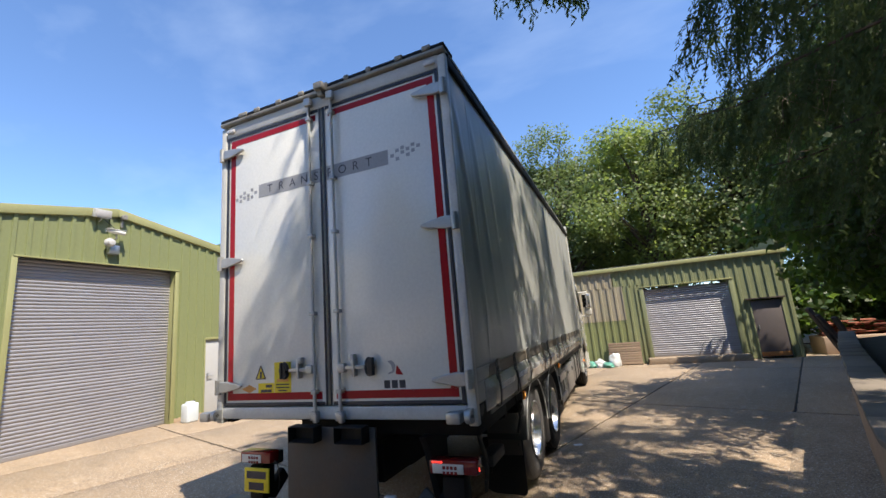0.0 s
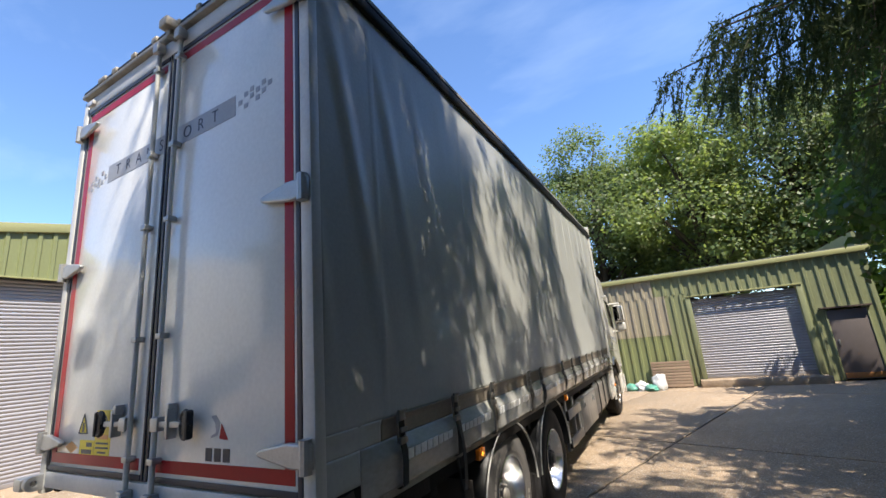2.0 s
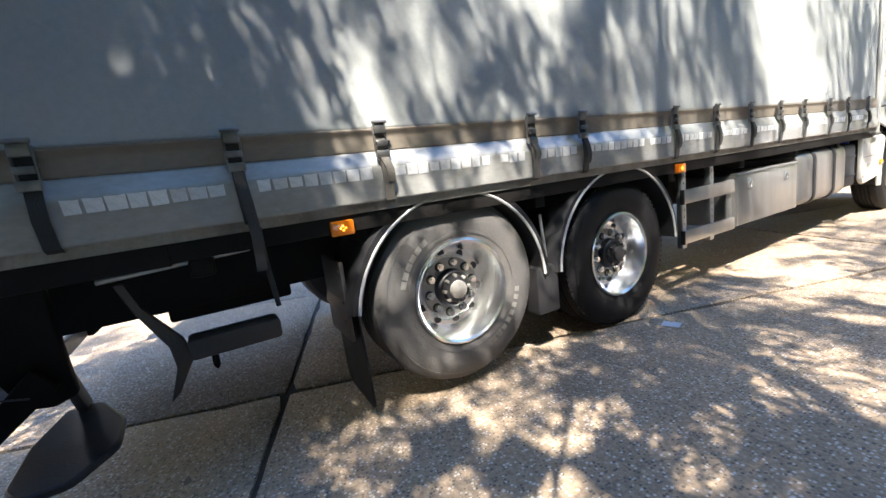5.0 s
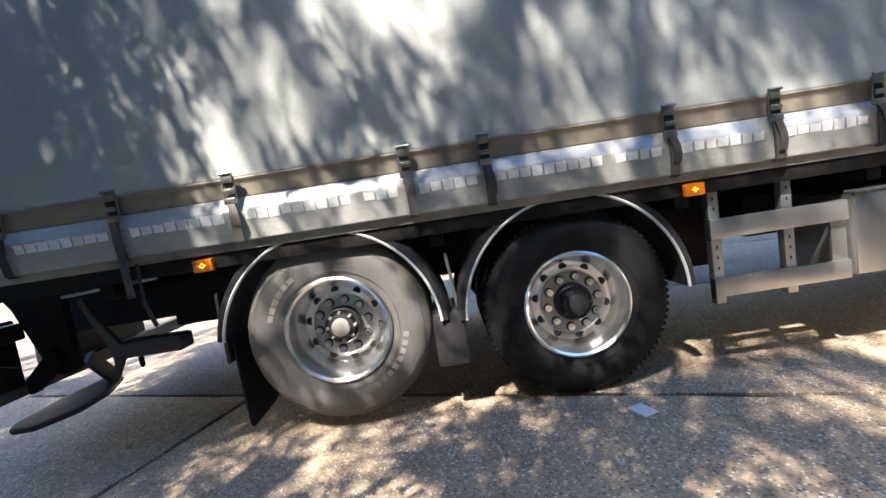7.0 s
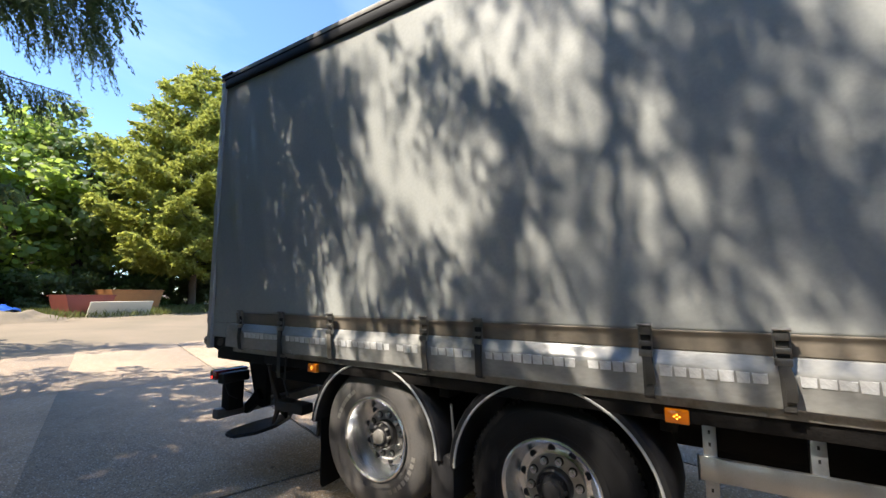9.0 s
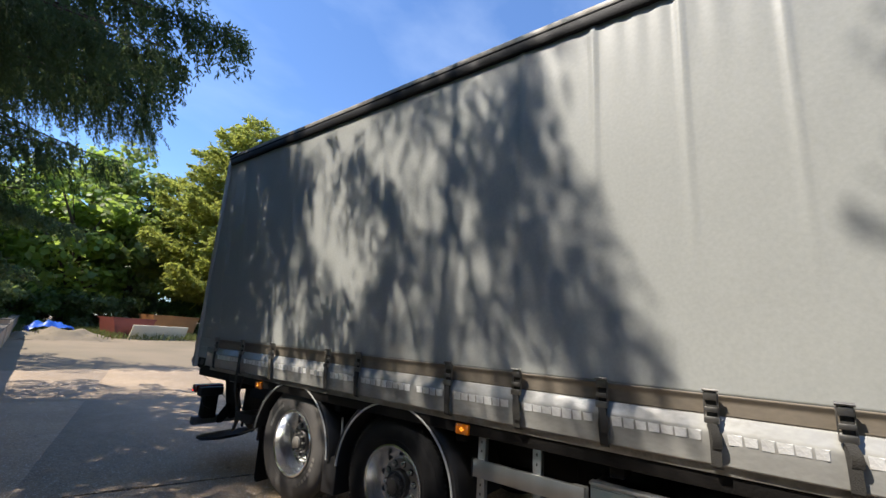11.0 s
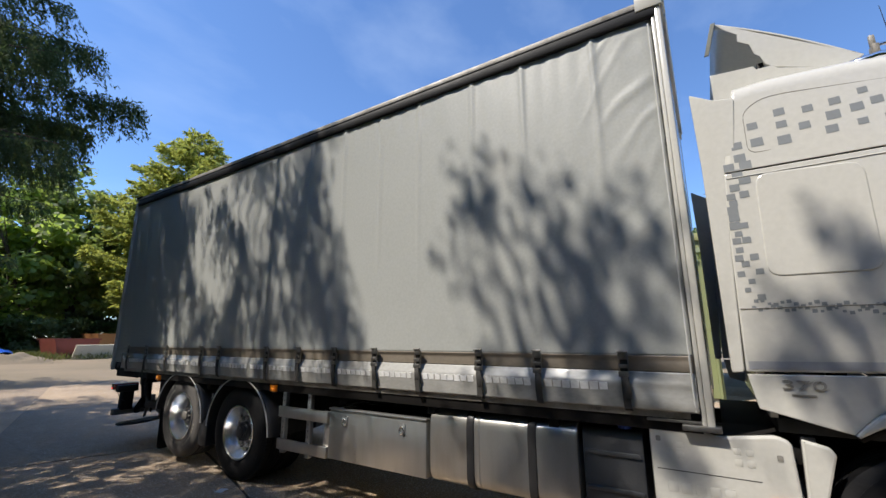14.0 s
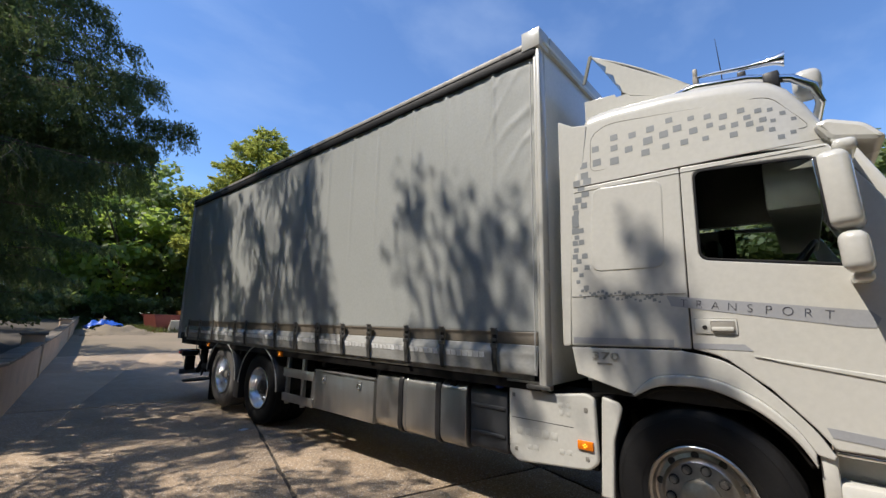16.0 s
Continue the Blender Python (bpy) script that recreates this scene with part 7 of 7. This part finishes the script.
# sun visor, roof bar, horns, lamp, aerial
me = plate_mesh("sun_visor", rounded([(10.385, 2.835), (10.45, 2.868), (10.61, 2.795), (10.69, 2.69), (10.65, 2.668), (10.45, 2.722)], 0.03, 4), (), BW - 0.16, 0.03, on_side(-BW / 2))
put("sun_visor", me, "cream", truck, "cream moulded sun visor")
bar = [(-0.34, 9.58, 3.36), (-0.28, 9.64, 3.385), (-0.27, 9.776, 3.40), (-0.27, 10.1, 3.345), (-0.28, 10.33, 3.265), (-0.30, 10.43, 3.18), (-0.33, 10.455, 3.07), (-0.42, 10.43, 3.0)]
tube("roof_light_bar", bar, 0.028, "chrome", truck, "polished tubular roof bar", sides=14)
tube("roof_light_bar", [(-BW - x, y, z) for x, y, z in bar], 0.028, "chrome", truck, sides=14)
tube("roof_light_bar", [(-0.42, 10.43, 3.0), (-0.8, 10.45, 3.03), (-BW + 0.8, 10.45, 3.03), (-BW + 0.42, 10.43, 3.0)], 0.028, "chrome", truck, sides=14)
horn = [(-0.32, 9.79, 3.502), (-0.32, 9.85, 3.498), (-0.315, 10.1, 3.458), (-0.31, 10.2, 3.446), (-0.305, 10.26, 3.438), (-0.305, 10.30, 3.432), (-0.305, 10.308, 3.431)]
tube("air_horn", horn, [0.010, 0.012, 0.017, 0.023, 0.032, 0.050, 0.054], "chrome", truck, "long chrome trumpet horn", sides=18)
bm = bmesh.new()
add_box(bm, (-0.36, 9.765, 3.42), (-0.28, 9.80, 3.50), 0.01)
add_box(bm, (-0.335, 9.765, 3.49), (-0.305, 9.795, 3.575), 0.008)
put("horn_bracket", from_bm("horn_bracket", bm), "gunge", truck)
box("horn_bracket", (-0.34, 10.04, 3.37), (-0.29, 10.09, 3.43), "plastic", truck, bevel=0.006)
pod("spot_lamp_shell", (-0.66, 10.33, 3.22), (-0.44, 10.49, 3.40), None, "cream", 0.06)
box("bar_foot", (-0.34, 10.18, 3.22), (-0.22, 10.27, 3.33), "plastic", truck, bevel=0.015)
tube("aerial", [(-0.5, 9.935, 3.36), (-0.5, 9.93, 3.57), (-0.5, 9.912, 3.88)], [0.006, 0.004, 0.002], "plastic", truck, sides=6)

# broken roof deflector: a thin sloping shell with a torn side, over a low skirt
tear = [(9.646, 3.405), (9.293, 3.552), (9.235, 3.60), (9.215, 3.67), (9.185, 3.70), (9.165, 3.79), (9.10, 3.84), (9.105, 3.90), (9.03, 3.97)]
DX = -0.35
for x in (DX, -BW - DX):
    put("deflector_side", plate_mesh("deflector_side", ([(8.965, 4.06), (9.742, 3.475)] + tear)[::-1], (), 0.014, 0.004, on_side(x)), "cream", truck)
    put("deflector_skirt", plate_mesh("deflector_skirt", [(8.90, 3.40), (9.66, 3.38), (9.64, 3.415), (9.30, 3.545), (9.27, 3.575), (9.18, 3.575), (9.17, 3.605), (8.90, 3.625)], (), 0.014, 0.004, on_side(x)), "cream", truck)
tv = []
TN = 20
for j in range(9):
    t = j / 8
    for i in range(TN + 1):
        u = i / TN
        x = DX - 0.003 + (-BW - 2 * DX + 0.006) * u
        crown = 0.07 * math.sin(math.pi * u) ** 0.5 * (1 - 0.6 * t)
        tv.append((x, 8.965 + 0.777 * t, 4.062 - 0.583 * t + crown + 0.03 * math.sin(math.pi * t)))
tf = [(j * (TN + 1) + i, j * (TN + 1) + i + 1, (j + 1) * (TN + 1) + i + 1, (j + 1) * (TN + 1) + i) for j in range(8) for i in range(TN)]
fair = put("roof_deflector", from_lists("roof_deflector", tv, tf, 60), "cream", truck, "broken cream roof deflector with a torn side")
fair.modifiers.new("thickness", "SOLIDIFY").thickness = -0.014
box("deflector_post", (-0.46, 9.20, 3.42), (-0.42, 9.24, 3.66), "dark", truck, bevel=0.005)
put("deflector_edge", plate_mesh("deflector_edge", [(8.955, 4.06), (8.985, 4.06), (8.915, 3.80), (8.885, 3.80)][::-1], (), 0.02, 0.004, on_side(DX)), "roof", truck, "thin grey-green torn edge")

# inside the cab
# dark backing added behind the door gaps so that no sky shows through
for x in (-0.15, -BW + 0.15):
    box("door_pillar", (x - 0.03, 9.58, 1.2), (x + 0.03, 9.73, 2.70), "dark", truck)
box("dashboard", (-BW + 0.2, 10.35, 1.55), (-0.2, 10.82, 1.98), "dark", truck, bevel=0.05)
for x in (-0.55, -1.95):
    bm = bmesh.new()
    add_box(bm, (x - 0.25, 9.62, 1.45), (x + 0.25, 10.12, 1.62), 0.05)
    add_box(bm, (x - 0.24, 9.52, 1.55), (x + 0.24, 9.68, 2.30), 0.05)
    add_box(bm, (x - 0.14, 9.52, 2.28), (x + 0.14, 9.64, 2.50), 0.04)
    put("seat", from_bm("seat", bm), "dark", truck)
ring = [(-0.55 + 0.22 * math.cos(a), 10.22 + 0.12 * math.sin(a), 2.02 + 0.18 * math.sin(a)) for a in [math.tau * k / 24 for k in range(24)]]
tube("steering_wheel", ring, 0.016, "plastic", truck, sides=8, closed=True)
box("bunk", (-BW + 0.15, 8.98, 1.55), (-0.15, 9.45, 1.75), "dark", truck, bevel=0.04)
box("roof_lining", (-BW + 0.2, 8.98, 2.74), (-0.2, 10.3, 2.77), "dark", truck)
box("overhead_locker", (-BW + 0.3, 10.12, 2.36), (-0.16, 10.40, 2.70), "trim", truck, bevel=0.03)
SHAPE[0] = Matrix.Identity(4)
TALLER[:] = 9.0, 1.0


# ---- the lorry parked beyond, mirrored in the doors ----
def parked_truck(x, y):
    """A white box lorry facing along +y: x its middle, y its nose."""
    lorry = thing("parked_truck", "clean white cab-over box lorry parked on the yard", "truck", (x, y, 0))
    w = 1.2
    bm = bmesh.new()
    add_box(bm, (-w, -2.0, 0.62), (w, -0.06, 2.72), 0.07, None, 3)
    for v in bm.verts:
        if v.co.y > -0.6 and v.co.z > 1.75:
            v.co.y -= 0.22 * (v.co.z - 1.75)
        if v.co.z > 1.8:
            v.co.x *= 1 - 0.05 * (v.co.z - 1.8)
    put("cab", from_bm("cab", bm), "white", lorry, local=True)
    verts, faces, n = [], [], 10
    for k in range(n + 1):
        t = k / n
        yy, top = -0.42 - 1.5 * t, 2.80 + 0.98 * math.sin(t * 1.45) ** 0.8
        half = 1.02 + 0.16 * t
        verts += [(-half, yy, 2.66), (-half * 0.97, yy, top - 0.16), (-half * 0.82, yy, top), (half * 0.82, yy, top), (half * 0.97, yy, top - 0.16), (half, yy, 2.66)]
    for k in range(n):
        p, q = k * 6, k * 6 + 6
        faces += [(p + i, p + i + 1, q + i + 1, q + i) for i in range(5)]
    faces += [tuple(range(6))[::-1], tuple(range(n * 6, n * 6 + 6))]
    put("roof_deflector", from_lists("roof_deflector", verts, faces, 40), "white", lorry, local=True)
    tilt = pose(0, -0.052, 1.75, 12.4, 0, 0)
    screen = put("windscreen", plate_mesh("windscreen", rounded([(-1.08, 0.02), (1.08, 0.02), (1.02, 0.86), (-1.02, 0.86)], 0.08, 4), (), 0.012, 0.002, tilt @ pose(0, 0, 0, 90, 0, 0)), "darkglass", lorry, local=True)
    for k in (-1, 1):
        box("wiper", (k * 0.5 - 0.36, 0.006, 0.03), (k * 0.5 + 0.36, 0.02, 0.05), "plastic", screen, bevel=0.003, m=tilt @ pose(0, 0, 0, 0, -7, 0), local=True)
    for k in range(5):
        box("grille_bar", (-0.80, -0.066, 1.12 + 0.09 * k), (0.80, -0.03, 1.155 + 0.09 * k), "tankblack", lorry, bevel=0.008, local=True)
    box("bumper", (-w - 0.01, -0.75, 0.30), (w + 0.01, 0.02, 0.78), "white", lorry, bevel=0.06, local=True)
    box("intake", (-0.62, 0.012, 0.36), (0.62, 0.026, 0.52), "plastic", lorry, bevel=0.006, local=True)
    for k in (-1, 1):
        box("headlamp", (k * 1.02 - 0.16, -0.01, 0.54), (k * 1.02 + 0.16, 0.034, 0.72), "clearlens", lorry, bevel=0.02, local=True)
        box("corner_marker", (k * 1.20 - 0.03, -0.14, 0.62), (k * 1.20 + 0.03, -0.02, 1.30), "orange", lorry, "orange corner panel", bevel=0.012, local=True)
        box("side_window", (k * 1.155 - 0.03, -1.25, 1.78), (k * 1.155 + 0.03, -0.36, 2.42), "darkglass", lorry, bevel=0.02, local=True)
        tube("mirror_arm", [(k * 1.14, -0.22, 2.42), (k * 1.32, -0.06, 2.46), (k * 1.34, -0.06, 1.85), (k * 1.17, -0.18, 1.72)], 0.018, "plastic", lorry, local=True)
        box("mirror", (k * 1.37 - 0.10, -0.16, 1.92), (k * 1.37 + 0.10, -0.05, 2.36), "plastic", lorry, bevel=0.035, local=True)
        box("door_seam", (k * 1.202 - 0.003, -1.34, 0.9), (k * 1.202 + 0.003, -1.325, 2.6), "trim", lorry, bevel=0, local=True)
        for yy in (-1.28, -5.35):
            tyre = lathe("tyre", [(0.27, -0.14), (0.44, -0.15), (0.50, -0.11), (0.505, 0.0), (0.50, 0.11), (0.44, 0.15), (0.27, 0.14)], "darkrubber", lorry, steps=36)
            tyre.matrix_basis = pose(k * 1.04, yy, 0.505)
            lathe("rim", [(0.0, k * 0.04), (0.12, k * 0.05), (0.14, k * 0.02), (0.24, k * 0.04), (0.275, k * 0.13), (0.275, -k * 0.1)], "steel", tyre, steps=30)
    box("body", (-1.25, -7.2, 0.98), (1.25, -2.12, 3.82), "white", lorry, bevel=0.03, local=True)
    for k in (-1, 1):
        box("body_rail", (k * 1.25 - 0.014, -7.2, 0.90), (k * 1.25 + 0.014, -2.12, 1.06), "steel", lorry, bevel=0.004, local=True)
        box("chassis_rail", (k * 0.43 - 0.04, -7.1, 0.62), (k * 0.43 + 0.04, -0.5, 0.90), "chassis", lorry, local=True)
    return lorry


parked_truck(-7.9, -0.22)


# ---- loose things about the yard ----
def pallet(name, label, m):
    p = thing(name, label, "pallet", tuple(m.translation))
    for k in range(9):
        box("board", (-0.55, -0.01, 0.03 + k * 0.088), (0.55, 0.01, 0.108 + k * 0.088), "wood", p, m=m, bevel=0.004)
    for x in (-0.5, 0.0, 0.46):
        box("bearer", (x, 0.012, 0.0), (x + 0.08, 0.09, 0.82), "wood", p, m=m, bevel=0.004)
    return p


pallet("wooden_pallet", "weathered wooden pallet leaning on the shed wall", Matrix.Translation((0.98, RY - 0.28, 0.0)) @ pose(0, 0, 0, -12, 0, 0))


def bag(label, at, size, mat, seed):
    bm = bmesh.new()
    bmesh.ops.create_icosphere(bm, subdivisions=3, radius=1)
    for v in bm.verts:
        n = noise.noise(v.co * 1.6 + Vector((seed, 0, 0))) * 0.35 + noise.noise(v.co * 4.5 + Vector((0, seed, 0))) * 0.14
        v.co = v.co * (1 + n)
        v.co = Vector((v.co.x * size[0], v.co.y * size[1], max(v.co.z, -0.55) * size[2]))
    ob = put("plastic_bag", from_bm("plastic_bag", bm, 50), mat)
    ob.matrix_basis = pose(at[0], at[1], at[2] + 0.5 * size[2], 0, 0, seed * 40)
    return tagged(ob, label, "bag", "rubbish bags by the shed")


bag("crumpled white plastic rubbish bag on the concrete", (0.10, RY - 0.55, 0), (0.24, 0.22, 0.18), "bag", 1)
bag("crumpled white plastic rubbish bag on the concrete", (0.62, RY - 0.62, 0), (0.20, 0.2, 0.34), "bag", 2)
bag("torn green plastic rubbish bag on the concrete", (0.38, RY - 0.75, 0), (0.26, 0.18, 0.12), "greenbag", 3)
bag("torn green plastic rubbish bag on the concrete", (-0.22, RY - 0.62, 0), (0.2, 0.18, 0.14), "greenbag", 4)
bag("crumpled white plastic rubbish bag on the concrete", (-0.5, RY - 0.6, 0), (0.18, 0.16, 0.14), "bag", 5)

for k, (dx, lean) in enumerate(((0.0, -27), (0.16, -31), (0.30, -24))):
    b = box("timber_plank", (-0.05, -0.09, 0), (0.05, 0.09, 1.75 - 0.2 * k), "darkwood", m=Matrix.Translation((7.15 + dx, RY - 0.5 - 0.1 * k, -0.01)) @ pose(0, 0, 0, 4, lean, 10))
    tagged(b, "dark timber plank leaning on the end of the low shed", "plank", "leaning planks")
heap = thing("tile_stack", "untidy stack of terracotta roof tiles", "tiles", (7.6, RY + 1.1, 0))
for k in range(34):
    box("tile", (-0.18, -0.12, 0), (0.18, 0.12, 0.03), "tile", heap, bevel=0.004,
        m=pose(7.3 + (k % 5) * 0.34 + random.uniform(-0.05, 0.05), RY + 0.8 + random.uniform(-0.1, 0.3), 0.55 + (k // 5) * 0.075, random.uniform(-9, 9), random.uniform(-9, 9), random.uniform(-25, 25)))
base = box("rendered_block", (7.0, RY + 0.4, -0.05), (9.2, RY + 1.6, 0.55), "render", bevel=0.02)
tagged(base, "low rendered block under the tile stack", "block")

# yard entrance: skips, board, spoil heap, tarpaulin
def skip(label, x, y, w, h, mat):
    z = ground_height(x, y)
    s = thing("skip", label, "skip", (x, y, z))
    verts = [(-w * 0.38, -0.8, 0), (w * 0.38, -0.8, 0), (w * 0.38, 0.8, 0), (-w * 0.38, 0.8, 0), (-w / 2, -0.85, h), (w / 2, -0.85, h), (w / 2, 0.85, h), (-w / 2, 0.85, h)]
    put("hopper", from_lists("hopper", verts, [(0, 3, 2, 1), (0, 1, 5, 4), (1, 2, 6, 5), (2, 3, 7, 6), (3, 0, 4, 7)]), mat, s, local=True)
    for yy in (-0.86, 0.8):
        box("rim", (-w / 2 - 0.04, yy, h - 0.1), (w / 2 + 0.04, yy + 0.07, h), mat, s, local=True)
    for k in range(3):
        xx = -w * 0.3 + k * w * 0.3
        box("rib", (xx, -0.9, 0.1), (xx + 0.09, -0.84, h - 0.05), mat, s, local=True)
    box("rubble", (-w * 0.42, -0.7, h - 0.25), (w * 0.42, 0.7, h - 0.12), "soil", s, local=True, bevel=0.05)
    s.matrix_basis = pose(x, y, z, 0, 0, 12)
    return s


skip("rusty red skip at the yard entrance", -7.3, -27.2, 2.6, 1.25, "skipred")
skip("rusty orange skip at the yard entrance", -10.2, -28.4, 3.4, 1.55, "skiporange")
bd = box("leaning_board", (-1.75, -0.03, 0), (1.75, 0.03, 0.95), "board", m=pose(-8.7, -25.8, ground_height(-8.7, -25.8), -22, 0, 10))
tagged(bd, "cream board leaning against the skips", "board")
hv, hf, HN = [], [], 26
for j in range(HN + 1):
    for i in range(HN + 1):
        x, y = -2.6 + 5.2 * i / HN, -2.0 + 4.0 * j / HN
        r = math.hypot(x / 2.5, y / 1.9)
        hv.append((x - 3.6, y - 25.0, ground_height(-3.6, -25) - 0.05 + max(0, 1 - r * r) * 0.50 * (1 + 0.7 * noise.noise((x * 1.4, y * 1.4, 0))) + 0.10 * noise.noise((x * 3, y * 3, 1)) + 0.05 * noise.noise((x * 8, y * 8, 2))))
hf = [(j * (HN + 1) + i, j * (HN + 1) + i + 1, (j + 1) * (HN + 1) + i + 1, (j + 1) * (HN + 1) + i) for j in range(HN) for i in range(HN)]
spoil = put("earth_mound", from_lists("earth_mound", hv, hf, 60), "dirt")
tagged(spoil, "low heap of pale earth and rubble", "earth heap")
tv, tf, TN = [], [], 18
for j in range(TN + 1):
    for i in range(TN + 1):
        x, y = -1.1 + 2.2 * i / TN, -0.7 + 1.4 * j / TN
        tv.append((x - 3.4, y - 26.4, ground_height(-3.4, -26.4) + 0.42 + 0.34 * max(0, 1 - (x / 1.2) ** 2) * max(0, 1 - (y / 0.9) ** 2) + 0.26 * noise.noise((x * 2.4, y * 2.4, 4)) + 0.08 * noise.noise((x * 6, y * 6, 4)) - 0.5 * max(0, math.hypot(x, y) - 0.8)))
tf = [(j * (TN + 1) + i, j * (TN + 1) + i + 1, (j + 1) * (TN + 1) + i + 1, (j + 1) * (TN + 1) + i) for j in range(TN) for i in range(TN)]
tagged(put("tarpaulin", from_lists("tarpaulin", tv, tf, 60), "tarp"), "crumpled blue tarpaulin over the earth heap", "tarpaulin")

# rough grass at the entrance and on the bed
grng = np.random.default_rng(9)
def grass(label, n, place, height):
    p = place(n)
    h = height * grng.uniform(0.4, 1.2, (n, 1))
    up = unit(np.concatenate([grng.normal(size=(n, 2)) * 0.35, np.ones((n, 1))], 1))
    side = unit(np.cross(up, grng.normal(size=(n, 3))))
    ob = put("grass", quads_mesh("grass", p + up * h * 0.45, up * h, side * 0.022, "grass"), None)
    return tagged(ob, label, "grass", kind="stuff")


def verge(n):
    x = grng.uniform(-16, 6, n)
    y = -27.6 + grng.normal(size=n) * 1.3 + 0.05 * x
    return np.stack([x, y, [ground_height(a, b) for a, b in zip(x, y)]], 1)


grass("rough dry grass along the yard entrance", 22000, verge, 0.5)

# small litter on the concrete
pp = box("paper_scrap", (-0.06, -0.045, 0.001), (0.06, 0.045, 0.004), "paper", m=pose(0.18, 3.81, 0, 0, 0, 20), bevel=0)
tagged(pp, "torn white paper scrap lying on the concrete", "paper")
lrng = random.Random(11)
leaf_bm = bmesh.new()
lv = [leaf_bm.verts.new(p) for p in ((-0.03, 0, 0.004), (-0.005, -0.017, 0.002), (0.03, 0, 0.009), (-0.005, 0.017, 0.004))]
leaf_bm.faces.new(lv)
leaf_me = from_bm("fallen_leaf", leaf_bm)
leaf_me.materials.append(M["twig"])
for k in range(60):
    ob = new("fallen_leaf", leaf_me)
    ob.matrix_basis = pose(lrng.uniform(-0.3, 3.0), lrng.uniform(-2, 11), 0.0, lrng.uniform(-10, 10), 0, lrng.uniform(0, 360)) @ Matrix.Diagonal((*([lrng.uniform(0.4, 1.1)] * 3), 1))
    tagged(ob, "small dry brown leaf on the concrete", "leaf", "fallen leaves")

# ---- concrete slabs, each a piece of the apron ----
def slab_mesh(seed):
    """A slab with broken, uneven edges along its joints."""
    r = random.Random(seed)
    edge = []
    corners = [(0, 0), (SLAB_W, 0), (SLAB_W, SLAB_L), (0, SLAB_L)]
    for (x0, y0), (x1, y1) in zip(corners, corners[1:] + corners[:1]):
        n = 34 if abs(y1 - y0) > 3 else 16
        ix, iy = (y0 - y1) / math.hypot(x1 - x0, y1 - y0), (x1 - x0) / math.hypot(x1 - x0, y1 - y0)
        for k in range(n):
            d = 0.017 + 0.006 * noise.noise((k * 0.35, seed * 7.0, x0 + y1)) + r.uniform(-0.003, 0.004) + (r.uniform(0, 0.025) if r.random() < 0.06 else 0)
            t = max(0.008, min(0.992, k / n)) if k else 0.008
            edge.append((x0 + (x1 - x0) * t + ix * d, y0 + (y1 - y0) * t + iy * d))
    n = len(edge)
    cx, cy = SLAB_W / 2, SLAB_L / 2
    verts = [(x, y, -0.02) for x, y in edge] + [(x, y, -0.004) for x, y in edge] + [(x + (cx - x) * 0.006, y + (cy - y) * 0.004, 0.0) for x, y in edge]
    faces = [(i, (i + 1) % n, n + (i + 1) % n, n + i) for i in range(n)] + [(n + i, n + (i + 1) % n, 2 * n + (i + 1) % n, 2 * n + i) for i in range(n)] + [tuple(range(2 * n, 3 * n))]
    me = from_lists("slab", verts, faces, 50)
    me.materials.append(M["concrete"])
    return me


slab_kinds = [slab_mesh(k) for k in range(4)]
frame_m = Matrix.Translation(SLAB_AT) @ Matrix.Rotation(radians(SLAB_TURN), 4, "Z")
for i in range(-6, 4):
    for j in range(-3, 3):
        m = frame_m @ pose(i * SLAB_W, j * SLAB_L, 0)
        if i >= 0 and j < 1:      # most joints beside and behind the truck are filled: these slabs meet
            m = m @ Matrix.Translation((0, SLAB_L, 0)) @ Matrix.Diagonal((1.02, 1.009 if j < 0 else 1.0, 1, 1)) @ Matrix.Translation((0, -SLAB_L, 0))
        c = m @ Vector((SLAB_W / 2, SLAB_L / 2, 0))
        if c.y > 16 or c.x > 8.5 or c.x < -14:
            continue
        ob = new("slab", slab_kinds[(i * 3 + j) % 4])
        ob.parent = apron
        ob.matrix_basis = m @ pose(0, 0, 0.002 * lrng.uniform(-1, 0.5), 0, 0, lrng.uniform(-0.05, 0.05))
